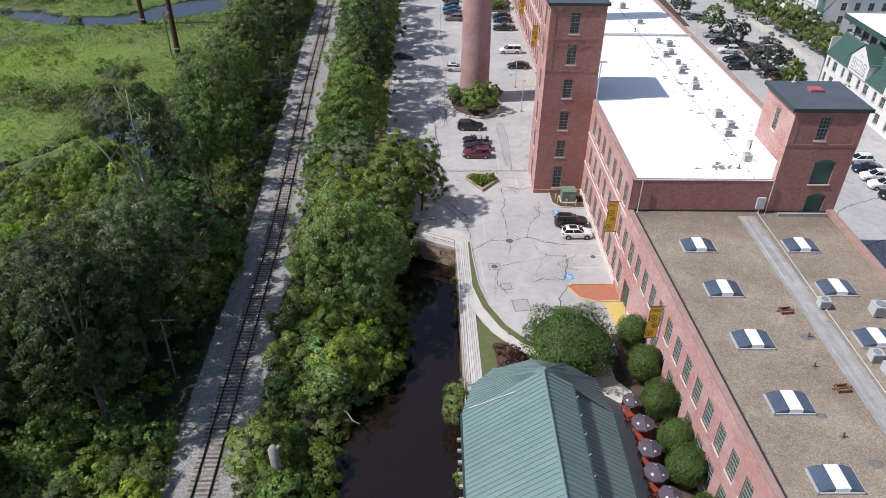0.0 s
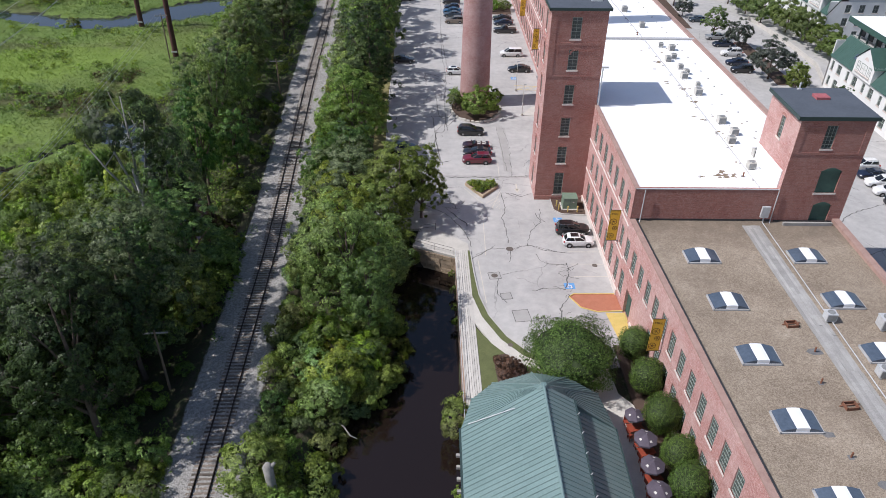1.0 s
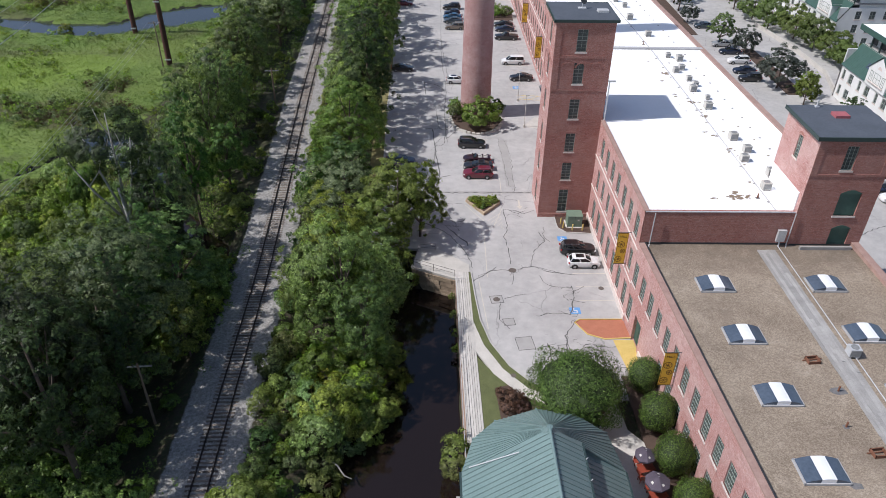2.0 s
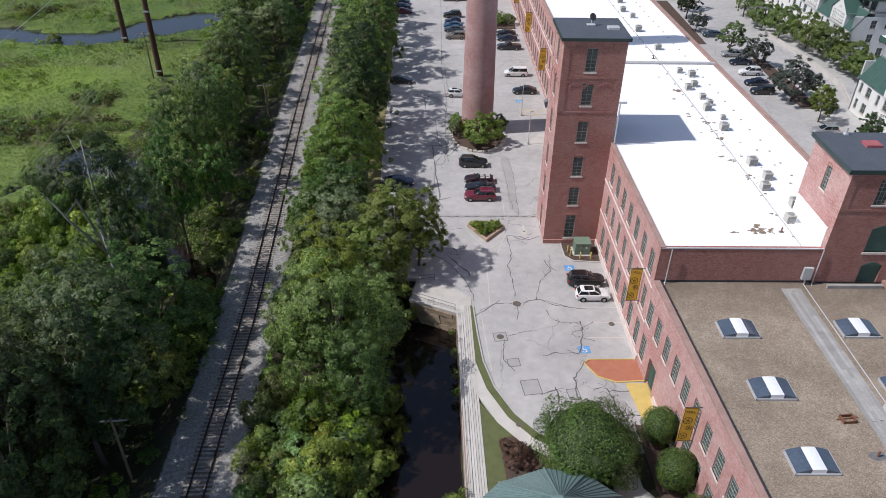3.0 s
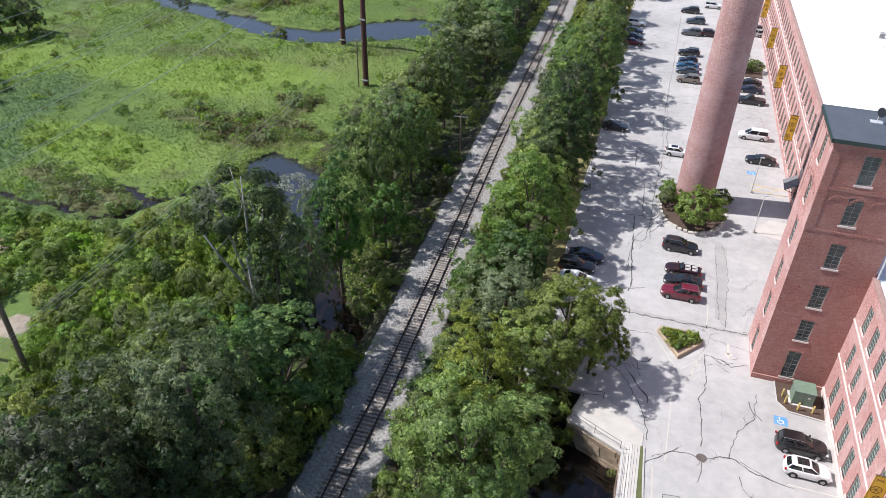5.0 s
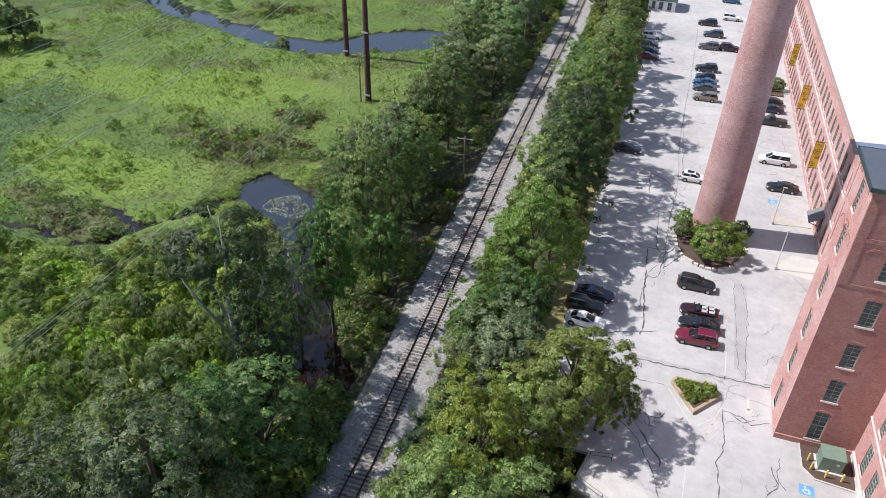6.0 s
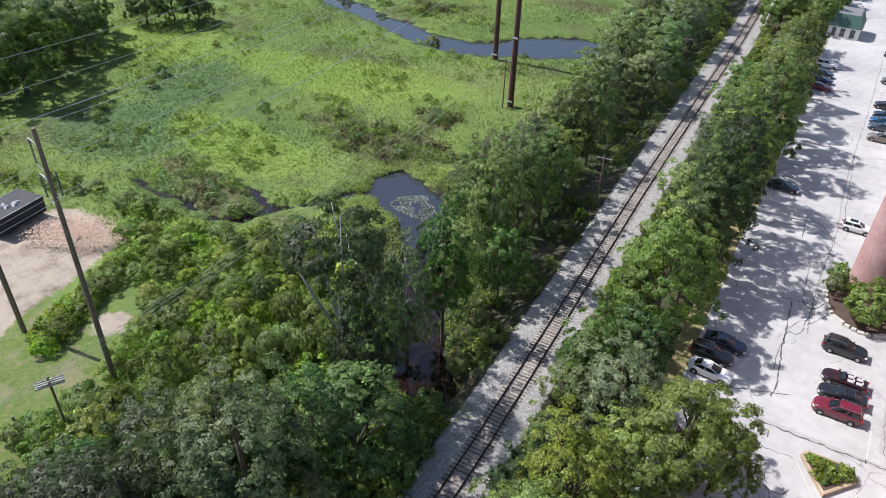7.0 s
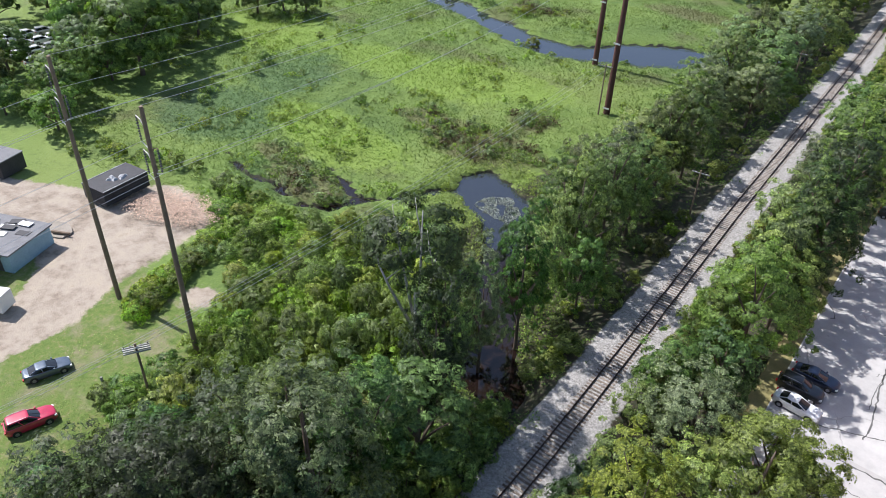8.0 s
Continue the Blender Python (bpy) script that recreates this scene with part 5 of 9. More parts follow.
part("mast", Build().tube([(0, 0, 0), (0, 0, 0.9)], [0.04, 0.04], 6).box(-0.5, 0.5, -0.35, 0.35, 0, 0.08), METAL, dish)
ring = [(0.45 * math.cos(k * math.pi / 8), 0.45 * math.sin(k * math.pi / 8)) for k in range(16)]
part("reflector", Build().slab(ring, -0.03, 0.03, at=pose(0.1, -0.1, 1.0, 60, 0, 30)), DARK_METAL, dish)
tagged(part("roof_hatch", Build().box(-0.7, 0.7, -0.5, 0.5, 0, 0.25, top=0.94), METAL, m=pose(19.7, 96.2, TH + 0.1)), "pale metal hatch on the tower roof", "hatch")
pipe = thing("downpipe", "grey downpipe with rain head on the brick tower", "downpipe")
part("pipe", Build().tube([(20.95, 92.55, 14.6), (20.95, 92.55, 20.4)], [0.09, 0.09], 6), METAL, pipe)
part("head", Build().box(20.75, 21.7, 92.4, 92.62, 20.3, 20.5), METAL, pipe)

# second tower, at the mill's corner
tower2 = thing("corner_tower", "brick corner tower with dark flat roof", "tower", kind="structure")
X0, X1, Y0, Y1, T2 = 36.9, 44.8, 69.55, 77.2, 23.6
f2 = wall_frame(X1, Y0, -1, 0)
w2 = wall_frame(X0, Y0, 0, 1)
W2 = X1 - X0
# Again shaded brick colour in front, sunlit colour on the west side.
walled(tower2, f2, W2, 0, T2, [(W2 - 4.15, 20.0, 1.2, 2.7, 3, 6, True)], BRICK_SHADE, extra=[(W2 - 6.2, W2 - 4.2 + 0.3, 14.6, 17.3), (W2 - 6.4, W2 - 4.3, 10.8, 13.0)], label="shaded red brick front")
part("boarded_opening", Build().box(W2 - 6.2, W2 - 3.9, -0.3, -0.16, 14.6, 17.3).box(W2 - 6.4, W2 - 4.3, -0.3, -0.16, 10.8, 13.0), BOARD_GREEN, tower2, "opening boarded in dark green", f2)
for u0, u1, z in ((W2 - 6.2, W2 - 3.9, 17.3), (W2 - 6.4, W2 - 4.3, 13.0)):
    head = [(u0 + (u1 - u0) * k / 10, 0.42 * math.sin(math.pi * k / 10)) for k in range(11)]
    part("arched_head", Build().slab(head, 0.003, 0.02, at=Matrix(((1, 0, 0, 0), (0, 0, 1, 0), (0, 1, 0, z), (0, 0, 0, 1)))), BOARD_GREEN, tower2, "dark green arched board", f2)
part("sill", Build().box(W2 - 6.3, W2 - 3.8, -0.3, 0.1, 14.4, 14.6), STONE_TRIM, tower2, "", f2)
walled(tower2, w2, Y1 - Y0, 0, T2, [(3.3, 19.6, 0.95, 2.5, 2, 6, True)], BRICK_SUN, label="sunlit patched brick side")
part("wall", pierced_wall(W2, 0, T2, []), BRICK_SHADE, tower2, "", wall_frame(X0, Y1, 1, 0))
part("wall", pierced_wall(Y1 - Y0, 0, T2, []), BRICK_SHADE, tower2, "", wall_frame(X1, Y1, 0, -1))
part("band", Build().box(0, W2, 0, 0.05, 19.3, 19.55).box(0, W2, 0, 0.06, T2 - 0.6, T2 - 0.1).box(0, 0.7, 0, 0.05, 19.55, T2 - 0.6).box(W2 - 0.7, W2, 0, 0.05, 19.55, T2 - 0.6).box(1.1, 2.2, 0, 0.05, T2 - 1.3, T2 - 1.1).box(W2 - 2.2, W2 - 1.1, 0, 0.05, T2 - 1.3, T2 - 1.1), BRICK_SHADE, tower2, "projecting brick bands", f2)
part("plinth", Build().box(X0 - 0.12, X0 + 0.02, 70.2, 77, RZ, 17.0), WHITE_ROOF, tower2, "white membrane turned up the wall")
part("roof", Build().slab([(X0 - 0.3, Y0 - 0.12), (X1 + 0.3, Y0 - 0.12), (X1 + 0.35, Y1 + 0.3), (X0 - 0.35, Y1 + 0.3)], T2 - 0.1, T2 + 0.12), DARK_MEMBRANE, tower2, "dark flat roof")
part("fascia", Build().box(X0 - 0.4, X1 + 0.4, Y0 - 0.18, Y0 - 0.12, T2 - 0.3, T2 + 0.14).box(X0 - 0.42, X0 - 0.34, Y0 - 0.18, Y1 + 0.3, T2 - 0.25, T2 + 0.16), GREEN_TRIM, tower2)
tagged(part("roof_hatch", Build().box(-0.75, 0.75, -0.6, 0.6, 0, 0.28), RED_HATCH, m=pose(41.0, 74.6, T2 + 0.12)), "faded red hatch on the dark tower roof", "hatch")
vp = thing("vent_pipe", "short white vent pipe on the tower roof", "vent pipe", pose(39.6, 77.0, T2 + 0.1))
part("pipe", Build().tube([(0, 0, 0), (0, 0, 0.8)], [0.1, 0.1], 8).box(-0.2, 0.2, -0.2, 0.2, 0, 0.15), METAL, vp)
part("flashing", Build().box(37.2, 44.4, 69.50, 69.56, 10.6, 11.0), BLACK_FLASHING, tower2)

# chimney
chim = thing("chimney_stack", "tall round tapering brick chimney stack", "chimney", kind="structure")
b1 = Build()
zs = [-0.3, 2, 8, 16, 24, 32, 40, 48, 56, 58]
b1.tube([(0, 0, z) for z in zs], [2.78 - 0.013 * z for z in zs], 40)
part("shaft", smooth(b1.mesh("shaft", BRICK_CHIMNEY)), None, chim, "", pose(6.25, 129.0, 0))
# banners on brackets
def banner(x0, y, z0, z1, wall_x):
    w = 1.2
    t = thing("banner", "yellow blade banner with dark mill-wheel print", "banner", pose(x0, y, 0), group="mill banners")
    part("cloth", Build().box(0, w, -0.02, 0.02, z0, z1), BANNER, t)
    part("border", Build().box(0.04, w - 0.04, -0.026, -0.021, z1 - 0.09, z1 - 0.05).box(0.04, w - 0.04, -0.026, -0.021, z0 + 0.05, z0 + 0.09).box(0.04, 0.07, -0.026, -0.021, z0 + 0.09, z1 - 0.09).box(w - 0.07, w - 0.04, -0.026, -0.021, z0 + 0.09, z1 - 0.09), BANNER_INK, t)
    for cx, cz, r in ((0.5, z1 - 1.55, 0.42), (0.78, z1 - 2.45, 0.3), (0.42, z0 + 0.65, 0.40)):
        ink = Build()
        n = 18
        ink.add([(cx + q * math.cos(2 * math.pi * k / n), -0.026, cz + q * math.sin(2 * math.pi * k / n)) for q in (r, r - 0.06) for k in range(n)], [(k, (k + 1) % n, n + (k + 1) % n, n + k) for k in range(n)])
        for k in range(3):
            a = math.pi * k / 3 + 0.3
            dx, dz, ox, oz = r * math.cos(a), r * math.sin(a), -0.025 * math.sin(a), 0.025 * math.cos(a)
            ink.add([(cx - dx - ox, -0.027 - 0.0005 * k, cz - dz - oz), (cx + dx - ox, -0.027 - 0.0005 * k, cz + dz - oz), (cx + dx + ox, -0.027 - 0.0005 * k, cz + dz + oz), (cx - dx + ox, -0.027 - 0.0005 * k, cz - dz + oz)], [(0, 1, 2, 3)])
        part("wheel_print", ink, BANNER_INK, t, "printed spoked wheel")
    cu = bpy.data.curves.new("lettering", "FONT")
    cu.body, cu.size, cu.align_x = "MILL", 0.42, "CENTER"
    cu.extrude = 0.003
    cu.materials.append(BANNER_INK)
    o = new("lettering", cu)
    o.parent = t
    o.matrix_basis = pose(w / 2, -0.03, z1 - 0.62, 90, 0, 0)
    part("bracket", Build().tube([(-0.05, 0, z1 + 0.04), (wall_x - x0 + 0.02, 0, z1 + 0.04)], [0.035, 0.035], 6).tube([(-0.05, 0, z0 - 0.04), (wall_x - x0 + 0.02, 0, z0 - 0.04)], [0.035, 0.035], 6), DARK_METAL, t, "dark steel bracket arms")


for y, z0, z1 in [(72.6, 6.1, 10.3), (54.3, 4.9, 9.0), (144.8, 5.0, 9.2), (168.0, 5.0, 9.2), (191.0, 5.0, 9.2), (214.0, 5.0, 9.2)]:
    banner(facade_x(y) - (1.45 if y > 60 else 1.5), y, z0, z1, facade_x(y))

# ---- the pavilion with the green metal roof ----
pav = thing("pavilion", "riverside pavilion with green standing-seam metal roof", "pavilion", kind="structure")
CX, EAVE, RIDGE = 8.0, 3.8, 9.35
part("wall", pierced_wall(30.0, 0, EAVE, [(2.0 + 3.4 * k, 4.2 + 3.4 * k, 0.8, 3.0) for k in range(8)], 0.25), WHITE_SIDING, pav, "pale wall below the eaves", wall_frame(2.3, 15, 0, 1))
part("wall", pierced_wall(30.0, 0, EAVE, [(2.0 + 3.4 * k, 4.2 + 3.4 * k, 0.8, 3.0) for k in range(8)], 0.25), WHITE_SIDING, pav, "pale wall below the eaves", wall_frame(13.9, 45, 0, -1))


def seam_panels(p0, p1, q0, q1, count, label=""):
    """Metal pans between the upper edge p0-p1 and the lower edge q0-q1, each with its raised seam."""
    p0, p1, q0, q1 = Vector(p0), Vector(p1), Vector(q0), Vector(q1)
    n = (p1 - p0 + q1 - q0).cross(q0 - p0 + q1 - p1).normalized()
    n = n if n.z > 0 else -n
    for k in range(count):
        s0, s1 = k / count, (k + 1) / count
        a, b = p0.lerp(p1, s0), p0.lerp(p1, s1)
        c, d = q0.lerp(q1, s0), q0.lerp(q1, s1)
        side_b, side_d = b.lerp(a, min(0.95, 0.05 / max((b - a).length, 0.06))), d.lerp(c, 0.05 / max((d - c).length, 0.06))
        h, t = n * 0.06, n * -0.05
        b1 = Build()
        b1.add([a, b, d, c, a + t, b + t, d + t, c + t], [(0, 3, 2, 1), (4, 5, 6, 7), (0, 1, 5, 4), (1, 2, 6, 5), (2, 3, 7, 6), (3, 0, 4, 7)])
        b1.add([side_b, b, d, side_d, side_b + h, b + h, d + h, side_d + h], [(4, 7, 6, 5), (0, 4, 5, 1), (1, 5, 6, 2), (2, 6, 7, 3), (3, 7, 4, 0)])
        part("panel", b1, GREEN_METAL, pav)


YR = 45.0
seam_panels((CX, 14, RIDGE), (CX, YR, RIDGE), (CX - 2.3, 14, 7.5), (CX - 2.3, YR, 7.5), 62)
seam_panels((CX - 2.3, 14, 7.5), (CX - 2.3, YR, 7.5), (CX - 7.0, 14, EAVE), (CX - 7.0, YR, EAVE), 62)
seam_panels((CX, YR, RIDGE), (CX, 14, RIDGE), (CX + 2.85, YR, 7.5), (CX + 2.85, 14, 7.5), 62)
seam_panels((CX + 2.3, YR, 6.9), (CX + 2.3, 14, 6.9), (CX + 7.05, YR, EAVE), (CX + 7.05, 14, EAVE), 62)
part("end_panel", Build().add([(CX + 2.3, YR, 7.55), (CX + 2.3, YR, 6.85), (CX + 7.05, YR, EAVE), (CX + 2.3, YR + 0.05, 7.55), (CX + 2.3, YR + 0.05, 6.85), (CX + 7.05, YR + 0.05, EAVE)], [(0, 1, 2), (5, 4, 3), (0, 2, 5, 3)]), GREEN_METAL, pav)
part("clerestory", Build().box(CX + 2.3, CX + 2.42, 14, YR, 6.7, 7.7), GREEN_TRIM, pav, "dark clerestory band")
part("gutter", Build().box(CX + 2.8, CX + 2.98, 14, YR, 7.38, 7.52), GREEN_TRIM, pav, "green gutter")
part("gutter", Build().box(CX + 7.0, CX + 7.2, 14, YR, EAVE - 0.16, EAVE), GREEN_TRIM, pav, "green gutter")
part("gutter", Build().box(CX - 7.2, CX - 7.0, 14, YR, EAVE - 0.16, EAVE), GREEN_TRIM, pav, "green gutter")
ring_e = [(CX - 7.0, YR), (CX - 5.9, 48.6), (CX - 3.8, 50.7), (CX + 0.2, 52.2), (CX + 3.7, 51.6), (CX + 6.3, 49.3), (CX + 7.05, YR)]
for (ax, ay), (bx, by) in zip(ring_e[:-1], ring_e[1:]):
    apex = (CX, YR, RIDGE)
    m0 = Vector(apex).lerp(Vector((ax, ay, EAVE)), 0.08)
    m1 = Vector(apex).lerp(Vector((bx, by, EAVE)), 0.08)
    seam_panels(m0, m1, (ax, ay, EAVE), (bx, by, EAVE), max(6, round(math.hypot(bx - ax, by - ay) / 0.48)))
    part("hip", Build().tube([apex, (bx, by, EAVE + 0.05)], [0.09, 0.09], 6), GREEN_METAL, pav, "rounded hip cap")
part("finial", Build().tube([(CX, YR, RIDGE - 0.4), (CX, YR, RIDGE + 0.12)], [0.6, 0.25], 10), GREEN_METAL, pav)
part("ridge_cap", Build().tube([(CX, 14, RIDGE + 0.02), (CX, YR, RIDGE + 0.02)], [0.13, 0.13], 8), GREEN_METAL, pav, "pale ridge cap")
part("valley_flashing", Build().slab([(CX - 6.4, 44.95), (CX - 2.45, 44.0), (CX - 2.45, 44.1), (CX - 6.4, 45.06)], 0, 0.03, at=Matrix(((1, 0, 0, 0), (0, 1, 0, 0), (0.79, -0.0, 1, 3.10), (0, 0, 0, 1)))), METAL, pav, "bright metal flashing strip")
for k in range(14):
    yy = 16 + 2.1 * k
    part("snow_guard", Build().tube([(CX + 2.9, yy, 7.52), (CX + 3.05, yy, 7.75)], [0.04, 0.04], 5), METAL, pav)
part("end_wall", Build().slab([(2.3, 44.8), (3.4, 47.6), (5.2, 49.4), (8.2, 50.6), (11.0, 50.1), (13.2, 48.2), (13.9, 44.8)], 0, EAVE - 0.1), WHITE_SIDING, pav)

# ---- apartments to the east, and the little green-roofed house up the lot ----
def apartment(x0, y0, x1, y1, turn_y):
    a = thing("apartment_block", "white apartment block with green mansard roof", "apartments", kind="structure")
    f_ = wall_frame(x0, y0, 0, 1)
    L = y1 - y0
    wins = []
    for lvl in range(2):
        for k in range(int(L / 3.0)):
            wins.append((1.0 + 3.0 * k, 1.0 + 3.0 * lvl, 1.5 if k % 2 else 0.9, 1.8, 2, 2, False))
    walled(a, f_, L, -0.3, 6.6, wins, WHITE_SIDING, label="white clapboard front")
    s_ = wall_frame(x1, y0, -1, 0)
    walled(a, s_, x1 - x0, -0.3, 9.5, [(1.2 + 3.2 * k, 1.0 + 3 * l, 1.3, 1.8, 2, 2, False) for k in range(int((x1 - x0) / 3.4)) for l in range(3)], WHITE_SIDING)
    part("wall", Build().box(x0, x1, y1 - 0.3, y1, -0.3, 9.5).box(x1 - 0.3, x1, y0, y1, -0.3, 9.5), WHITE_SIDING, a)
    for k in range(int(L / 0.6)):
        ya = y0 + 0.6 * k
        part("panel", Build().add([(x0 - 0.3, ya, 6.4), (x0 - 0.3, ya + 0.58, 6.4), (x0 + 2.6, ya + 0.58, 10.6), (x0 + 2.6, ya, 10.6), (x0 - 0.1, ya, 6.3), (x0 - 0.1, ya + 0.58, 6.3), (x0 + 2.8, ya + 0.58, 10.5), (x0 + 2.8, ya, 10.5)],
             [(3, 2, 1, 0), (4, 5, 6, 7), (0, 1, 5, 4), (2, 3, 7, 6), (1, 2, 6, 5), (3, 0, 4, 7)]), BOARD_GREEN, a)
    for k in range(int(L / 13)):
        yc = y0 + 6.5 + 13 * k
        g = part("gable_dormer", Build().add([(x0 - 0.35, yc - 3.3, 6.3), (x0 - 0.35, yc + 3.3, 6.3), (x0 - 0.35, yc + 3.3, 9.4), (x0 - 0.35, yc, 11.9), (x0 - 0.35, yc - 3.3, 9.4),
                                              (x0 + 3, yc - 3.3, 6.3), (x0 + 3, yc + 3.3, 6.3), (x0 + 3, yc + 3.3, 9.4), (x0 + 3, yc, 11.9), (x0 + 3, yc - 3.3, 9.4)],
                                             [(4, 3, 2, 1, 0), (0, 1, 6, 5), (1, 2, 7, 6), (5, 9, 4, 0)]), WHITE_SIDING, a, "white gabled dormer")
        part("roof", Build().add([(x0 - 0.6, yc - 3.6, 9.1), (x0 - 0.6, yc, 12.1), (x0 + 3.2, yc, 12.1), (x0 + 3.2, yc - 3.6, 9.1), (x0 - 0.6, yc + 3.6, 9.1), (x0 + 3.2, yc + 3.6, 9.1)], [(0, 3, 2, 1), (1, 2, 5, 4)]), BOARD_GREEN, g)
        for u, w in ((-2.4, 0.9), (-1.0, 2.0), (1.5, 0.9)):
            add_window(a, wall_frame(x0 - 0.36, yc, 0, 1) @ Matrix.Translation((0, 0.16, 0)), u, 7.2, w, 1.8, 2, 2, False)
        part("fan_window", Build().slab([(0.6 * math.cos(i * math.pi / 8), 0.6 * math.sin(i * math.pi / 8)) for i in range(9)], 0, 0.04, at=Matrix(((0, 0, -1, x0 - 0.36), (1, 0, 0, yc), (0, 1, 0, 9.7), (0, 0, 0, 1)))), STONE_TRIM, g)
        part("skylight", Build().box(-0.5, 0.5, -0.7, 0.7, 0, 0.1, at=Matrix.Translation((x0 + 1.05, yc + 5.4, 8.45)) @ Matrix.Rotation(radians(-55), 4, "Y")), SKYLIGHT_GREY, a)
    part("upper_wall", Build().box(x0 + 4.2, x1 - 0.4, y0 + 0.4, y1 - 0.4, 9.4, 13.2), WHITE_SIDING, a)
    part("terrace", Build().box(x0 + 2.5, x1, y0, y1, 10.2, 10.5), GREY_WOOD, a)
    for k in range(int(L / 3)):
        part("post", Build().box(x0 + 2.7, x0 + 2.95, y0 + 0.4 + 3 * k, y0 + 0.65 + 3 * k, 10.5, 13.2), GREEN_TRIM, a)
        # Flat dark panel on the solid upper wall, one to each bay.
        part("dark_opening", Build().box(x0 + 4.1, x0 + 4.2, y0 + 1.0 + 3 * k, y0 + 2.6 + 3 * k, 10.6, 12.6), DARK_METAL, a)
    part("roof", Build().box(x0 + 1.6, x1 + 0.6, y0 - 0.6, y1 + 0.6, 13.75, 13.95), WHITE_ROOF, a, "flat white roof")
    part("fascia", Build().box(x0 + 1.5, x0 + 1.6, y0 - 0.7, y1 + 0.7, 13.0, 14.0).box(x0 + 1.5, x1 + 0.7, y0 - 0.7, y0 - 0.6, 13.0, 14.0).box(x0 + 1.6, x1, y1 + 0.6, y1 + 0.7, 13.0, 14.0), BOARD_GREEN, a)


apartment(77.5, 94, 96, 139, 0)
apartment(89, 166, 108, 220, 0)

hut = thing("small_house", "small white house with green mansard roof", "house", kind="structure")
fh = wall_frame(-6.3, 237.2, -1, 0)
walled(hut, fh, 7.0, -0.2, 2.7, [(1.0, 0.3, 1.1, 2.0, 2, 2, False), (3.2, 0.3, 1.1, 2.0, 2, 2, False), (5.2, 0.3, 0.9, 2.0, 2, 2, False)], WHITE_SIDING)
part("wall", Build().box(-13.2, -6.4, 237.6, 246, -0.2, 2.7), WHITE_SIDING, hut)
part("roof", Build().box(-13.6, -6.0, 236.9, 246.4, 2.6, 5.4, top=0.72), BOARD_GREEN, hut, "green mansard slopes")
part("roof_top", Build().box(-12.5, -7.1, 238.3, 245.0, 5.4, 5.6, top=0.9), GREY_SHINGLE, hut, "grey shingle top")


# ---- vehicles ----
CAR_PAINT = {}


def car_paint(name, colour, metallic=0.0):
    if name not in CAR_PAINT:
        CAR_PAINT[name] = paint("car_paint_" + name, colour, 0.28, metallic, 0.8)
    return CAR_PAINT[name]


COLOURS = {"black": (0.012, 0.012, 0.014), "navy": (0.018, 0.028, 0.06), "white": (0.78, 0.78, 0.77), "silver": (0.42, 0.43, 0.44), "grey": (0.11, 0.115, 0.12), "red": (0.15, 0.008, 0.022), "maroon": (0.035, 0.010, 0.014),
           "blue": (0.025, 0.11, 0.22), "tan": (0.24, 0.20, 0.16), "slate": (0.06, 0.085, 0.11), "cherry": (0.44, 0.016, 0.06), "steel": (0.10, 0.13, 0.17)}
# side outlines: (x, z) of the body shell from tail to nose, then the cabin (tail foot, roof back, roof front, windscreen foot)
SHAPES = {
    "suv": (4.7, 1.86, [(-2.3, 0.55), (-2.35, 0.95), (-2.28, 1.12), (0.75, 1.12), (1.7, 1.02), (2.25, 0.86), (2.35, 0.55)], (-2.2, -1.95, 0.05, 0.95), 1.70),
    "sedan": (4.75, 1.82, [(-2.3, 0.5), (-2.38, 0.85), (-2.2, 1.02), (-1.5, 1.04), (0.8, 0.98), (1.75, 0.88), (2.3, 0.72), (2.38, 0.48)], (-1.85, -1.0, 0.1, 1.05), 1.44),
    "hatch": (4.15, 1.76, [(-2.0, 0.5), (-2.06, 0.9), (-1.98, 1.05), (0.65, 1.02), (1.5, 0.94), (2.0, 0.78), (2.06, 0.5)], (-1.95, -1.6, 0.15, 0.9), 1.54),
    "van": (4.9, 1.9, [(-2.4, 0.5), (-2.45, 1.0), (-2.42, 1.15), (1.1, 1.12), (2.0, 0.98), (2.4, 0.8), (2.45, 0.5)], (-2.4, -2.3, 0.55, 1.45), 1.86),
    "pickup": (5.5, 1.95, [(-2.7, 0.6), (-2.75, 0.95), (-2.72, 1.12), (0.9, 1.14), (1.9, 1.08), (2.65, 0.95), (2.72, 0.6)], (-0.75, -0.45, 0.35, 1.05), 1.82),
    "convertible": (4.5, 1.8, [(-2.2, 0.48), (-2.26, 0.8), (-2.1, 0.95), (0.7, 0.93), (1.65, 0.84), (2.2, 0.68), (2.26, 0.46)], None, 1.2),
}


CAR_MESHES = {}


def oval(x0, x1, hy, n=24, square=0.42):
    """A ring with rounded corners, from the nose round by the left side."""
    out = []
    for k in range(n):
        c, s = math.cos(2 * math.pi * k / n), math.sin(2 * math.pi * k / n)
        out.append(((x0 + x1) / 2 + (x1 - x0) / 2 * math.copysign(abs(c) ** square, c), hy * math.copysign(abs(s) ** square, s)))
    return out


def loft(build, rings, close=True):
    n = len(rings[0])
    vs = [p for r in rings for p in r]
    fs = [(i * n + k, i * n + (k + 1) % n, (i + 1) * n + (k + 1) % n, (i + 1) * n + k) for i in range(len(rings) - 1) for k in range(n)]
    if close:
        fs.append(tuple(range((len(rings) - 1) * n, len(rings) * n)))
    build.add(vs, fs)


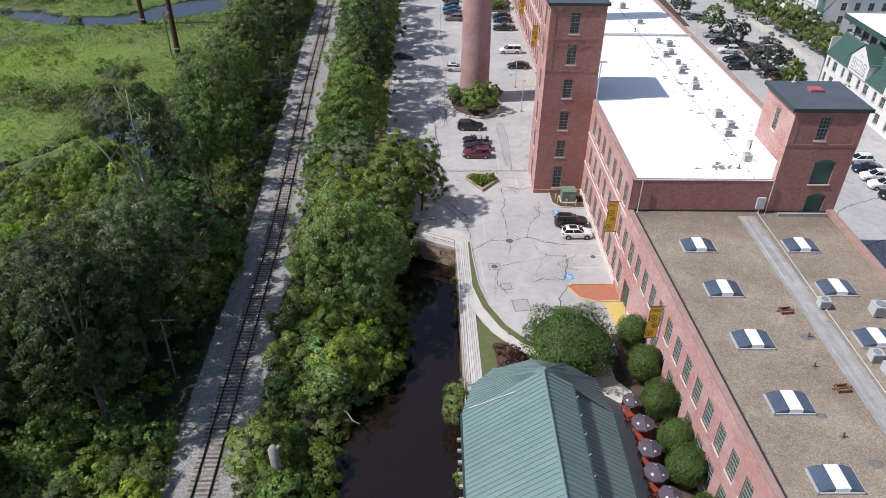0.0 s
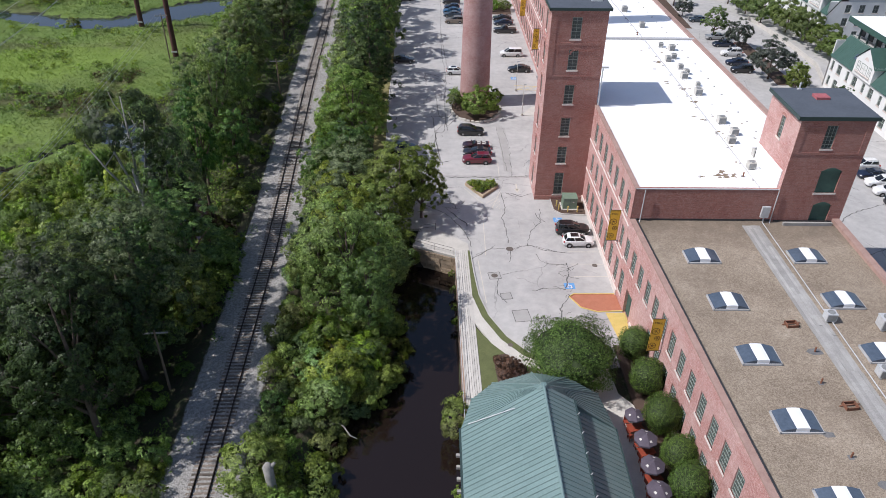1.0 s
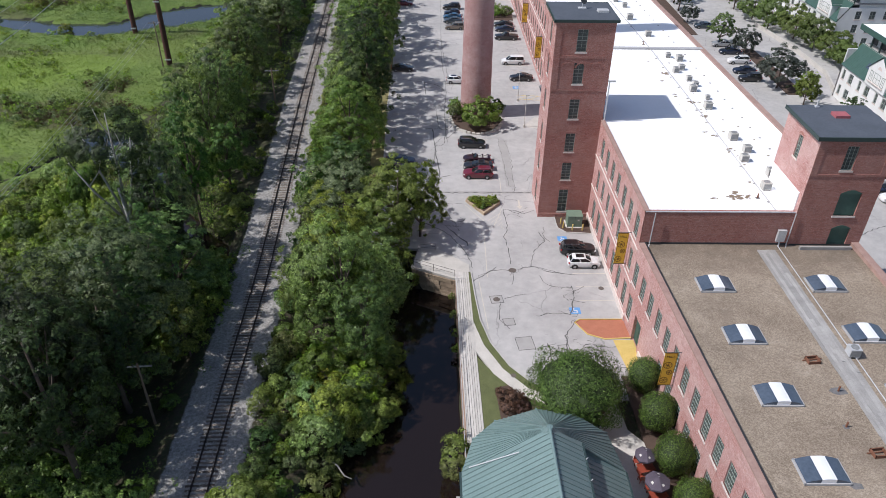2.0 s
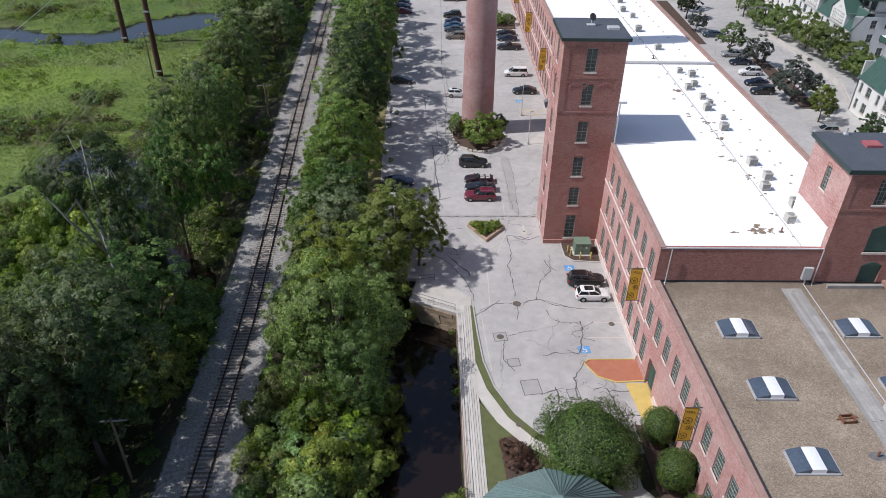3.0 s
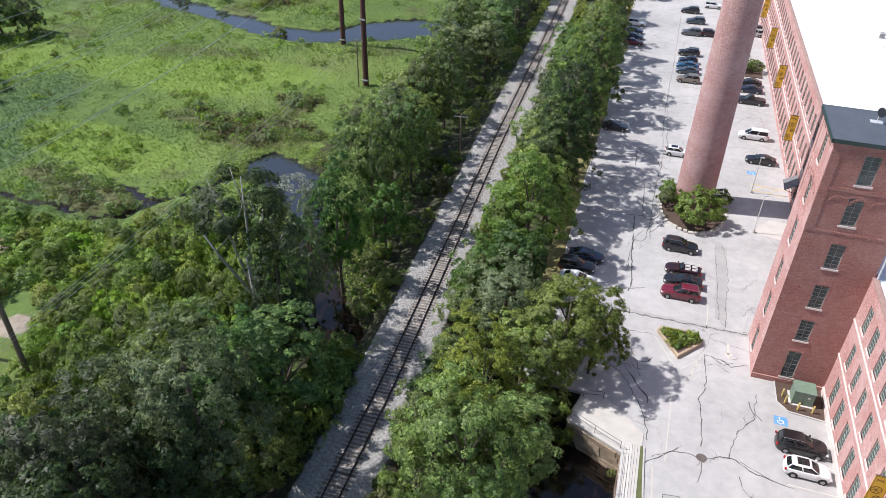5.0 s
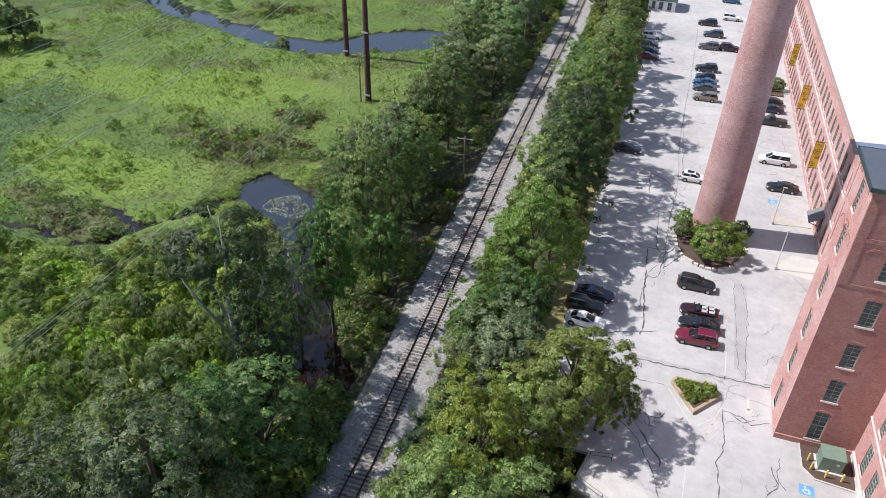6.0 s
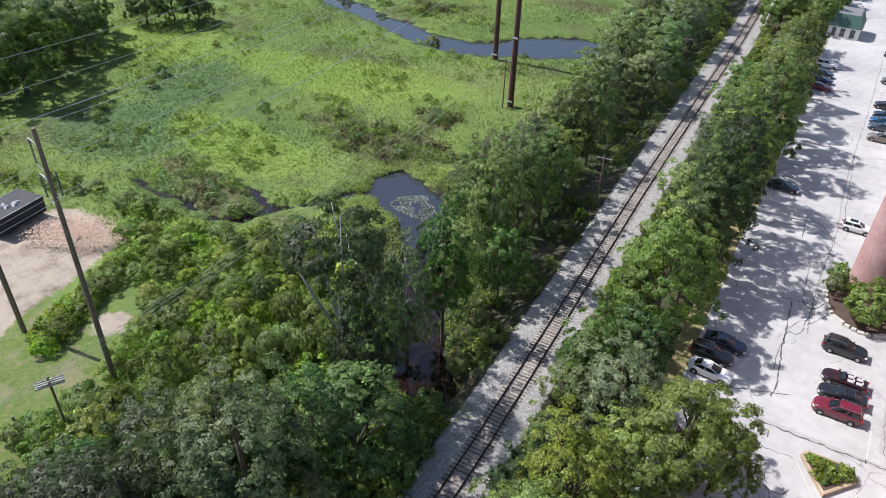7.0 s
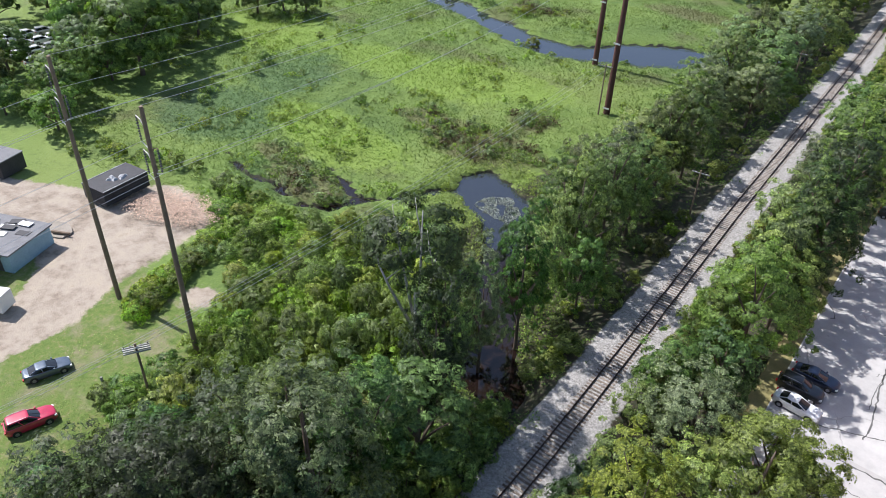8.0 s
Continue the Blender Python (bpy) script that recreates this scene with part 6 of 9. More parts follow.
def car_meshes(kind, pm):
    if (kind, pm.name) in CAR_MESHES:
        return CAR_MESHES[kind, pm.name]
    length, width, shell, cabin, roof = SHAPES[kind]
    hw = width / 2
    xs, zs = [p[0] for p in shell], [p[1] for p in shell]
    x0, x1 = xs[1] - 0.03, xs[-1] + 0.03
    body = Build()
    rings = []
    for s, inset, tuck in ((0.0, 0.93, 0.04), (0.25, 0.985, 0.0), (0.6, 1.0, 0.0), (0.85, 0.985, 0.03), (0.97, 0.955, 0.08), (1.0, 0.90, 0.13), (1.02, 0.70, 0.22), (1.03, 0.35, 0.4)):
        ring = oval(x0 + tuck, x1 - tuck, hw * inset)
        rings.append([(px, py, 0.24 + s * (float(np.interp(px, xs, zs)) - 0.24)) for px, py in ring])
    loft(body, rings)
    belt = max(zs) - 0.04
    glass = Build()
    if cabin:
        a, b, c, d = cabin
        wi, wt = hw * 0.90, hw * 0.74
        low, high = oval(a, d, wi, 24, 0.34), oval(b, c, wt, 24, 0.34)
        z1 = roof - 0.09
        loft(glass, [[(px, py, belt) for px, py in low], [((px + qx) / 2, (py + qy) / 2 * 1.03, (belt + z1) / 2) for (px, py), (qx, qy) in zip(low, high)], [(px, py, z1) for px, py in high]], False)
        loft(body, [[(px * 1.0, py * 1.02, z1) for px, py in high]] + [[((b + c) / 2 + (px - (b + c) / 2) * k, py * k, z) for px, py in high] for k, z in ((1.0, roof - 0.045), (0.93, roof - 0.012), (0.75, roof), (0.3, roof + 0.008))])
        for i in (2, 6, 10, 14, 18, 22):
            (px, py), (qx, qy) = low[i], high[i]
            body.tube([(px, py, belt), ((px + qx) / 2, (py + qy) / 2 * 1.03, (belt + z1) / 2), (qx, qy, z1)], [0.055, 0.05, 0.05], 5)
    else:
        glass.add([(0.62, -0.74, 0.9), (0.62, 0.74, 0.9), (0.1, 0.62, 1.28), (0.1, -0.62, 1.28), (0.59, -0.74, 0.9), (0.59, 0.74, 0.9), (0.07, 0.62, 1.28), (0.07, -0.62, 1.28)], [(0, 1, 2, 3), (7, 6, 5, 4), (3, 2, 6, 7)])
    CAR_MESHES[kind, pm.name] = (smooth(body.mesh("body", pm)), smooth(glass.mesh("glazing", CAR_GLASS)), belt)
    return CAR_MESHES[kind, pm.name]


def car(kind, colour, x, y, turn, label, z=0.0, group=""):
    """A parked car; turn is the way its nose points, in degrees from +x."""
    length, width, shell, cabin, roof = SHAPES[kind]
    c = thing("car", label, "car", pose(x, y, z, 0, 0, turn), group)
    pm = car_paint(colour, COLOURS[colour], 0.0 if colour in ("white", "black", "red", "cherry") else 0.35)
    hw = width / 2
    body, glass, belt = car_meshes(kind, pm)
    part("body", body, None, c)
    part("glazing", glass, None, c, "dark tinted glass")
    if not cabin:
        for yy in (-0.36, 0.36):
            for back in (0.0, -0.85):
                part("seat", Build().box(-0.75 + back, -0.15 + back, yy - 0.25, yy + 0.25, 0.7, 1.02, top=0.85).box(-0.85 + back, -0.68 + back, yy - 0.22, yy + 0.22, 0.9, 1.24, top=0.8), KERB, c, "pale seat")
    if kind == "suv":
        for yy in (-hw * 0.66, hw * 0.66):
            part("roof_rail", Build().tube([(-1.85, yy, roof - 0.02), (-1.7, yy, roof + 0.05), (-0.2, yy, roof + 0.05), (0.0, yy, roof - 0.02)], [0.022] * 4, 6), RIM, c)
    if kind == "hatch":
        part("sunroof", Build().box(-1.15, -0.05, -0.45, 0.45, roof - 0.02, roof + 0.016, top=0.94), CAR_GLASS, c, "dark glass roof")
    for sx in (-0.30 * length, 0.31 * length):
        for sy in (-1, 1):
            part("wheel_arch", ARCH_MESH, None, c, "dark wheel arch", pose(sx, sy * (hw - 0.10), 0.34))
            wh = part("wheel", WHEEL_MESH, None, c, "", pose(sx, sy * (hw - 0.09), 0.33))
            part("rim", RIM_MESH, None, wh)
    for sy in (-1, 1):
        zz = shell[-2][1] - 0.08
        part("headlight", Build().box(shell[-2][0] - 0.22, shell[-2][0] + 0.04, sy * hw * 0.72 - 0.17, sy * hw * 0.72 + 0.17, zz - 0.07, zz + 0.05, top=0.8), LAMP_CLEAR, c)
        part("taillight", Build().box(shell[1][0] - 0.03, shell[1][0] + 0.14, sy * hw * 0.78 - 0.14, sy * hw * 0.78 + 0.14, shell[1][1] - 0.14, shell[1][1] + 0.02, top=0.85), LAMP_RED, c)
        part("mirror", Build().box(0.6, 0.78, sy * (hw + 0.02) - 0.1, sy * (hw + 0.02) + 0.1, belt, belt + 0.14, top=0.8), pm, c)
    return c


ARCH_MESH = Build().tube([(0, -0.105, 0), (0, 0.105, 0)], [0.40, 0.40], 16).mesh("wheel_arch", RUBBER)
w = Build().tube([(0, -0.11, 0), (0, -0.08, 0), (0, 0.08, 0), (0, 0.11, 0)], [0.29, 0.33, 0.33, 0.29], 16)
WHEEL_MESH = w.mesh("wheel", RUBBER)
w = Build().tube([(0, -0.12, 0), (0, 0.12, 0)], [0.2, 0.2], 12)
RIM_MESH = w.mesh("rim", RIM)

LOT = "cars parked in the lot"
car("suv", "red", 5.5, 104.4, 180, "dark red estate SUV on bleached asphalt", group=LOT)
car("sedan", "black", 5.7, 107.0, 180, "black saloon car parked beside a red one", group=LOT)
car("convertible", "maroon", 5.6, 109.6, 180, "dark open-topped car with pale seats", group=LOT)
car("suv", "black", 5.0, 115.0, 0, "black SUV near the chimney bed", group=LOT)
car("sedan", "navy", -6.7, 108.6, 0, "dark blue saloon in tree shade", group=LOT)
car("suv", "black", -7.5, 105.8, 0, "black SUV in tree shade", group=LOT)
car("sedan", "white", -7.0, 103.1, -4, "white saloon with dark sunroof under trees", group=LOT)
car("sedan", "black", -7.9, 150.4, 0, "black saloon in shade at the lot's edge", group=LOT)
car("hatch", "white", 3.2, 143.8, 0, "small white car behind the chimney", group=LOT)
car("van", "white", 15.5, 155.0, 180, "white minivan beside the mill", group=LOT)
car("sedan", "black", 16.4, 145.6, 180, "black saloon beside the mill", group=LOT)
for x, y, k, col, nose in [(3.6, 178.6, "suv", "tan", 180), (3.3, 183.8, "sedan", "slate", 180), (3.2, 187.0, "sedan", "blue", 180), (3.2, 190.2, "hatch", "navy", 180), (3.2, 195.4, "suv", "black", 180), (15.5, 171.4, "pickup", "black", 180), (15.6, 177.5, "sedan", "navy", 180), (15.6, 181.2, "sedan", "black", 180),
                     (-9.3, 198.3, "sedan", "red", 0), (-9.7, 202.6, "sedan", "navy", 0), (-9.8, 206.6, "hatch", "navy", 0), (-10.0, 213.2, "suv", "white", 0), (3.2, 210.4, "suv", "grey", 180), (3.9, 220.2, "suv", "slate", 180), (2.3, 229.2, "suv", "black", 180), (8.0, 236, "suv", "white", 0), (7.7, 252.8, "suv", "blue", 0), (7.8, 211, "suv", "maroon", 0), (17.5, 215.2, "suv", "silver", 180), (17.3, 218.4, "suv", "navy", 180)]:
    what = {"suv": "SUV", "sedan": "saloon car", "hatch": "hatchback", "pickup": "pickup truck", "van": "minivan"}[k]
    car(k, col, x, y, nose, f"{col} {what} parked on pale asphalt", group=LOT)
car("suv", "black", 17.7, 83.6, 0, "black SUV parked nose to the mill wall", group=LOT)
car("hatch", "white", 18.0, 80.7, 0, "white boxy hatchback with dark roof glass", group=LOT)
EASTLOT = "cars parked behind the mill"
for x, y, k, col in [(65.1, 168, "sedan", "silver"), (65.2, 163, "sedan", "navy"), (65.0, 156.8, "suv", "white"), (64.2, 151, "sedan", "navy"), (63.7, 146.4, "suv", "black"), (65.2, 181.8, "sedan", "slate"), (68.0, 103.2, "suv", "white"), (68.1, 100.3, "sedan", "navy"), (68.0, 97.6, "suv", "white"), (67.9, 94.9, "suv", "white"), (68.0, 91.8, "suv", "black"), (67.8, 128, "suv", "silver"), (67.8, 124.6, "suv", "white"), (68.0, 120.5, "sedan", "black"), (66, 112, "sedan", "silver")]:
    car(k, col, x, y, 180, f"{col} {'SUV' if k == 'suv' else 'saloon car'} parked behind the mill", group=EASTLOT)
car("sedan", "steel", -69.6, 56.7, 74, "blue-grey saloon on the grass", -1.52)
car("suv", "cherry", -63.9, 52.3, 76, "bright red SUV on the grass", -1.52)
rngc = random.Random(3)
for i in range(4):
    for j in range(4):
        car("suv", rngc.choice(["white", "silver", "white"]), -176 + 5.6 * i + rngc.uniform(-0.4, 0.4), 98 + 3.4 * j, 90 + rngc.uniform(-4, 4), "pale vehicle stored in a far yard", -2.1, "vehicles in the far yard")

# ---- small things on the lot and patio ----
isl = thing("planter_island", "five-sided kerbed planter with low green groundcover", "planter")
poly = [(3.3, 96.7), (3.7, 97.5), (7.7, 97.6), (8.35, 96.0), (5.8, 92.8)]
cxy = (sum(p[0] for p in poly) / 5, sum(p[1] for p in poly) / 5)
inner = [(cxy[0] + 0.86 * (x - cxy[0]), cxy[1] + 0.86 * (y - cxy[1])) for x, y in poly]
for k in range(5):
    a, b_, c, d_ = poly[k], poly[(k + 1) % 5], inner[(k + 1) % 5], inner[k]
    part("kerb_stone", Build().slab([a, b_, c, d_], -0.1, 0.42), STONE, isl)
part("soil", Build().slab(inner, -0.1, 0.36), MULCH, isl)
tb = thing("transformer_box", "green electrical transformer cabinet on a pad", "transformer", pose(18.3, 90.6, 0))
part("cabinet", Build().box(-1.0, 1.0, -0.85, 0.85, 0.12, 1.75), GREEN_BOX, tb)
part("lid", Build().box(-1.06, 1.06, -0.9, 0.9, 1.75, 1.85), GREEN_BOX, tb)
part("pad", Build().box(-1.2, 1.2, -1.05, 1.05, 0, 0.12), CONCRETE, tb)
part("door_seam", Build().box(-0.01, 0.01, -0.865, -0.855, 0.2, 1.7), DARK_METAL, tb)
part("label_plate", Build().box(0.35, 0.6, -0.87, -0.856, 1.1, 1.3), WHITE_PAINT, tb)
for x, y in [(16.5, 90.6), (16.7, 89.6), (17.9, 89.0), (19.3, 89.0)]:
    bo = thing("bollard", "yellow steel bollard by the transformer", "bollard", pose(x, y, 0), "transformer bollards")
    part("post", Build().tube([(0, 0, 0), (0, 0, 1.0), (0, 0, 1.07)], [0.09, 0.09, 0.04], 10), YELLOW_PAINT, bo)
tagged(part("planting_bed", Build().slab([(15.9, 92.6), (16.0, 89.6), (17.0, 88.5), (20.4, 88.2), (20.7, 92.6)], -0.2, 0.05), MULCH), "mulched bed round the transformer", "planting bed", kind="structure")
part_k = Build().slab([(15.8, 92.6), (15.9, 89.5), (16.95, 88.35), (20.6, 88.05), (20.6, 88.2), (17.0, 88.5), (16.0, 89.6), (15.9, 92.6)], -0.2, 0.12)
tagged(part("kerb", part_k, KERB), "low kerb round the bed", "kerb", kind="structure")

bed = thing("chimney_bed", "mulched bed ringed with rough stones at the chimney", "planting bed", kind="structure")
ring = [(6.3 + 4.6 * math.cos(a), 126.0 + 6.3 * math.sin(a)) for a in [2 * math.pi * k / 36 for k in range(36)]]
part("soil", Build().slab(ring, -0.2, 0.12), MULCH, bed)
rngs = random.Random(5)
for k, (x, y) in enumerate(ring):
    s = rngs.uniform(0.28, 0.48)
    part("stone", Build().box(-s, s, -0.25, 0.25, 0, rngs.uniform(0.25, 0.4), top=0.8), CONCRETE, bed, "", pose(x, y, 0, 0, 0, 90 + k * 10 + rngs.uniform(-12, 12)))


def lamp_post(x, y, h=6.5):
    l = thing("lamp_post", "slim white post in the parking lot", "post", pose(x, y, 0))
    part("post", Build().tube([(0, 0, 0), (0, 0, h)], [0.07, 0.045], 8), WHITE_PAINT, l)
    part("base", Build().tube([(0, 0, 0), (0, 0, 0.5)], [0.2, 0.2], 10), CONCRETE, l)
    part("head", Build().box(-0.1, 0.5, -0.1, 0.1, h - 0.05, h + 0.06), METAL, l)


lamp_post(14.7, 122.9, 6.0)
lamp_post(14.7, 134.7, 6.0)
tagged(part("paving", Build().slab([(14.4, 123.0), (20.2, 121.6), (20.3, 127.0), (17.0, 127.2)], -0.2, 0.012), CONCRETE), "beige concrete apron by the mill", "paving", kind="structure")
tagged(part("road_marking", Build().slab([(14.6, 135.6), (19.9, 135.0), (19.9, 135.15), (14.6, 135.75)], 0, 0.008).slab([(14.6, 137.6), (19.9, 137.0), (19.9, 137.15), (14.6, 137.75)], 0, 0.008).slab([(15.0, 135.7), (17.0, 137.4), (17.15, 137.4), (15.15, 135.7)], 0, 0.008).slab([(17.0, 135.5), (19.0, 137.2), (19.15, 137.2), (17.15, 135.5)], 0, 0.008), YELLOW_PAINT), "worn yellow hatching on the lot", "road marking", kind="structure")
aw = thing("entrance_awning", "dark slanting awning over a mill door", "awning", pose(20.2, 133.0, 0))
part("canopy", Build().add([(0, -1.6, 4.2), (0, 1.6, 4.2), (-1.7, 1.6, 3.1), (-1.7, -1.6, 3.1), (0, -1.6, 4.1), (0, 1.6, 4.1), (-1.7, 1.6, 3.0), (-1.7, -1.6, 3.0)], [(0, 1, 2, 3), (7, 6, 5, 4), (2, 6, 7, 3), (0, 3, 7, 4), (1, 5, 6, 2)]), GREY_SHINGLE, aw)
for yy in (-1.5, 1.5):
    part("bracket", Build().tube([(0, yy, 2.6), (-1.6, yy, 3.0)], [0.04, 0.04], 6), DARK_METAL, aw)
tagged(part("shrub_bed", Build().slab([(11.5, 186), (18.4, 186), (18.6, 194), (13.5, 195), (11.0, 190)], -0.2, 0.15), MULCH), "planting island between parking rows", "planting bed", kind="structure")


def umbrella_table(x, y, turn, s):
    u = thing("parasol", "dark purple-grey canvas parasol on the patio", "parasol", pose(x, y, 0.07, 0, 0, turn), "patio parasols")
    r = 1.12 * s
    n = 8
    rim = [(r * math.cos(2 * math.pi * k / n), r * math.sin(2 * math.pi * k / n), 2.15 - (0.1 if k % 2 else 0.0)) for k in range(n)]
    part("pole", Build().tube([(0, 0, 0), (0, 0, 2.75)], [0.03, 0.03], 6), METAL, u)
    for k in range(n):
        a, b_ = rim[k], rim[(k + 1) % n]
        part("panel", Build().add([(0, 0, 2.7), a, b_, (0, 0, 2.68), (a[0], a[1], a[2] - 0.03), (b_[0], b_[1], b_[2] - 0.03), (a[0], a[1], a[2] - 0.2), (b_[0], b_[1], b_[2] - 0.2)], [(0, 1, 2), (5, 4, 3), (1, 6, 7, 2)]), UMBRELLA, u)
    for k in (1, 4, 6):
        a, b_ = Vector(rim[k]), Vector(rim[(k + 1) % n])
        top_ = Vector((0, 0, 2.7))
        q = [top_.lerp(a.lerp(b_, s), d) + Vector((0, 0, 0.012)) for s, d in ((0.28, 0.72), (0.72, 0.72), (0.7, 0.55), (0.3, 0.55))]
        part("print", Build().add(q + [v - Vector((0, 0, 0.004)) for v in q], [(0, 1, 2, 3), (7, 6, 5, 4)]), WHITE_PAINT, u, "faded pale printed bar")
    tb_ = thing("patio_table", "red timber patio table with benches", "table", pose(x + 0.25, y - 0.3, 0.07, 0, 0, turn + 12), "patio tables")
    part("tabletop", Build().box(-0.75, 0.75, -0.5, 0.5, 0.7, 0.76), RED_WOOD, tb_)
    for sx in (-0.6, 0.6):
        part("leg", Build().box(sx - 0.05, sx + 0.05, -0.4, 0.4, 0, 0.7), RED_WOOD, tb_)
    for k in range(4):
        cxx, cyy = [(-0.6, -0.95), (0.6, -0.95), (-0.6, 0.95), (0.6, 0.95)][k]
        ch = thing("patio_chair", "red timber patio chair beside a table", "chair", pose(x + 0.25 + cxx, y - 0.3 + cyy, 0.07, 0, 0, turn + rngs.uniform(-15, 15)), "patio chairs")
        part("seat", Build().box(-0.25, 0.25, -0.25, 0.25, 0.42, 0.47), RED_WOOD, ch)
        part("backrest", Build().box(-0.25, 0.25, 0.2 if cyy > 0 else -0.25, 0.25 if cyy > 0 else -0.2, 0.47, 0.92), RED_WOOD, ch)
        for lx in (-0.21, 0.21):
            for ly in (-0.21, 0.21):
                part("leg", Build().box(lx - 0.025, lx + 0.025, ly - 0.025, ly + 0.025, 0, 0.42), RED_WOOD, ch)


def parasol_cover(x, y):
    u = thing("parasol", "pale canvas parasol by the mill wall", "parasol", pose(x, y, 0.07), "patio parasols")
    part("pole", Build().tube([(0, 0, 0), (0, 0, 2.75)], [0.03, 0.03], 6), METAL, u)
    for k in range(8):
        a, b_ = 2 * math.pi * k / 8, 2 * math.pi * (k + 1) / 8
        part("panel", Build().add([(0, 0, 2.72), (1.35 * math.cos(a), 1.35 * math.sin(a), 2.2), (1.35 * math.cos(b_), 1.35 * math.sin(b_), 2.2), (1.35 * math.cos(a), 1.35 * math.sin(a), 2.05), (1.35 * math.cos(b_), 1.35 * math.sin(b_), 2.05), (0, 0, 2.68)], [(0, 1, 2), (1, 3, 4, 2), (5, 4, 3)]), AWNING_PALE, u)


parasol_cover(18.6, 34.6)
for x, y, s in [(17.8, 48.2, 0.85), (18.2, 45.3, 1.0), (18.1, 42.3, 1.0), (18.0, 39.6, 1.0), (18.6, 37.2, 0.95)]:
    umbrella_table(x, y, rngs.uniform(0, 40), s)

# ---- poles and wires ----
def line_pole(x, y, z0, z1, lean_label):
    p = thing("utility_pole", lean_label, "utility pole", pose(x, y, z0))
    h = z1 - z0
    part("pole", Build().tube([(0, 0, -0.5), (0, 0, h * 0.5), (0, 0, h)], [0.30, 0.25, 0.19], 12), POLE_WOOD, p)
    for side, zz in ((-1, h - 2.2), (-1, h - 5.6), (1, h - 4.6)):
        part("arm", Build().tube([(0, 0, zz), (side * 0.7, 0, zz + 0.75), (side * 1.35, 0, zz + 0.95)], [0.07, 0.06, 0.05], 6), WHITE_PAINT if side < 0 else POLE_WOOD, p, "curved davit arm")
        ins = part("insulator", Build().tube([(side * 1.3, 0, zz + 0.9), (side * 1.25, 0, zz - 1.6)], [0.03, 0.03], 5), DARK_METAL, p, "string of dark disc insulators")
        for k in range(9):
            zc = zz + 0.75 - 0.26 * k
            part("disc", Build().tube([(side * 1.29, 0, zc - 0.05), (side * 1.29, 0, zc + 0.05)], [0.13, 0.09], 8), DARK_METAL, ins)
        part("strut", Build().tube([(0, 0, zz - 2.1), (side * 1.3, 0, zz - 1.6)], [0.06, 0.05], 6), WHITE_PAINT, p, "white post insulator")
    return [(x + s * 1.3, y, z0 + zz - 1.6) for s, zz in ((-1, h - 2.2), (-1, h - 5.6), (1, h - 4.6))]


tips_a = line_pole(-60.5, 68.8, -2.0, 27.8, "tall wooden transmission pole with insulator strings")
tips_b = line_pole(-75.6, 68.3, -1.5, 28.6, "tall wooden transmission pole with insulator strings")


def steel_pole(x, y, h, r):
    p = thing("utility_pole", "tall rust-brown steel transmission pole in the marsh", "utility pole", pose(x, y, -2.3))
    part("pole", Build().tube([(0, 0, -0.5), (0, 0, h)], [r, r * 0.62], 14), POLE_RUST, p)
    for z in (1.2, h * 0.4):
        part("plate", Build().box(-r * 1.02, r * 1.02, -r * 1.04, -r * 0.9, z, z + 0.3), METAL, p, "pale number plate")
    for side in (-1, 1):
        part("arm", Build().tube([(0, 0, h - 3), (side * 2.2, 0, h - 2.4)], [0.12, 0.08], 8), POLE_RUST, p)


steel_pole(-59.4, 158.8, 34, 0.62)
steel_pole(-74.2, 180.2, 34, 0.62)


def sag(a, b, drop, n=14):
    a, b = Vector(a), Vector(b)
    return [a.lerp(b, k / n) - Vector((0, 0, drop * 4 * (k / n) * (1 - k / n))) for k in range(n + 1)]


def wire(a, b, drop, r=0.02):
    w_ = thing("power_line", "thin grey overhead power line", "wire", group="overhead lines")
    part("cable", Build().tube(sag(a, b, drop), [r] * 15, 4), METAL, w_)


for tips, (ex, ey) in ((tips_a, (-59.4, 158.8)), (tips_b, (-74.2, 180.2))):
    for k, t_ in enumerate(tips):
        wire(t_, (ex + (-2.2 if k < 2 else 2.2), ey, 29.3 - 3.5 * (k == 1)), 2.2)
        wire(t_, (t_[0] + 1.0, -40, t_[2]), 2.5)
    x, y, z = tips[0]
    wire((x + 1.3, y, z + 3.9), (ex, ey, 31.5), 1.6, 0.02)


def cross_pole(x, y, z0, h, turn, label="old wooden line pole with crossarm", arms=1, lean=0.0):
    p = thing("line_pole", label, "utility pole", pose(x, y, z0, lean, 0, turn))
    part("pole", Build().tube([(0, 0, -0.6), (0, 0, h)], [0.15, 0.11], 8), POLE_WOOD, p)
    for k in range(arms):
        for dy in ((-0.15, 0.15) if arms > 1 else (0.13,)):
            part("crossarm", Build().box(-1.25, 1.25, dy - 0.06, dy + 0.06, h - 0.55 - 0.5 * k, h - 0.42 - 0.5 * k), BARK_PALE, p)
    for sx in (-1.1, -0.5, 0.5, 1.1):
        part("insulator", Build().tube([(sx, 0.13, h - 0.42), (sx, 0.13, h - 0.2)], [0.05, 0.04], 6), DARK_METAL, p)


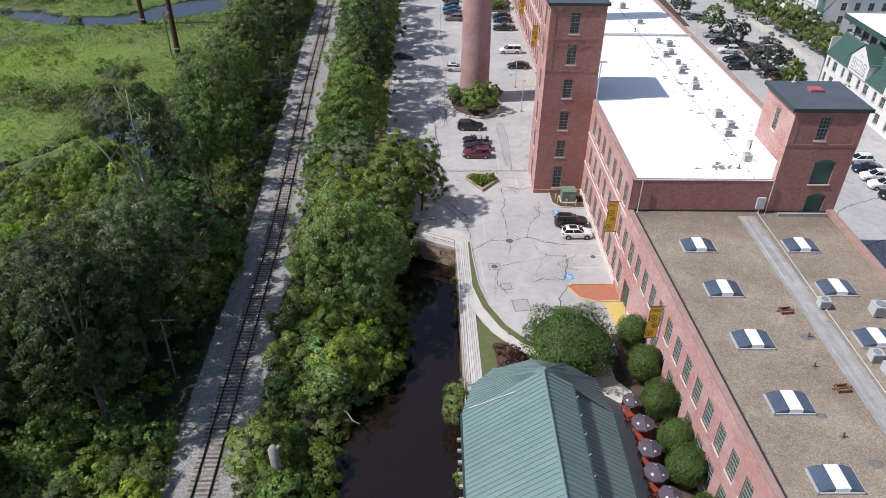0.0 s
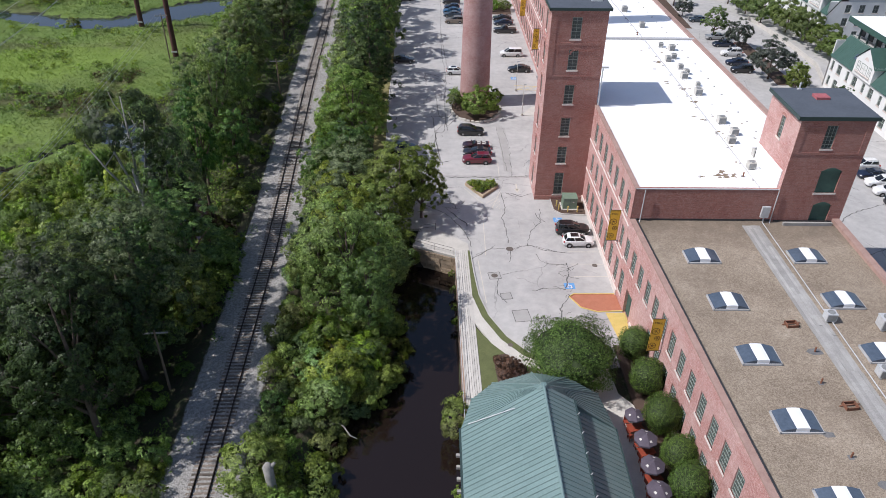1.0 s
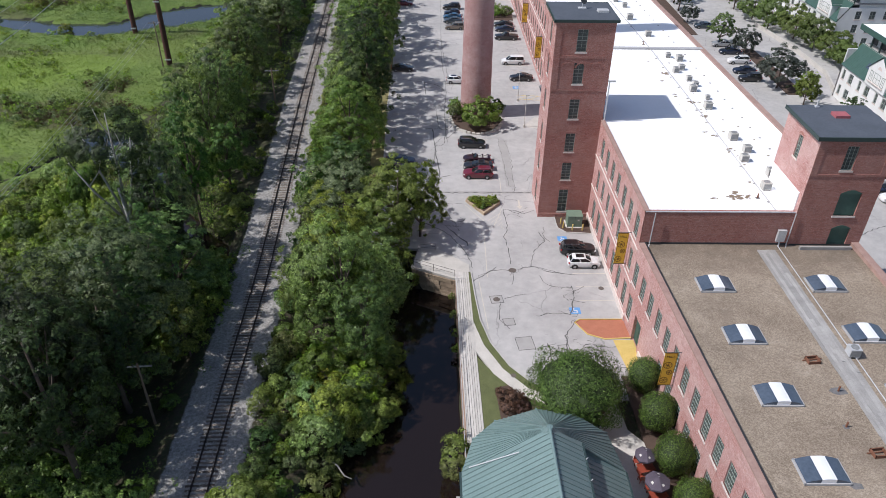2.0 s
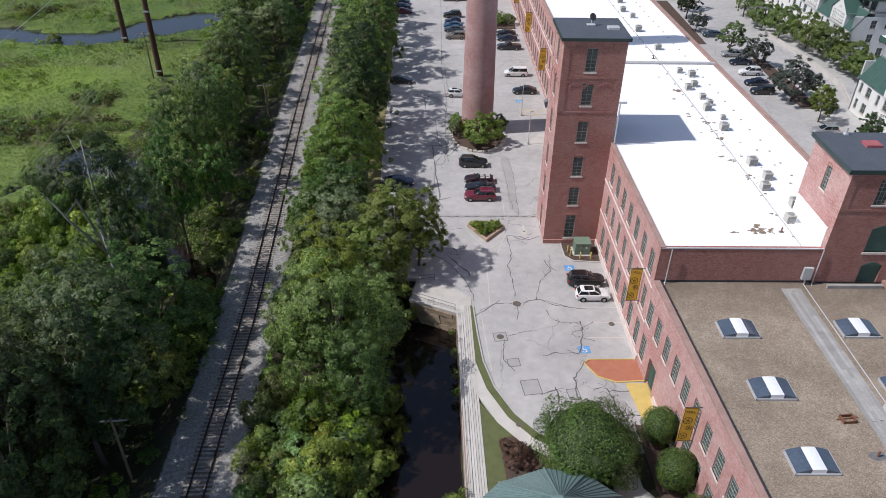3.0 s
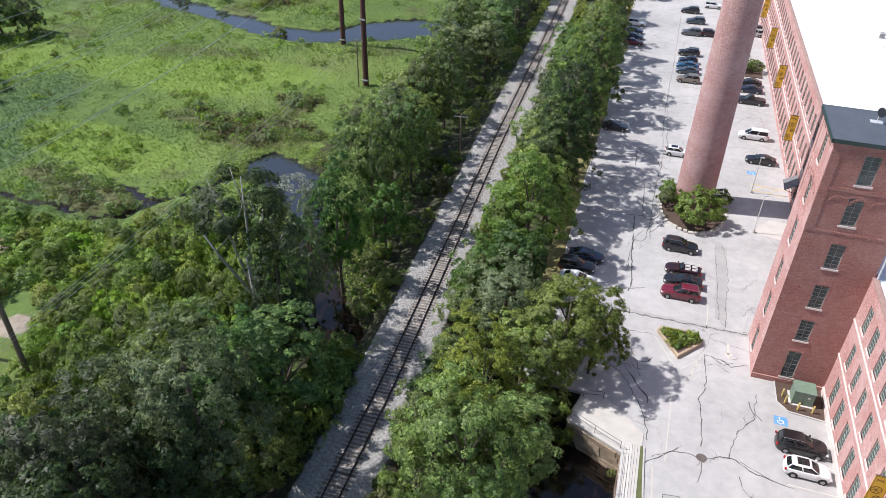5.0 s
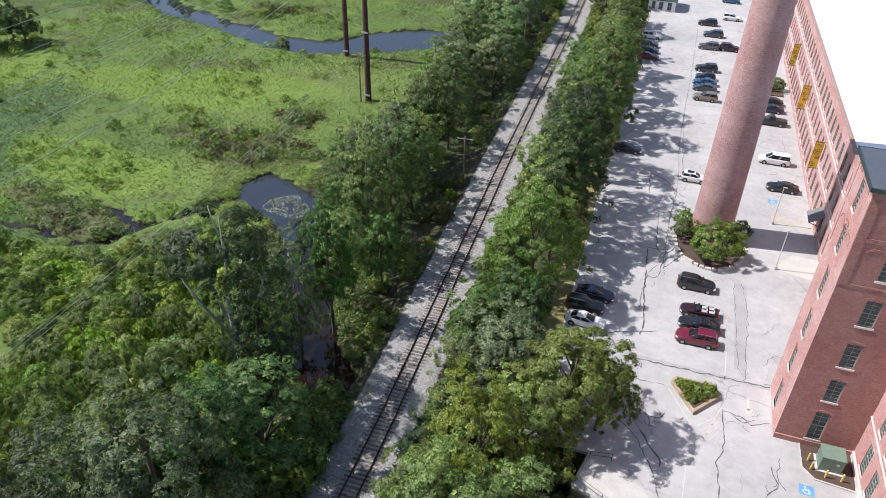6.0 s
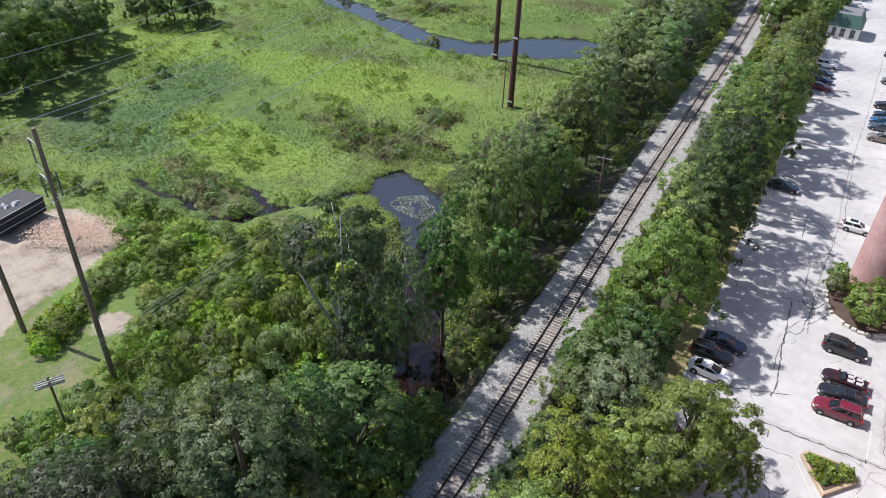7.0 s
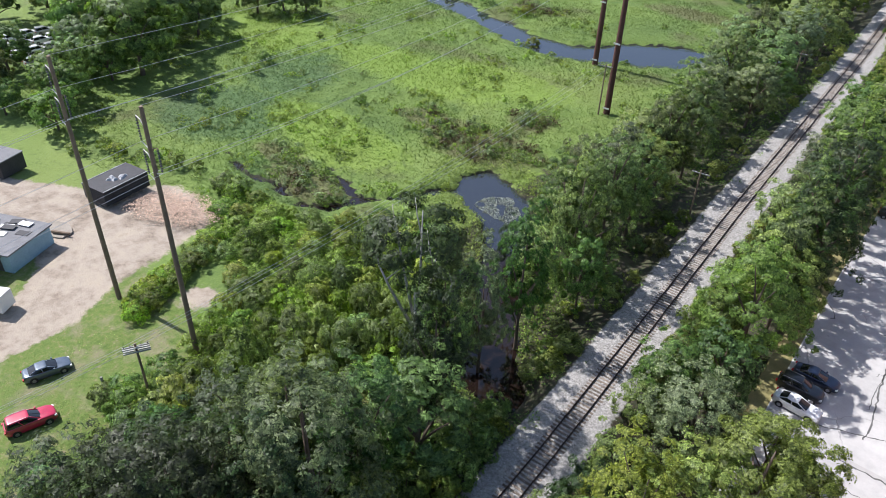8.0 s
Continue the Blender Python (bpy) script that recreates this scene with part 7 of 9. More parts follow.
cross_pole(-30.9, 131.2, -1.2, 8.5, 5)
cross_pole(-37.0, 196.0, -2.0, 8.0, 5)
cross_pole(-57.9, 61.6, -1.8, 8.3, 62, "wooden distribution pole with pale crossarms", 2)
cross_pole(-60.4, 157.4, -2.3, 10.0, 12, "slim wooden pole with a pale crossarm")
cross_pole(-29.5, 55.4, -1.6, 8.0, 5)
st = thing("pole_stump", "short weathered pole stump on the grass", "stump", pose(-62.4, 59.2, -1.8))
part("post", Build().tube([(0, 0, -0.3), (0, 0, 2.6)], [0.16, 0.14], 8), BARK_GREY, st)
for k, (dx, dz) in enumerate(((-1.1, 0), (0, 0.1), (1.1, 0))):
    a = (-57.9 + dx * 0.47, 61.6 + dx * 0.88, 6.4 + dz)
    wire(a, (-64 + dx * 0.4, 20 + dx, 6.5), 0.8, 0.02)
    wire(a, (-60.4 + dx, 157.4, 7.6), 1.5, 0.02)

# ---- the yard: container shed, blue-walled building, trailer ----
sh = thing("container_shed", "black metal shed with junk on its roof", "shed", pose(-98.8, 81.6, -1.55, 0, 0, 8))
part("wall", Build().box(-2.4, 2.4, -3.8, 3.8, 0, 2.25), BLACK_WALL, sh)
for k in range(6):
    part("rib", Build().box(2.4, 2.47, -3.7, 3.7, 0.15 + 0.34 * k, 0.32 + 0.34 * k).box(-2.3, 2.4, -3.87, -3.8, 0.15 + 0.34 * k, 0.32 + 0.34 * k), BLACK_WALL, sh)
part("roof", Build().box(-2.5, 2.5, -3.9, 3.9, 2.25, 2.36), BLACK_WALL, sh)
for a_ in (-2.45, 2.4):
    part("roof_rail", Build().box(a_, a_ + 0.05, -3.85, 3.85, 2.36, 2.42), METAL, sh, "pale edge rail")
for k in range(8):
    part("scrap", Build().box(-0.45, 0.45, -0.25, 0.25, 0, 0.3, top=0.35), SEAM_GREY, sh, "", pose(rngs.uniform(-0.6, 1.2), rngs.uniform(-1.2, 1.4), 2.36, 0, 0, rngs.uniform(0, 180)))
bl = thing("workshop", "low workshop with patched roof and pale blue walls", "workshop", pose(-96.6, 63.1, -1.5, 0, 0, 24), kind="structure")
part("wall", Build().box(-6, 6, -3.6, 3.6, 0, 2.7), PALE_BLUE, bl, "pale blue painted wall")
part("roof", Build().box(-6.3, 6.3, -3.9, 3.9, 2.7, 2.9), GREY_SHINGLE, bl, "dark patched roof")
# Thin dark sheet on the solid wall, in place of the carport's shade.
part("open_bay", Build().box(-1.6, 4.6, -3.64, -3.602, 0.05, 2.3), DARK_METAL, bl, "dark sheet standing for the shade inside an open bay")
part("canopy", Build().box(-2.0, 5.2, -6.0, -3.7, 2.45, 2.6), GREY_SHINGLE, bl, "dark lean-to canopy")
for px in (-1.8, 1.6, 5.0):
    part("post", Build().box(px - 0.07, px + 0.07, -5.9, -5.76, 0, 2.45), PALE_BLUE, bl)
for k in range(10):
    part("roof_sheet", Build().box(-0.9, 0.9, -0.5, 0.5, 0, 0.06), METAL if k % 3 else BLACK_WALL, bl, "loose roofing sheet", pose(rngs.uniform(-5, 5), rngs.uniform(-3, 3), 2.9 + 0.02 * k, 0, 0, rngs.uniform(-20, 20)))
tr = thing("trailer", "white box trailer at the edge of the yard", "trailer", pose(-84.6, 57.6, -1.5, 0, 0, 30))
part("box", Build().box(-2.2, 2.2, -1.1, 1.1, 0.5, 2.6), WHITE_SIDING, tr)
for sx in (-0.6, 0.4):
    for sy in (-1, 1):
        part("wheel", WHEEL_MESH, None, tr, "", pose(sx, sy * 1.05, 0.33))
slab = thing("concrete_slab", "broken round concrete slab with a log", "slab", pose(-95.2, 70.6, -1.5))
ring = [(2.2 * math.cos(k * math.pi / 9) * (1 + 0.1 * (k % 3)), 1.6 * math.sin(k * math.pi / 9)) for k in range(18)]
part("slab", Build().slab(ring, -0.1, 0.12), DUSTY, slab)
part("log", Build().tube([(0.4, -0.9, 0.4), (2.6, 0.4, 0.35)], [0.22, 0.18], 8), POLE_WOOD, slab)
rc = np.random.default_rng(44)
n_ = 5200
ang, far = rc.uniform(0, 6.28, n_), rc.random(n_) ** 0.8 * rc.uniform(0.75, 1.15, n_)
cp = np.stack([-88.6 + 7.5 * far * np.cos(ang), 84.4 + 4.6 * far * np.sin(ang) + 0.25 * 7.5 * far * np.cos(ang), np.full(n_, -1.47)], 1)
cp[:, 2] += 0.14 * (1 - far) + 0.03 * rc.random(n_)
w_ = rc.uniform(0.08, 0.22, n_)
t_ = rc.uniform(0, 6.28, n_)
ax = np.stack([np.cos(t_), np.sin(t_), 0.25 * rc.normal(size=n_)], 1) * w_[:, None]
ay = np.stack([-np.sin(t_), np.cos(t_), 0.25 * rc.normal(size=n_)], 1) * (0.4 * w_)[:, None]
tagged(new("wood_chips", raw_mesh("wood_chips", np.stack([cp - ax - ay, cp + ax - ay, cp + ay], 1).reshape(-1, 3), np.arange(3 * n_).reshape(-1, 3), CHIPS)), "reddish wood chips spread over the dirt yard", "wood chips", kind="stuff")
sh2 = thing("container_shed", "dark shed at the edge of the dirt yard", "shed", pose(-118.0, 73.0, -1.55, 0, 0, 20))
part("wall", Build().box(-3, 3, -2.2, 2.2, 0, 2.6), BLACK_WALL, sh2)
part("roof", Build().box(-3.1, 3.1, -2.3, 2.3, 2.6, 2.75), GREY_SHINGLE, sh2)


# ---- plants ----
def leaf_arrays(centres, normals, sizes, r, slim=0.75):
    """Leaf sprays, each a pointed blade that lies across its normal."""
    n = len(centres)
    t = r.normal(size=(n, 3))
    t -= normals * np.sum(t * normals, 1, keepdims=True)
    t /= np.linalg.norm(t, axis=1, keepdims=True) + 1e-9
    s = np.cross(normals, t)
    L = sizes[:, None]
    v = np.stack([centres - t * L * 0.45 + s * L * slim * 0.5, centres - t * L * 0.45 - s * L * slim * 0.5, centres + t * L * 0.6 - normals * 0.12 * L], 1)
    return v.reshape(-1, 3), np.arange(n * 3).reshape(-1, 3)


def rounded(me, normals):
    """Turns the leaves' shading the way the outside of their clump and crown faces."""
    n = normals / np.linalg.norm(normals, axis=1, keepdims=True)
    me.normals_split_custom_set_from_vertices(np.repeat(n, 3, axis=0))
    return me


def unit(r, n):
    d = r.normal(size=(n, 3))
    return d / np.linalg.norm(d, axis=1, keepdims=True)


def crown_mesh(name, material, h, spread, foot, clusters, sprays, size, seed, flat=0.75):
    """A crown of leaf clumps at the branch ends, uneven in outline, with gaps between the clumps. Returns the mesh and the branch ends."""
    r = np.random.default_rng(seed)
    mid, half = foot + (h - foot) * 0.45, (h - foot) * 0.55
    u = unit(r, clusters)
    u[:, 2] = np.where(u[:, 2] < -0.45, -0.45 * r.random(clusters), u[:, 2])
    u /= np.linalg.norm(u, axis=1, keepdims=True)
    ph = r.uniform(0, 6.28, 4)
    lump = 0.84 + 0.16 * np.sin(3.1 * u[:, 0] + ph[0]) * np.sin(2.7 * u[:, 1] + ph[1]) + 0.14 * np.sin(4.3 * u[:, 2] + 3.7 * u[:, 0] + ph[2]) + 0.08 * r.normal(size=clusters)
    f = (0.62 + 0.38 * r.random(clusters) ** 0.5) * lump
    c = u * f[:, None] * np.array([spread, spread, half])
    c[:, 2] += mid
    rho = math.sqrt(spread * (spread + half) / clusters) * r.uniform(0.7, 1.4, clusters)
    per = max(8, sprays // clusters)
    d = unit(r, clusters * per).reshape(clusters, per, 3)
    side = u + np.array([0, 0, 0.5])
    side /= np.linalg.norm(side, axis=1, keepdims=True)
    below = np.sum(d * side[:, None, :], -1, keepdims=True)
    d = np.where(below < -0.25, d - 1.6 * below * side[:, None, :], d)
    d /= np.linalg.norm(d, axis=-1, keepdims=True)
    rad = 0.5 + 0.5 * r.random((clusters, per, 1)) ** 0.5 + 0.12 * r.normal(size=(clusters, per, 1))
    q = c[:, None, :] + d * rad * rho[:, None, None] * np.array([1, 1, flat])
    nn = 1.0 * d + 0.4 * u[:, None, :] + np.array([0, 0, 0.2]) + r.normal(size=d.shape) * 0.24
    out = 0.62 * d + 0.75 * u[:, None, :] + np.array([0, 0, 0.22]) + r.normal(size=d.shape) * 0.16
    q, nn, out = q.reshape(-1, 3), nn.reshape(-1, 3), out.reshape(-1, 3)
    nn /= np.linalg.norm(nn, axis=1, keepdims=True)
    keep = q[:, 2] > 0.05
    q, nn, out = q[keep], nn[keep], out[keep]
    v, tri = leaf_arrays(q, nn, 1.22 * size * r.uniform(0.55, 1.4, len(q)), r)
    return rounded(raw_mesh(name, v, tri, material), out), c


def trunk_mesh(c, h, foot, radius, bark, seed, limbs=9):
    r = random.Random(seed)
    b = Build()
    top = foot + (h - foot) * 0.72
    bend = [(r.uniform(-0.25, 0.25), r.uniform(-0.25, 0.25)) for _ in range(4)]
    line = [(0, 0, -0.6), (bend[0][0], bend[0][1], foot * 0.6), (bend[1][0], bend[1][1], foot + (h - foot) * 0.3), (bend[2][0], bend[2][1], top)]
    b.tube(line, [radius * 1.25, radius, radius * 0.7, radius * 0.2], 8)
    for p in c[:limbs]:
        z = max(foot * 0.7, min(top * 0.8, p[2] * 0.55))
        s = Vector((0, 0, z))
        e = Vector((float(p[0]), float(p[1]), float(p[2])))
        b.tube([s, s.lerp(e, 0.5) + Vector((0, 0, 0.35)), e], [radius * 0.5, radius * 0.3, radius * 0.1], 6)
    return smooth(b.mesh("trunk", bark))


def tree_kind(label, material, h, spread, foot, lobes, sprays, size, seed, radius=0.22, bark=None, category="tree", name="tree"):
    me, c = crown_mesh("crown", material, h, spread, foot, lobes, sprays, size, seed)
    tr_me = trunk_mesh(c, h, foot, radius, bark or BARK, seed, 3 if h < 6 else 7)
    return (name, label, category, me, tr_me)


def plant(kind, x, y, z=None, s=1.0, turn=None, sz=None, r=random.Random(77)):
    name, label, category, me, tr_me = kind
    z = float(land(x, y)) if z is None else z
    t = thing(name, label, category, Matrix.Translation((x, y, z)) @ Matrix.Rotation(r.uniform(0, 6.28) if turn is None else turn, 4, "Z") @ Matrix.Diagonal((s, s, sz or s * r.uniform(0.88, 1.14), 1)))
    part("trunk", tr_me, None, t)
    part("crown", me, None, t)
    return t


# kinds of tree, each with its height and the reach of its crown
def wood_kind(label, material, h, spread, foot, lobes, sprays, size, seed, radius=0.3):
    return (tree_kind(label, material, h, spread, foot, lobes, sprays, size, seed, radius), h, spread)


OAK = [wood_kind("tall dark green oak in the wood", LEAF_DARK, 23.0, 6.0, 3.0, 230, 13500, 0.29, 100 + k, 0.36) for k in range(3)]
SAGE = [wood_kind("tall rounded tree with grey-green leaves", LEAF_SAGE, 22.0, 6.0, 2.6, 250, 15000, 0.28, 130 + k, 0.34) for k in range(2)]
MID = [wood_kind("tall full green tree with open crown", LEAF_MID, 20.0, 5.0, 2.0, 200, 12000, 0.285, 200 + k, 0.30) for k in range(3)]
SLIM = [wood_kind("tall slim blue-green tree at the marsh edge", LEAF_BLUE, 20.0, 4.0, 2.0, 170, 10200, 0.28, 300 + k, 0.28) for k in range(2)]
AIRY = [wood_kind("light green airy tree beside the track", LEAF_LIGHT, 17.0, 5.8, 2.0, 230, 15500, 0.265, 400 + k, 0.26) for k in range(2)]
GOLD = [wood_kind("tree with yellowing late-summer leaves", LEAF_YELLOW, 12.5, 4.6, 0.7, 190, 12500, 0.25, 500 + k, 0.24) for k in range(2)]
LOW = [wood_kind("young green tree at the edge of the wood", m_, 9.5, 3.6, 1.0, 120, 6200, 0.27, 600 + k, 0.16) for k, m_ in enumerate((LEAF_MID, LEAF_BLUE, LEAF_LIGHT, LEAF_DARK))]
VINED = wood_kind("vine-hung young tree beside the railway", LEAF_BANK, 8.0, 3.2, 0.2, 110, 5600, 0.25, 640, 0.14)
SPRING = wood_kind("compact bright green tree beside the car park", LEAF_SPRING, 17.0, 5.4, 1.6, 240, 15500, 0.265, 410, 0.26)
BELT = [wood_kind("tall green tree in the belt along the track", m_, 18.0, 5.2, 2.2, 140, 6200, 0.42, 700 + k, 0.3) for k, m_ in enumerate((LEAF_FAR, LEAF_MID, LEAF_FAR, LEAF_SAGE))]


def stand(kind, x, y, high, reach, z=None):
    """Plants a tree of a kind, so many metres high and with a crown of that reach."""
    made, h, spread = kind
    taken.append((x, y, 1.3 * reach))
    return plant(made, x, y, z, reach / (0.9 * spread), None, high / h)


K_MID = [tree_kind("full green tree with open crown", LEAF_MID, 13.5, 4.7, 2.0, 150, 7000, 0.42, 220 + k, 0.26) for k in range(3)]
K_DARK = [tree_kind("broad dark green tree", LEAF_DARK, 13.5, 4.9, 2.6, 150, 7000, 0.42, 120 + k, 0.28) for k in range(3)]
K_FAR = [tree_kind("distant broad green tree", LEAF_FAR, 12.5, 6.0, 1.2, 130, 6000, 0.52, 600 + k, 0.3) for k in range(2)]
K_SHRUB = [tree_kind("leafy green shrub in the thicket", m_, 4.2, 2.6, 0.2, 40, 2000, 0.31, 800 + k, 0.06, None, "shrub", "shrub") for k, m_ in enumerate((LEAF_SHRUB, LEAF_LIGHT, LEAF_MID, LEAF_LIGHT))]
K_LIME = [tree_kind("lime green vine-covered shrub", LEAF_LIME, 3.0, 2.2, 0.1, 34, 1500, 0.32, 900 + k, 0.05, None, "shrub", "shrub") for k in range(2)]
K_BUSHY = [tree_kind("yellow-green bush on the river bank", LEAF_BANK, 4.0, 2.9, 0.1, 46, 2300, 0.33, 950 + k, 0.06, None, "shrub", "shrub") for k in range(2)]

K_ASH = tree_kind("rounded dark grey-green street tree", LEAF_ASH, 9.6, 5.2, 1.2, 170, 8200, 0.36, 1901, 0.2)
K_ROW = tree_kind("dense bright green tree beside the apartments", LEAF_ROW, 7.4, 4.8, 0.5, 150, 7600, 0.38, 1911, 0.16)
K_VINE = tree_kind("light green vine-hung shrub", LEAF_ROW, 3.6, 2.6, 0.1, 40, 1900, 0.30, 1931, 0.06, None, "shrub", "shrub")
K_KNOT = tree_kind("low light green knotweed clump by the yard", LEAF_LIME, 1.7, 1.8, 0.05, 30, 1100, 0.24, 1921, 0.04, None, "shrub", "shrub")
rngv = random.Random(12)
under = []
taken = []
SCRUB = [(-26, 28), (-40, 28), (-37, 44), (-30, 45.5), (-26, 46)]
HOLLOW = [(-25, 46), (-30.5, 47), (-33.5, 51), (-33.5, 62), (-30.5, 65), (-25, 65)]


def shrub_mass(places, label):
    """Shrubs too many to tell apart, joined by the look of their leaves."""
    by_look = {}
    for kind, x, y, s in places:
        me = kind[3]
        co = np.empty(len(me.vertices) * 3)
        me.vertices.foreach_get("co", co)
        a = rngv.uniform(0, 6.28)
        m = np.array([[math.cos(a), -math.sin(a), 0], [math.sin(a), math.cos(a), 0], [0, 0, 1]]) * s
        by_look.setdefault(me.materials[0].name, []).append((me.materials[0], co.reshape(-1, 3) @ m.T + np.array([x, y, float(land(x, y))])))
    for found in by_look.values():
        v = np.concatenate([p for _, p in found])
        tagged(new("shrubs", raw_mesh("shrubs", v, np.arange(len(v)).reshape(-1, 3), found[0][0])), label, "shrubs", kind="stuff")


def far_enough(x, y, d):
    for a, b_, e in taken:
        if (a - x) ** 2 + (b_ - y) ** 2 < ((d + e) / 2) ** 2:
            return False
    taken.append((x, y, d))
    return True


def in_poly(x, y, poly):
    return bool(inside(np.array([x]), np.array([y]), poly)[0])


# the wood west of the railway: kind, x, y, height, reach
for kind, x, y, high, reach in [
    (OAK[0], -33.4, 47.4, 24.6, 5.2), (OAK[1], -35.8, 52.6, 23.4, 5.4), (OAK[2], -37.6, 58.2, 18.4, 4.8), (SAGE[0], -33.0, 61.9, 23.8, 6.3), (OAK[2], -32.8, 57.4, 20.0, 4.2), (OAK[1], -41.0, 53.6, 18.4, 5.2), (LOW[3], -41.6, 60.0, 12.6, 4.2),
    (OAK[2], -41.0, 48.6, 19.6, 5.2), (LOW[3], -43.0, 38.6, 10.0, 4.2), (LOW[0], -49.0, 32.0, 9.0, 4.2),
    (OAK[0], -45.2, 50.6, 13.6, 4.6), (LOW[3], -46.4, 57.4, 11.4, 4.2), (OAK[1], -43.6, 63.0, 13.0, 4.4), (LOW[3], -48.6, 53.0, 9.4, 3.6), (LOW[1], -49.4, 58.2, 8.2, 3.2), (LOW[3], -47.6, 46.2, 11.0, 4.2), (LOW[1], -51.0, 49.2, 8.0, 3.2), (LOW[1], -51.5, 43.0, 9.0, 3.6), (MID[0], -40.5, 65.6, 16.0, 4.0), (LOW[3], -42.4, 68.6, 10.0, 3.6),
    (SLIM[0], -33.5, 67.8, 18.4, 3.9), (SLIM[1], -31.6, 72.8, 15.6, 4.6), (VINED, -28.6, 64.6, 8.4, 2.8), (VINED, -29.0, 68.2, 7.2, 2.5), (LOW[2], -37.1, 71.2, 9.0, 3.3), (OAK[2], -33.9, 77.8, 20.2, 3.5), (LOW[0], -39.3, 74.6, 9.2, 3.1), (MID[0], -36.7, 82.6, 21.4, 3.4), (SAGE[1], -36.3, 88.4, 19.2, 2.9), (SLIM[1], -35.4, 94.2, 22.0, 2.9), (MID[1], -36.7, 100.0, 15.0, 2.9), (LOW[1], -33.1, 103.8, 12.2, 3.1), (LOW[2], -40.4, 89.4, 8.0, 3.0),
    (MID[0], -36.0, 107.0, 22.2, 3.8), (SLIM[0], -40.5, 110.6, 17.6, 3.4), (MID[2], -37.1, 116.6, 19.8, 3.8), (MID[0], -36.5, 123.4, 16.8, 3.4), (MID[1], -37.5, 130.2, 14.6, 3.4), (BELT[0], -41.9, 121.0, 16.0, 3.8), (BELT[3], -41.0, 129.0, 15.0, 4.2), (BELT[2], -39.3, 138.2, 18.6, 4.0), (BELT[1], -37.9, 144.4, 15.0, 3.4), (BELT[0], -43.0, 136.4, 15.0, 4.2), (LOW[3], -44.8, 108.0, 8.6, 2.8), (LOW[0], -43.6, 116.6, 9.6, 3.0)]:
    stand(kind, x, y, high, reach)
# trees between the railway, the river and the parking lot
for kind, x, y, high, reach in [
    (AIRY[0], -11.3, 66.4, 18.2, 5.2), (MID[0], -8.2, 72.4, 14.4, 4.2), (MID[2], -8.8, 62.8, 13.4, 3.4), (LOW[2], -15.2, 70.6, 12.0, 3.8), (AIRY[1], -12.6, 77.4, 14.2, 4.4), (MID[1], -9.8, 83.8, 14.2, 4.4), (GOLD[0], -6.2, 86.6, 13.2, 5.2), (GOLD[1], -3.2, 87.4, 12.2, 3.2), (LOW[0], -6.8, 80.0, 8.6, 3.2), (GOLD[1], -6.8, 91.6, 9.4, 3.6),
    (SAGE[0], -13.4, 90.4, 13.8, 4.6), (LOW[1], -17.6, 95.0, 10.6, 3.4), (LOW[2], -18.6, 91.4, 6.6, 2.4), (LOW[0], -17.2, 84.4, 8.2, 3.2), (LOW[3], -16.6, 77.4, 9.0, 3.2), (LOW[1], -14.0, 98.4, 11.2, 3.4), (SPRING, -14.2, 105.6, 17.6, 5.2), (LOW[2], -17.4, 106.6, 10.0, 3.2), (AIRY[1], -13.6, 113.4, 15.6, 4.6), (MID[0], -13.8, 118.0, 17.8, 4.2),
    (OAK[1], -12.6, 120.6, 21.4, 4.7), (OAK[0], -13.6, 131.6, 22.0, 4.7), (BELT[1], -16.8, 127.0, 16.0, 4.4), (BELT[1], -14.2, 141.0, 20.0, 4.6), (BELT[3], -17.6, 146.0, 15.0, 4.4), (BELT[1], -13.6, 154.4, 19.6, 5.2), (BELT[0], -18.2, 159.0, 15.0, 4.4), (BELT[1], -13.6, 164.6, 19.0, 5.2), (BELT[2], -14.6, 175.4, 18.0, 5.0), (BELT[1], -15.6, 186.4, 16.6, 5.0), (BELT[0], -19.6, 172.0, 13.0, 4.2), (BELT[3], -16.0, 197.0, 13.4, 4.4), (BELT[1], -16.8, 213.6, 13.4, 4.6), (BELT[2], -16.2, 221.6, 11.6, 4.0)]:
    stand(kind, x, y, high, reach)
WOOD = [(-27.5, 18), (-52, 18), (-52.5, 48), (-50, 58), (-46, 66), (-40, 74), (-34, 80), (-28.8, 79)]
# the far belt along the track
for _ in range(600):
    y = rngv.uniform(146, 300)
    x = float(rail_x(y)) - rngv.uniform(8, 18)
    if far_enough(x, y, 7.4):
        stand(rngv.choice(BELT), x, y, rngv.uniform(13.0, 17.5), rngv.uniform(4.2, 5.4))
for _ in range(80):
    y = rngv.uniform(236, 330)
    x = rngv.uniform(-26, -14)
    if far_enough(x, y, 5.5):
        plant(rngv.choice(K_FAR), x, y, None, rngv.uniform(0.8, 1.0))
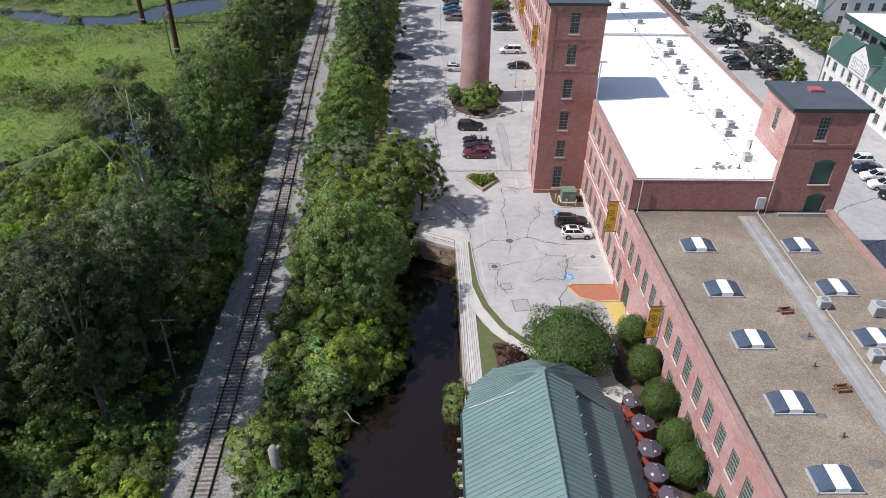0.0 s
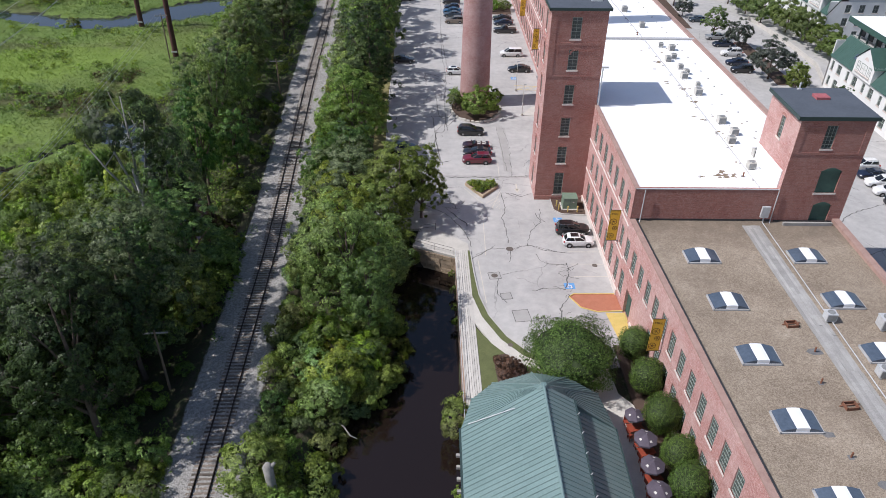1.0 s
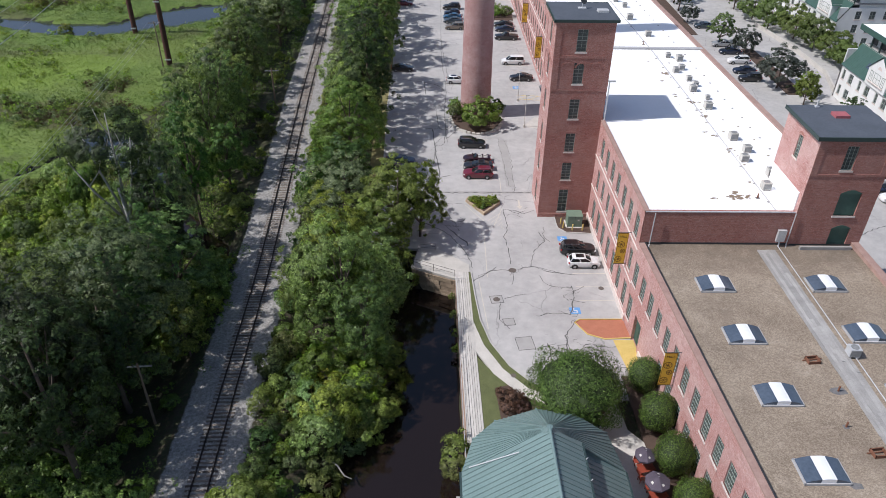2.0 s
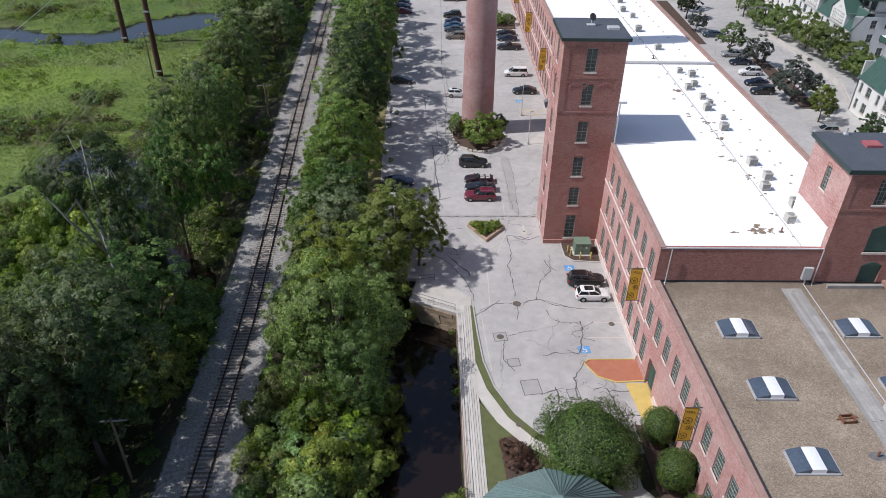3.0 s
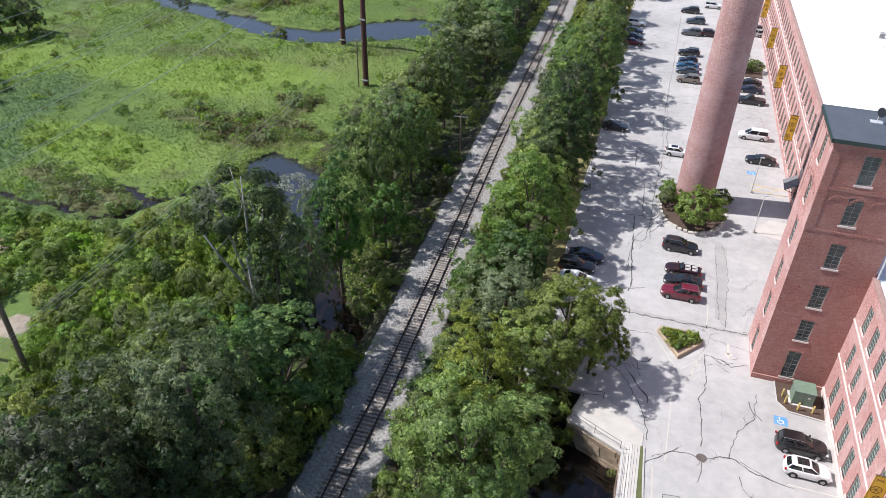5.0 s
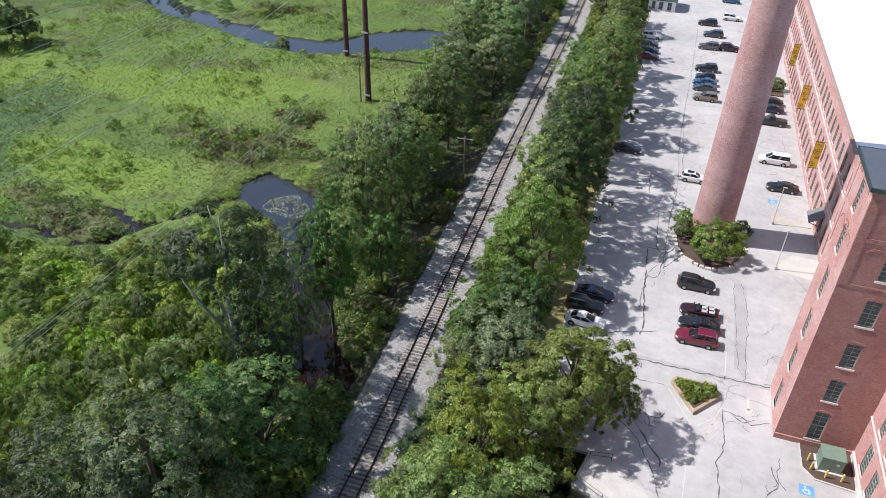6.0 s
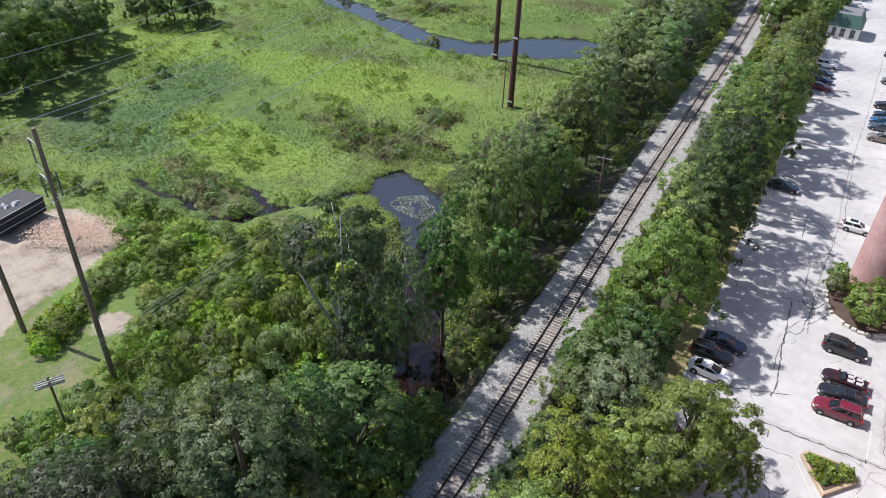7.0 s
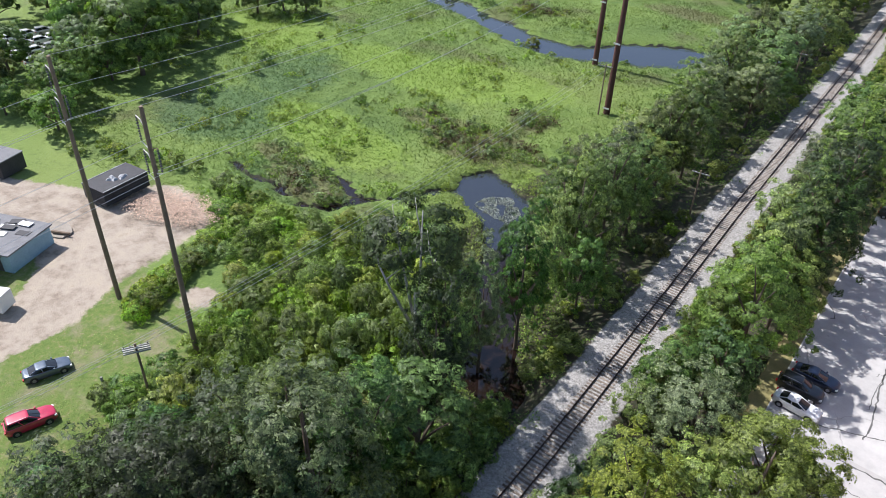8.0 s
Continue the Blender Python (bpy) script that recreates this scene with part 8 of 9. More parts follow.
# trees beyond the meadow
for x, y, s in [(-139, 110, 1.6), (-150, 121, 1.3), (-140, 104, 0.75), (-133, 92, 0.85), (-140, 94, 0.8), (-126, 86, 0.7), (-152, 106, 1.0), (-147, 84, 0.9), (-139, 83, 0.6), (-158, 92, 1.0), (-150, 156, 0.95), (-146, 160, 0.7), (-155, 152, 0.9), (-182, 118, 1.3), (-176, 128, 1.3), (-166, 132, 1.2), (-190, 104, 1.2), (-195, 118, 1.3), (-172, 140, 1.1), (-185, 92, 1.1), (-160, 138, 1.0), (-150, 131, 1.2), (-147, 101, 0.8), (-160, 112, 1.5), (-168, 122, 1.5), (-205, 130, 1.3), (-178, 82, 1.0), (-165, 84, 0.9),
                (-128, 238, 1.0), (-112, 246, 1.1), (-150, 236, 1.1), (-92, 250, 1.0), (-74, 256, 1.0), (-60, 246, 1.0), (-172, 228, 1.1), (-196, 216, 1.1)]:
    taken.append((x, y, 5))
    plant(rngv.choice(K_FAR), x, y, None, s)

# thicket between the yard, the ponds and the wood
THICKET = [(-50, 60), (-57, 63.5), (-61, 68), (-64, 72), (-65.5, 78.5), (-72, 81.5), (-78, 83.5), (-81.5, 87.5), (-86, 91), (-92, 93), (-84, 96), (-74, 95.5), (-62, 106), (-48, 98), (-43, 88), (-42, 76)]
for _ in range(2600):
    x, y = rngv.uniform(-92, -42), rngv.uniform(58, 108)
    if in_poly(x, y, THICKET) and not in_poly(x, y, PATCH) and near_line(np.array(x), np.array(y), RIVER) > 1 and far_enough(x, y, 2.9):
        tall = float(ease(-66, -50, x))
        s = rngv.uniform(0.6, 1.0) * (0.85 + 0.35 * tall)
        plant(rngv.choice(K_SHRUB[:2] + K_SHRUB[1:3] + K_LIME + [K_VINE]), x, y, None, s, None, s * rngv.uniform(0.75, 1.0) * (1 + 0.9 * tall))
for k in range(15):
    s = k / 14
    for side in (-0.9, 0.9):
        x, y = -71.9 - 6.0 * s + side + rngv.uniform(-0.4, 0.4), 68.2 + 14.5 * s - 0.4 * side + rngv.uniform(-0.4, 0.4)
        taken.append((x, y, 2.0))
        plant(K_KNOT, x, y, None, rngv.uniform(0.75, 1.05))
for _ in range(300):
    x, y = rngv.uniform(-40, -26.4), rngv.uniform(28, 46)
    if in_poly(x, y, SCRUB) and far_enough(x, y, 2.3):
        plant(rngv.choice(K_SHRUB[:2] + K_LIME + [K_VINE]), x, y, None, rngv.uniform(0.7, 1.1))
for _ in range(700):
    x, y = rngv.uniform(-52, -27), rngv.uniform(30, 80)
    if in_poly(x, y, WOOD) and not in_poly(x, y, HOLLOW) and not in_poly(x, y, SCRUB) and min((x - a) ** 2 + (y - b_) ** 2 for a, b_ in under or [(0, 0)]) > 9.5:
        under.append((x, y))
shrub_mass([(K_SHRUB[2], x, y, rngv.uniform(0.8, 1.2)) for x, y in under], "dark green shrubs under the trees of the wood")
# shrubs along the railway, the river bank and the ponds
for _ in range(900):
    y = rngv.uniform(26, 132)
    side = rngv.choice((-1, 1, 1))
    x = float(rail_x(y)) + side * rngv.uniform(4.2 if side > 0 else 5.0, 8.5)
    if float(near_line(np.array(x), np.array(y), RIVER)) > 0.4 and (side > 0 or y < 92 or rngv.random() < 0.35) and not (in_poly(x, y, HOLLOW) and rngv.random() < 0.8) and far_enough(x, y, 1.7 if x > -22 else 2.6):
        plant(rngv.choice(K_SHRUB + K_LIME[:1]), x, y, None, rngv.uniform(0.42, 0.8))
for _ in range(2200):
    y = rngv.uniform(22, 66)
    x = rngv.uniform(-18, -3)
    if 0.0 < float(near_line(np.array(x), np.array(y), RIVER)) and far_enough(x, y, 2.05):
        plant(rngv.choice(K_SHRUB + K_BUSHY + K_SHRUB + K_LIME), x, y, None, rngv.uniform(0.6, 1.2))
for x, y, s in [(-7.2, 56.6, 0.95), (-9.0, 56.0, 0.9), (-6.8, 59.6, 1.0), (-7.4, 62.4, 0.95), (-8.8, 59.4, 0.9), (-10.6, 58.0, 0.8), (-10.2, 61.6, 0.85), (-11.2, 54.6, 0.8), (-9.2, 64.6, 0.85)]:
    plant(K_BUSHY[0], x, y, max(-2.6, float(land(x, y))), s)
places = []
for _ in range(500):
    y = rngv.uniform(104, 235)
    x = float(rail_x(y)) + rngv.uniform(4.5, 12)
    if x < -13 and far_enough(x, y, 2.6):
        places.append((rngv.choice(K_SHRUB + K_LIME), x, y, rngv.uniform(0.4, 0.9)))
for _ in range(300):
    y = rngv.uniform(146, 240)
    x = float(rail_x(y)) - rngv.uniform(4.4, 8)
    if far_enough(x, y, 3.0):
        places.append((rngv.choice(K_SHRUB), x, y, rngv.uniform(0.3, 0.6)))
shrub_mass(places, "green shrubs along the far railway banks")
for x, y in [(-29.6, 92.2), (-30.4, 93.6), (-31.4, 95.4), (-30.0, 96.2), (-30.2, 83.0), (-31.0, 84.6), (-29.4, 79.2), (-28.4, 81.0), (-27.6, 72.2), (-27.4, 73.6), (-33.4, 103.6)]:
    plant(K_LIME[0], x, y, None, rngv.uniform(0.55, 0.8))
for x, y, s in [(1.0, 50.5, 0.7), (0.9, 49.0, 0.6), (1.2, 72.8, 0.26), (1.2, 69.5, 0.24), (1.2, 66.8, 0.22), (0.9, 76.6, 0.2), (1.0, 42.0, 0.3), (1.0, 38.4, 0.35), (1.0, 33.5, 0.3)]:
    plant(K_SHRUB[1], x, y, -2.4 if s < 0.5 else -1.6, s)
for x, y, s in [(-57.0, 63.4, 1.0), (-59.2, 64.6, 0.9), (-55.6, 61.2, 1.0), (-60.4, 60.2, 0.7), (-57.8, 59.4, 0.9), (-54.8, 58.0, 1.0), (-61.4, 58.6, 0.6), (-55.2, 65.2, 1.1), (-53.8, 54.8, 0.9)]:
    plant(K_SHRUB[0], x, y, None, s)
# dotted bushes out on the meadow
for x, y, s in [(-84, 118, 0.35), (-96.5, 130, 0.5), (-98, 131, 0.4), (-70, 186, 0.5), (-92, 182.4, 0.7), (-105, 199, 0.6), (-119, 200, 0.8), (-118, 110, 0.5), (-109, 104, 0.4), (-123, 126, 0.5), (-126, 131, 0.6), (-100, 92, 0.6), (-97, 94, 0.5), (-86, 94, 0.7), (-110, 88, 0.6), (-116, 84, 0.6), (-130, 150, 0.4), (-114, 88, 0.5), (-104, 91, 0.5), (-136, 206, 1.0), (-142, 210, 1.0), (-84, 197, 0.4), (-66, 146, 0.4)]:
    plant(rngv.choice(K_SHRUB[:2]), x, y, None, s)

# the half-dead tree with bare limbs by the pond
me, c = crown_mesh("crown", LEAF_DARK, 24.0, 5.6, 14.5, 46, 6000, 0.34, 4242)
dead = thing("tree", "half-bare tree with bleached grey limbs", "tree", pose(-39.4, 81.2, -2.4))
b1 = Build()
b1.tube([(0, 0, -0.5), (0.2, 0.1, 4.0), (0.1, 0.2, 9.0), (-0.2, 0.3, 13.0)], [0.40, 0.33, 0.28, 0.2], 8)
for ex, ey, ez in ((-3.2, 0.6, 20.4), (0.4, 0.5, 22.6), (3.0, -0.4, 20.0), (-4.4, -1.4, 17.2), (4.4, 1.2, 17.6)):
    a, e = Vector((0.1, 0.2, 9.4 - 0.35 * abs(ex))), Vector((ex, ey, ez))
    m_ = a.lerp(e, 0.5) + Vector((0.12 * ex, 0.12 * ey, 0.5))
    b1.tube([a, m_, e], [0.19, 0.13, 0.05], 7)
    for k in range(2):
        q = m_.lerp(e, 0.2 + 0.35 * k)
        b1.tube([q, q + Vector((1.2 - 2.4 * k, 0.7, 1.5)), q + Vector((1.7 - 3.4 * k, 1.0, 3.0))], [0.10, 0.06, 0.025], 5)
b1.tube([(0.1, 0, 2.6), (2.6, 0.9, 5.4), (4.4, 1.6, 6.6)], [0.18, 0.13, 0.06], 7)
part("trunk", smooth(b1.mesh("trunk", BARK_PALE)), None, dead, "bleached bare trunk and limbs")
part("crown", me, None, dead)
snag = thing("dead_snag", "bleached grey trunk snapped off above the bushes", "dead trunk", pose(-15.4, 40.4, -1.9))
part("trunk", smooth(Build().tube([(0.3, -0.6, -0.5), (-0.1, 0.1, 1.6), (-0.35, 0.6, 3.8), (-0.5, 0.95, 5.0), (-0.5, 1.0, 5.35)], [0.5, 0.46, 0.43, 0.46, 0.2], 10).mesh("trunk", BARK_GREY)), None, snag)
part("stub", Build().tube([(-0.45, 0.9, 4.7), (0.15, 1.1, 5.3)], [0.3, 0.12], 8), BARK_GREY, snag)
plant(K_SHRUB[0], -14.7, 38.9, None, 0.85)
plant(K_SHRUB[1], -15.9, 39.2, None, 0.75)
fb = thing("fallen_branch", "bleached bare branch over the water", "branch", pose(-11.2, 49.4, -2.0))
part("branch", Build().tube([(-0.9, 1.6, -0.6), (0, 0.8, 0.9), (0.8, 0.1, 1.0), (1.5, -0.8, 0.7), (2.2, -1.0, 0.5)], [0.09, 0.08, 0.08, 0.07, 0.03], 6), BARK_GREY, fb)


# clipped and ornamental plants by the buildings
def shell_mesh(name, material, rx, rz, sprays, size, seed, lump=0.06, slim=0.55, outward=1.0, droop=0.0):
    r = np.random.default_rng(seed)
    d = unit(r, sprays)
    wob = 1 + lump * np.sin(5 * d[:, 0] + seed) * np.sin(4 * d[:, 1] + 2) + lump * 0.7 * np.sin(9 * d[:, 2] + 4 * d[:, 0])
    p = d * np.array([rx, rx, rz]) * (wob * r.uniform(0.86, 1.02, sprays))[:, None]
    nn = d * outward + np.array([0, 0, 0.25]) + r.normal(size=(sprays, 3)) * 0.32
    nn /= np.linalg.norm(nn, axis=1, keepdims=True)
    v, tri = leaf_arrays(p, nn, size * r.uniform(0.6, 1.3, sprays), r, slim)
    return rounded(raw_mesh(name, v, tri, material), d + np.array([0, 0, 0.2]) + r.normal(size=(sprays, 3)) * 0.22)


globe_me = shell_mesh("crown", LEAF_HEDGE, 1.75, 1.95, 6500, 0.19, 31, 0.09)
# Solid dark green core that fills the crown behind its leaf shell.
inner_me = Build().tube([(0, 0, -1.6), (0, 0, -0.9), (0, 0, 0.0), (0, 0, 0.9), (0, 0, 1.6)], [0.5, 1.3, 1.5, 1.3, 0.5], 14).mesh("twig_core", CORE_GREEN)
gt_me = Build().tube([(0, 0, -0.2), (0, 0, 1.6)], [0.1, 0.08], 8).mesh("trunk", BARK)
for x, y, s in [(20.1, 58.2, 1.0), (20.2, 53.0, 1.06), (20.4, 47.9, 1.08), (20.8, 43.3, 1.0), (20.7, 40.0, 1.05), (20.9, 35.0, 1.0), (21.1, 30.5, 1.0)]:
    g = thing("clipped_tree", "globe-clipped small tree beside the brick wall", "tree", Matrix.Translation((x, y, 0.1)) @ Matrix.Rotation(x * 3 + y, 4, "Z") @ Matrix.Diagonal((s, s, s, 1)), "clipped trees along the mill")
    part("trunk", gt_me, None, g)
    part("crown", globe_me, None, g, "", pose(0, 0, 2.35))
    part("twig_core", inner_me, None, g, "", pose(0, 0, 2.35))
orn = thing("ornamental_tree", "dense broad ornamental tree beside the pavilion", "tree", pose(12.6, 55.2, 0.1))
part("crown", shell_mesh("crown", LEAF_HEDGE, 4.6, 3.3, 16000, 0.34, 8, 0.15, 0.45, 0.9), None, orn, "", pose(0, 0, 3.5))
part("twig_core", Build().tube([(0, 0, -2.2), (0, 0, -1), (0, 0, 0.5), (0, 0, 1.6), (0, 0, 2.3)], [1.6, 3.4, 3.8, 2.8, 1.0], 16).mesh("twig_core", CORE_GREEN), None, orn, "", pose(0, 0, 3.5))
part("trunk", Build().tube([(0, 0, -0.3), (0, 0, 2.5)], [0.28, 0.22], 8), BARK, orn)
K_ORN = tree_kind("broad bright green bush in the chimney bed", LEAF_SPRING, 4.8, 3.2, 0.2, 100, 6500, 0.26, 61, 0.12)
plant(K_ORN, 6.8, 122.6, 0.1, 1.15)
plant(K_SHRUB[2], 2.6, 126.4, 0.1, 0.75)
plant(K_SHRUB[2], 2.8, 129.4, 0.1, 0.7)
plant(K_SHRUB[0], 10.2, 129.4, 0.1, 0.6)
for x, y, s in [(5.9, 57.2, 0.5), (6.9, 56.4, 0.55), (6.2, 55.4, 0.5), (7.6, 55.4, 0.4)]:
    plant(("shrub", "maroon-leaved ornamental shrub in a mulched bed", "shrub", crown_mesh("crown", LEAF_MAROON, 2.6, 2.0, 0.1, 24, 1400, 0.26, 71)[0], K_SHRUB[0][4]), x, y, 0.08, s)
for k in range(24):
    a = rngv.random()
    b2 = rngv.random()
    x, y = 4.0 + 3.9 * a, 97.0 - (0.6 + 2.6 * b2) * (1 - abs(2 * a - 1) * 0.6)
    plant(K_LIME[k % 2], x, y, 0.25, rngv.uniform(0.22, 0.32))
for x, y, s in [(13.5, 189, 0.8), (15.5, 190.5, 0.7), (17.2, 189.4, 0.6)]:
    plant(K_SHRUB[0], x, y, 0.1, s)
# trees in the car park behind the mill and before the apartments
for x, y, s, k in [(67.8, 142.6, 0.92, K_ASH), (71.4, 138.0, 0.45, K_MID[1]), (65.0, 169.5, 0.62, K_MID[2]), (68.2, 162.4, 0.62, K_ASH), (69.0, 133.0, 0.5, K_MID[0]), (62.5, 186, 0.5, K_ASH), (63.0, 196, 0.6, K_DARK[0]), (64.0, 204, 0.7, K_MID[0]),
                   (81.0, 181.5, 0.95, K_ROW), (84.0, 173.5, 0.95, K_ROW), (85.6, 166.5, 0.92, K_ROW), (86.6, 160.0, 0.9, K_ROW), (87.2, 153.6, 0.85, K_ROW), (79.8, 189, 0.95, K_ROW), (78.4, 198, 0.6, K_MID[2]), (80.0, 206, 0.7, K_DARK[2]), (72.0, 122, 0.5, K_DARK[1]), (86.5, 214, 0.8, K_DARK[0])]:
    plant(k, x, y, 0.0, s)
tagged(part("retaining_wall", Build().slab([(78.2, 140), (81.0, 150), (80.6, 166), (78.6, 184), (78.9, 184), (81.0, 166), (81.4, 150), (78.6, 140)], 0, 0.9), CONCRETE), "pale retaining wall before the apartments", "wall", kind="structure")
tagged(part("planting_bed", Build().slab([(60.0, 176), (62.0, 176), (62.4, 212), (59.4, 212)], -0.2, 0.1), MULCH), "mulched strip in the car park", "planting bed", kind="structure")
tagged(part("planting_bed", Build().slab([(68.6, 139), (72.4, 139), (71.6, 166), (68.8, 166)], -0.2, 0.1), MULCH), "mulched strip under the car park trees", "planting bed", kind="structure")

# ---- ground cover ----
rg = np.random.default_rng(15)


def meadow_grass():
    m, t, b = node_mat("marsh_grass")
    geo = t.nodes.new("ShaderNodeNewGeometry")
    hsv = t.nodes.new("ShaderNodeHueSaturation")
    t.links.new(calc(t, "ADD", calc(t, "MULTIPLY", geo.outputs["Random Per Island"], 0.45), 0.84), hsv.inputs["Value"])
    t.links.new(meadow_colours(t, geo.outputs["Position"]), hsv.inputs["Color"])
    t.links.new(hsv.outputs["Color"], b.inputs["Base Color"])
    b.inputs["Roughness"].default_value = 0.7
    tr_ = t.nodes.new("ShaderNodeBsdfTranslucent")
    t.links.new(hsv.outputs["Color"], tr_.inputs["Color"])
    mix = t.nodes.new("ShaderNodeMixShader")
    mix.inputs[0].default_value = 0.58
    t.links.new(b.outputs[0], mix.inputs[1])
    t.links.new(tr_.outputs[0], mix.inputs[2])
    t.links.new(mix.outputs[0], t.nodes["Material Output"].inputs["Surface"])
    return m


def scatter(count, x0, x1, y0, y1, test):
    x, y = rg.uniform(x0, x1, count), rg.uniform(y0, y1, count)
    k = test(x, y)
    x, y = x[k], y[k]
    return np.stack([x, y, land(x, y)], 1)


def is_meadow(x, y):
    d = x - rail_x(y)
    return (d < -9) & (land(x, y) > -2.95) & ~inside(x, y, YARD) & ~((y < 74) & (x < -54)) & ~inside(x, y, WOOD) & (np.hypot(x + 60, y - 120) < 170)


P = scatter(260000, -190, -30, 84, 260, is_meadow)
hgt = rg.uniform(0.12, 0.44, len(P)) * (1 + 0.5 * np.sin(0.11 * P[:, 0]) * np.sin(0.13 * P[:, 1]))
a = rg.uniform(0, 6.28, len(P))
wd = rg.uniform(0.03, 0.12, len(P))
off = np.stack([np.cos(a) * wd, np.sin(a) * wd, np.zeros(len(P))], 1)
lean = rg.normal(size=(len(P), 3)) * 0.4
lean[:, 2] = hgt
V = np.stack([P - off, P + off, P + lean + off * 0.3], 1).reshape(-1, 3)
T = np.arange(len(P) * 3).reshape(-1, 3)
grass_me = raw_mesh("marsh_grass", V, T, meadow_grass())
for zone_name in ZONES:
    grass_me.attributes.new(zone_name, "FLOAT", "POINT").data.foreach_set("value", np.repeat(zone(zone_name, P[:, 0], P[:, 1]), 3).astype(np.float32))
tufts = [("tuft", "", "", crown_mesh("crown", m_, 1.0, 0.9, 0.02, 9, 120, 0.22, 2000 + k)[0]) for k, m_ in enumerate((LEAF_LIGHT, LEAF_BANK, LEAF_MID, LEAF_LIME))]
spots = []
for x, y in zip(rg.uniform(-165, -42, 2600), rg.uniform(86, 215, 2600)):
    if bool(is_meadow(np.array(x), np.array(y))) and ripple(x, y, 0.55) + 0.5 * ripple(x, y, 0.2) > -0.15 + 0.5 * rngv.random():
        spots.append((rngv.choice(tufts), float(x), float(y), rngv.uniform(0.5, 1.25)))
shrub_mass(spots[:850], "leafy green tufts standing in the marsh meadow")
brown_tufts = [("tuft", "", "", crown_mesh("crown", m_, 1.1, 0.9, 0.02, 12, 110, 0.24, 2050 + k)[0]) for k, m_ in enumerate((LEAF_BROWN, LEAF_SAGE, LEAF_SHRUB))]
spots = []
for x, y in zip(rg.uniform(-115, -45, 3000), rg.uniform(96, 215, 3000)):
    if bool(is_meadow(np.array(x), np.array(y))) and float(zone("brown", np.array(x), np.array(y))) > 0.35 + 0.5 * rngv.random():
        spots.append((rngv.choice(brown_tufts), float(x), float(y), rngv.uniform(0.7, 1.5)))
shrub_mass(spots[:420], "brown-green sedge mounds in the marsh meadow")
tagged(new("marsh_grass", grass_me), "tall green and brown marsh grasses", "grass", kind="stuff")


def undergrowth(name, count, box, test, material, size, height, label):
    p = scatter(count, *box, test)
    p[:, 2] = np.maximum(p[:, 2], WATER_Z + 0.02) + rg.random(len(p)) ** 1.5 * height
    nn = rg.normal(size=(len(p), 3)) * 0.5 + np.array([0, 0, 0.9])
    nn /= np.linalg.norm(nn, axis=1, keepdims=True)
    v, tri = leaf_arrays(p, nn, size * rg.uniform(0.6, 1.4, len(p)), rg)
    tagged(new(name, raw_mesh(name, v, tri, material)), label, "undergrowth", kind="stuff")


def by_rail(x, y):
    d = np.abs(x - rail_x(y))
    return (d > 3.4 + 0.8 * np.sin(0.5 * y) + 0.5 * np.sin(1.7 * y)) & (land(x, y) > -2.9) & (x < np.where(y > 84, -11.4, 0)) & (d < 16) & (ripple(x, y, 1.1) > -0.35) & ~((x < rail_x(y)) & (y > 94) & (y < 144) & (d < 10) & (ripple(x, y, 2.7) < 0.55)) & ~(inside(x, y, HOLLOW) & (ripple(x, y, 2.0) < 0.3))


undergrowth("undergrowth", 120000, (-50, 0, 20, 240), by_rail, LEAF_MID, 0.34, 0.5, "low green weeds and brambles beside the railway")
undergrowth("undergrowth", 60000, (-95, -42, 58, 110), lambda x, y: inside(x, y, THICKET) & ~inside(x, y, PATCH), LEAF_LIME, 0.4, 0.9, "leafy vines and nettles between the shrubs")
undergrowth("undergrowth", 26000, (-75, -30, 82, 132), lambda x, y: (land(x, y) > -2.95) & (near_line(x, y, RIVER) < 6), LEAF_LIME, 0.36, 0.5, "bright marsh plants at the pond's edge")
undergrowth("lawn_grass", 12000, (-72, -52, 30, 74), lambda x, y: ~inside(x, y, YARD) & ~inside(x, y, THICKET), LEAF_LIGHT, 0.10, 0.06, "rough mown grass by the parked cars")
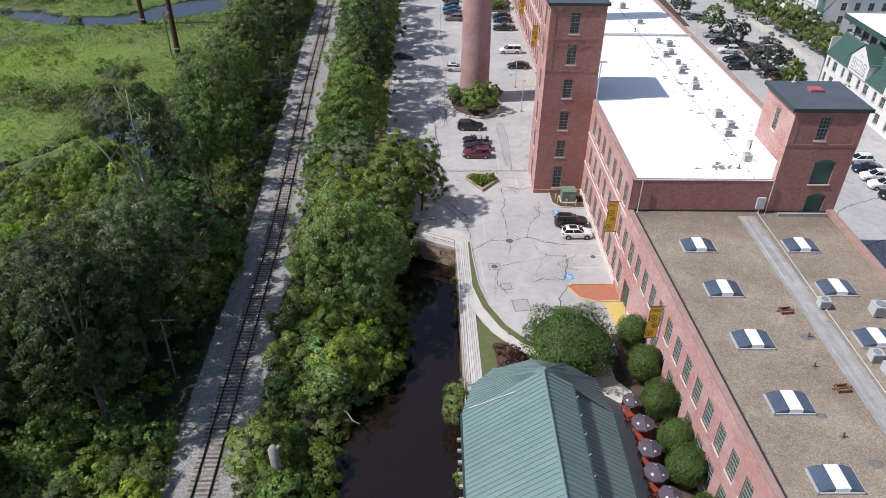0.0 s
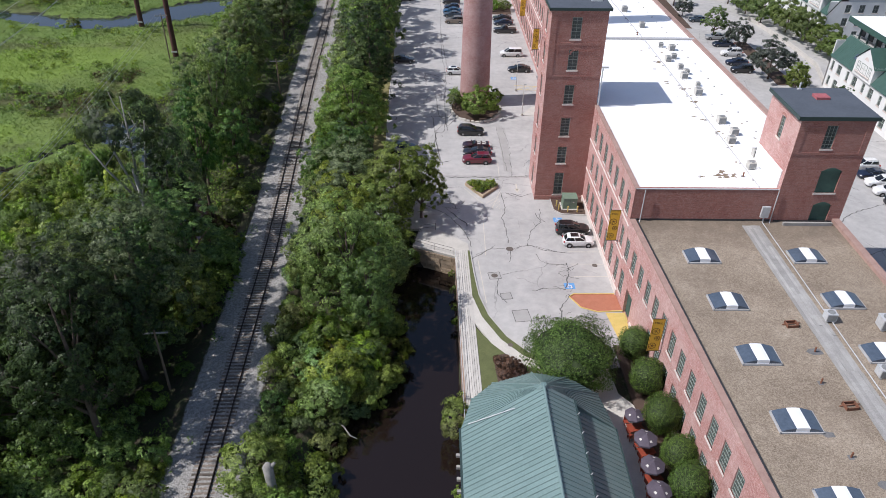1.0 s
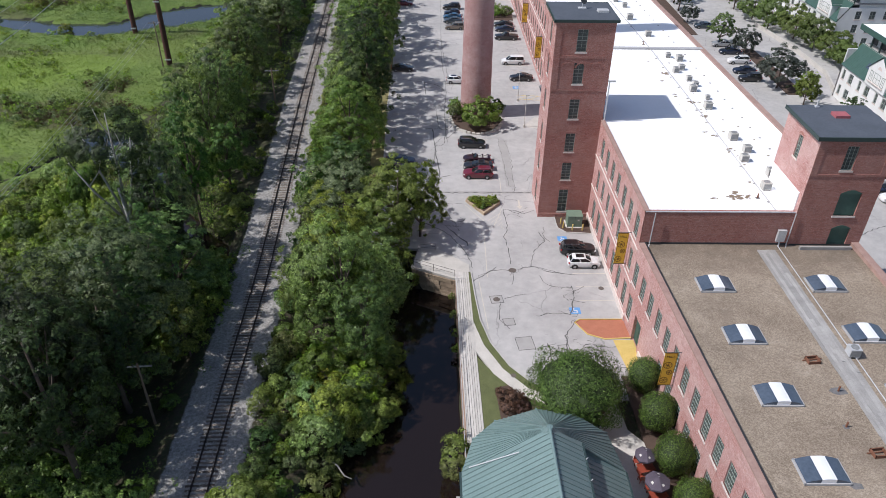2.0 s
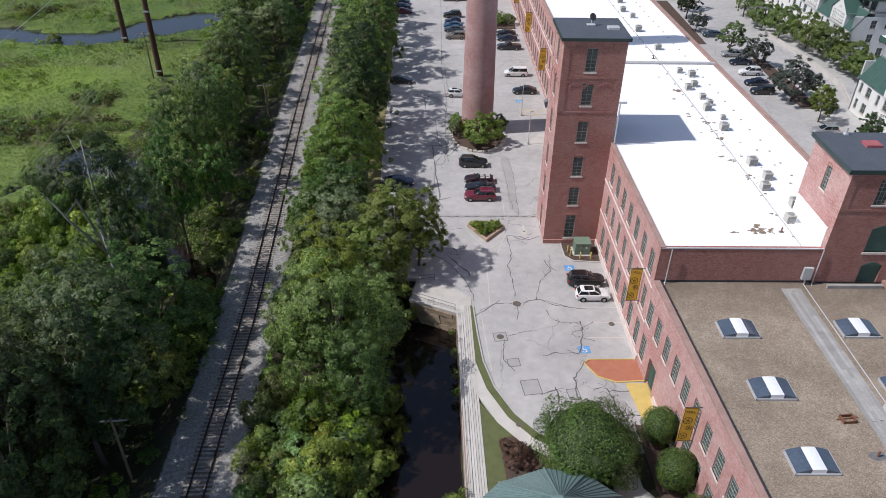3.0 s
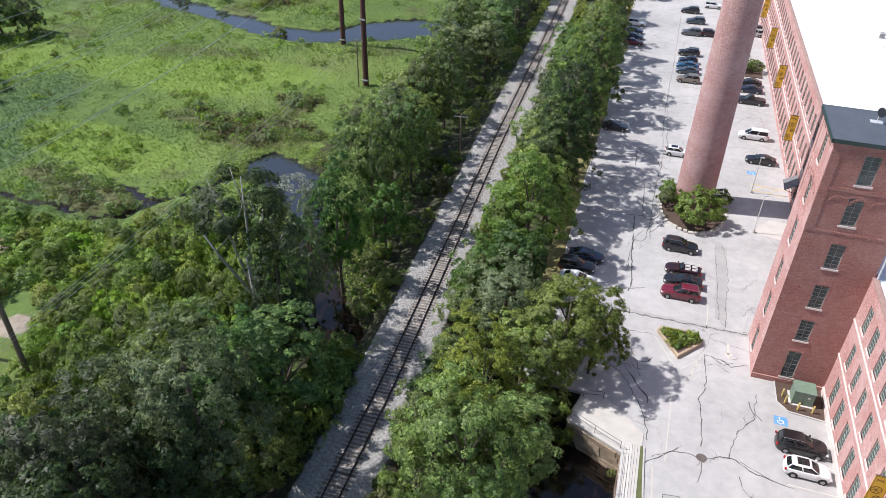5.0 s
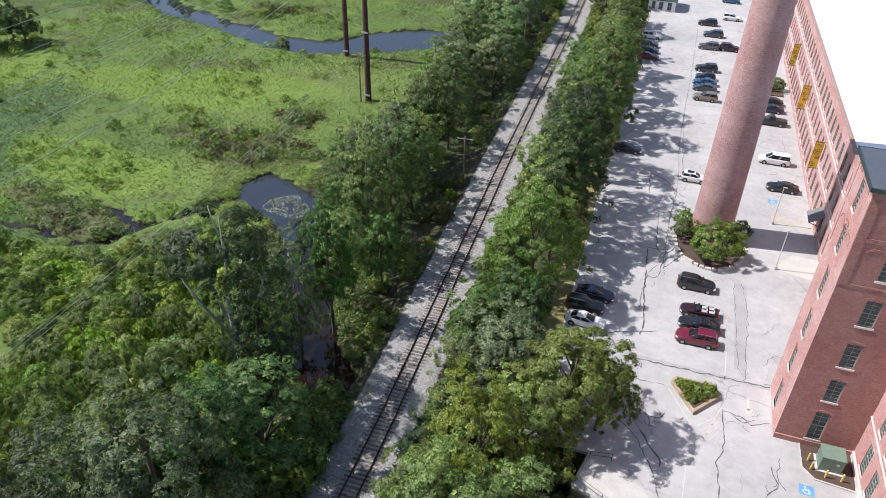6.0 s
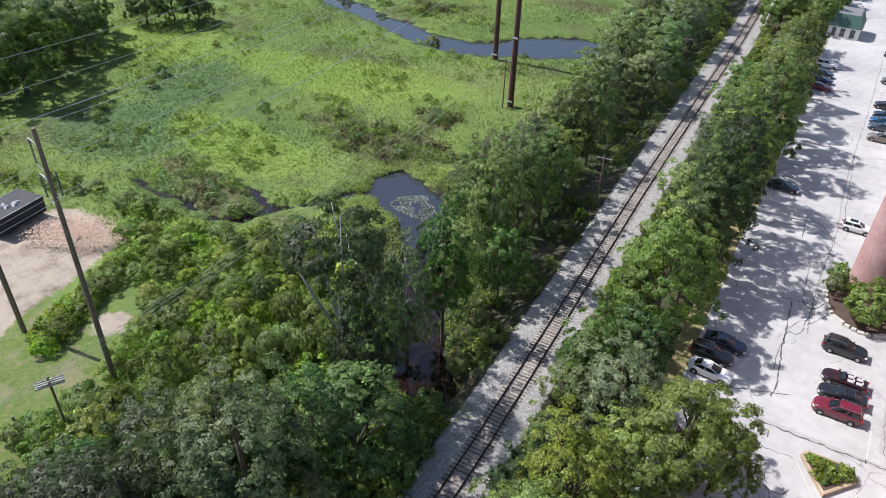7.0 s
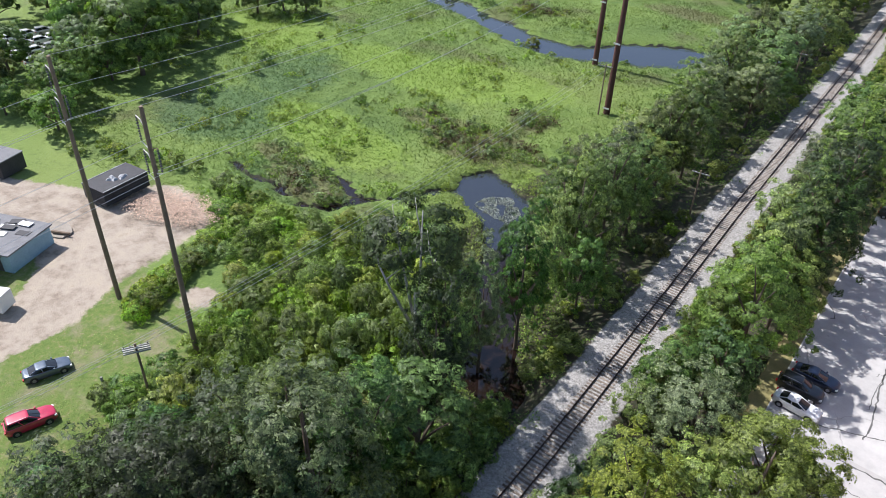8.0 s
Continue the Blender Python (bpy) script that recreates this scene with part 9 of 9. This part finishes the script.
undergrowth("water_plants", 2600, (-60, -51.5, 115.5, 123), lambda x, y: (near_line(x, y, RIVER) < -0.9) & (ripple(x, y, 2.9) > -0.55) & (np.hypot(x + 54.6, y - 117.8) < 4.0), LEAF_PALE, 0.34, 0.0, "pale floating leaves on the pond")

# ---- railway ties and loose stones, last ----
tie_me = Build().box(-1.3, 1.3, -0.115, 0.115, -0.18, 0.0).mesh("tie", TIE_WOOD)
ys = np.arange(30.0, 180.0, 0.51)
rt = random.Random(6)
near_ties = [y for y in ys if 36 <= y][:297]
for y in near_ties:
    part("tie", tie_me, None, track, "", pose(float(rail_x(y)) + rt.uniform(-0.06, 0.06), float(y), -0.42 + rt.uniform(-0.02, 0.01), 0, 0, 2.0 + rt.uniform(-1.5, 1.5)))
rest = Build()
for y in list(np.arange(0, 36, 0.51)) + list(np.arange(near_ties[-1] + 0.51, 300, 0.51)):
    rest.box(-1.3, 1.3, -0.115, 0.115, -0.18, 0.0, 0, pose(float(rail_x(y)) + rt.uniform(-0.06, 0.06), float(y), -0.42 + rt.uniform(-0.02, 0.01), 0, 0, 3.0 + rt.uniform(-1.5, 1.5)))
tagged(part("tie_run", rest, TIE_WOOD, track), kind="stuff")
y = rg.uniform(20, 240, 30000)
x = rail_x(y) + rg.normal(size=len(y)) * 1.5 - 0.1
k = np.abs(x - rail_x(y)) < 3.9
x, y = x[k], y[k]
z = land(x, y)
s = rg.uniform(0.04, 0.10, len(x))
tet = np.array([[1, 1, 0.2], [-1, 1, -0.3], [0.3, -1, -0.3], [0, 0.2, 1.0]])
rot = rg.uniform(0, 6.28, len(x))
cs, sn = np.cos(rot)[:, None], np.sin(rot)[:, None]
vx = tet[None, :, 0] * cs - tet[None, :, 1] * sn
vy = tet[None, :, 0] * sn + tet[None, :, 1] * cs
V = np.stack([x[:, None] + vx * s[:, None], y[:, None] + vy * s[:, None], z[:, None] + 0.02 + tet[None, :, 2] * s[:, None] * 0.8], -1).reshape(-1, 3)
T = (np.arange(len(x))[:, None, None] * 4 + np.array([[0, 1, 3], [1, 2, 3], [2, 0, 3]])[None]).reshape(-1, 3)
tagged(new("ballast_stones", raw_mesh("ballast_stones", V, T, BALLAST_CHIPS)), "loose pale ballast stones along the track", "ballast", kind="stuff")
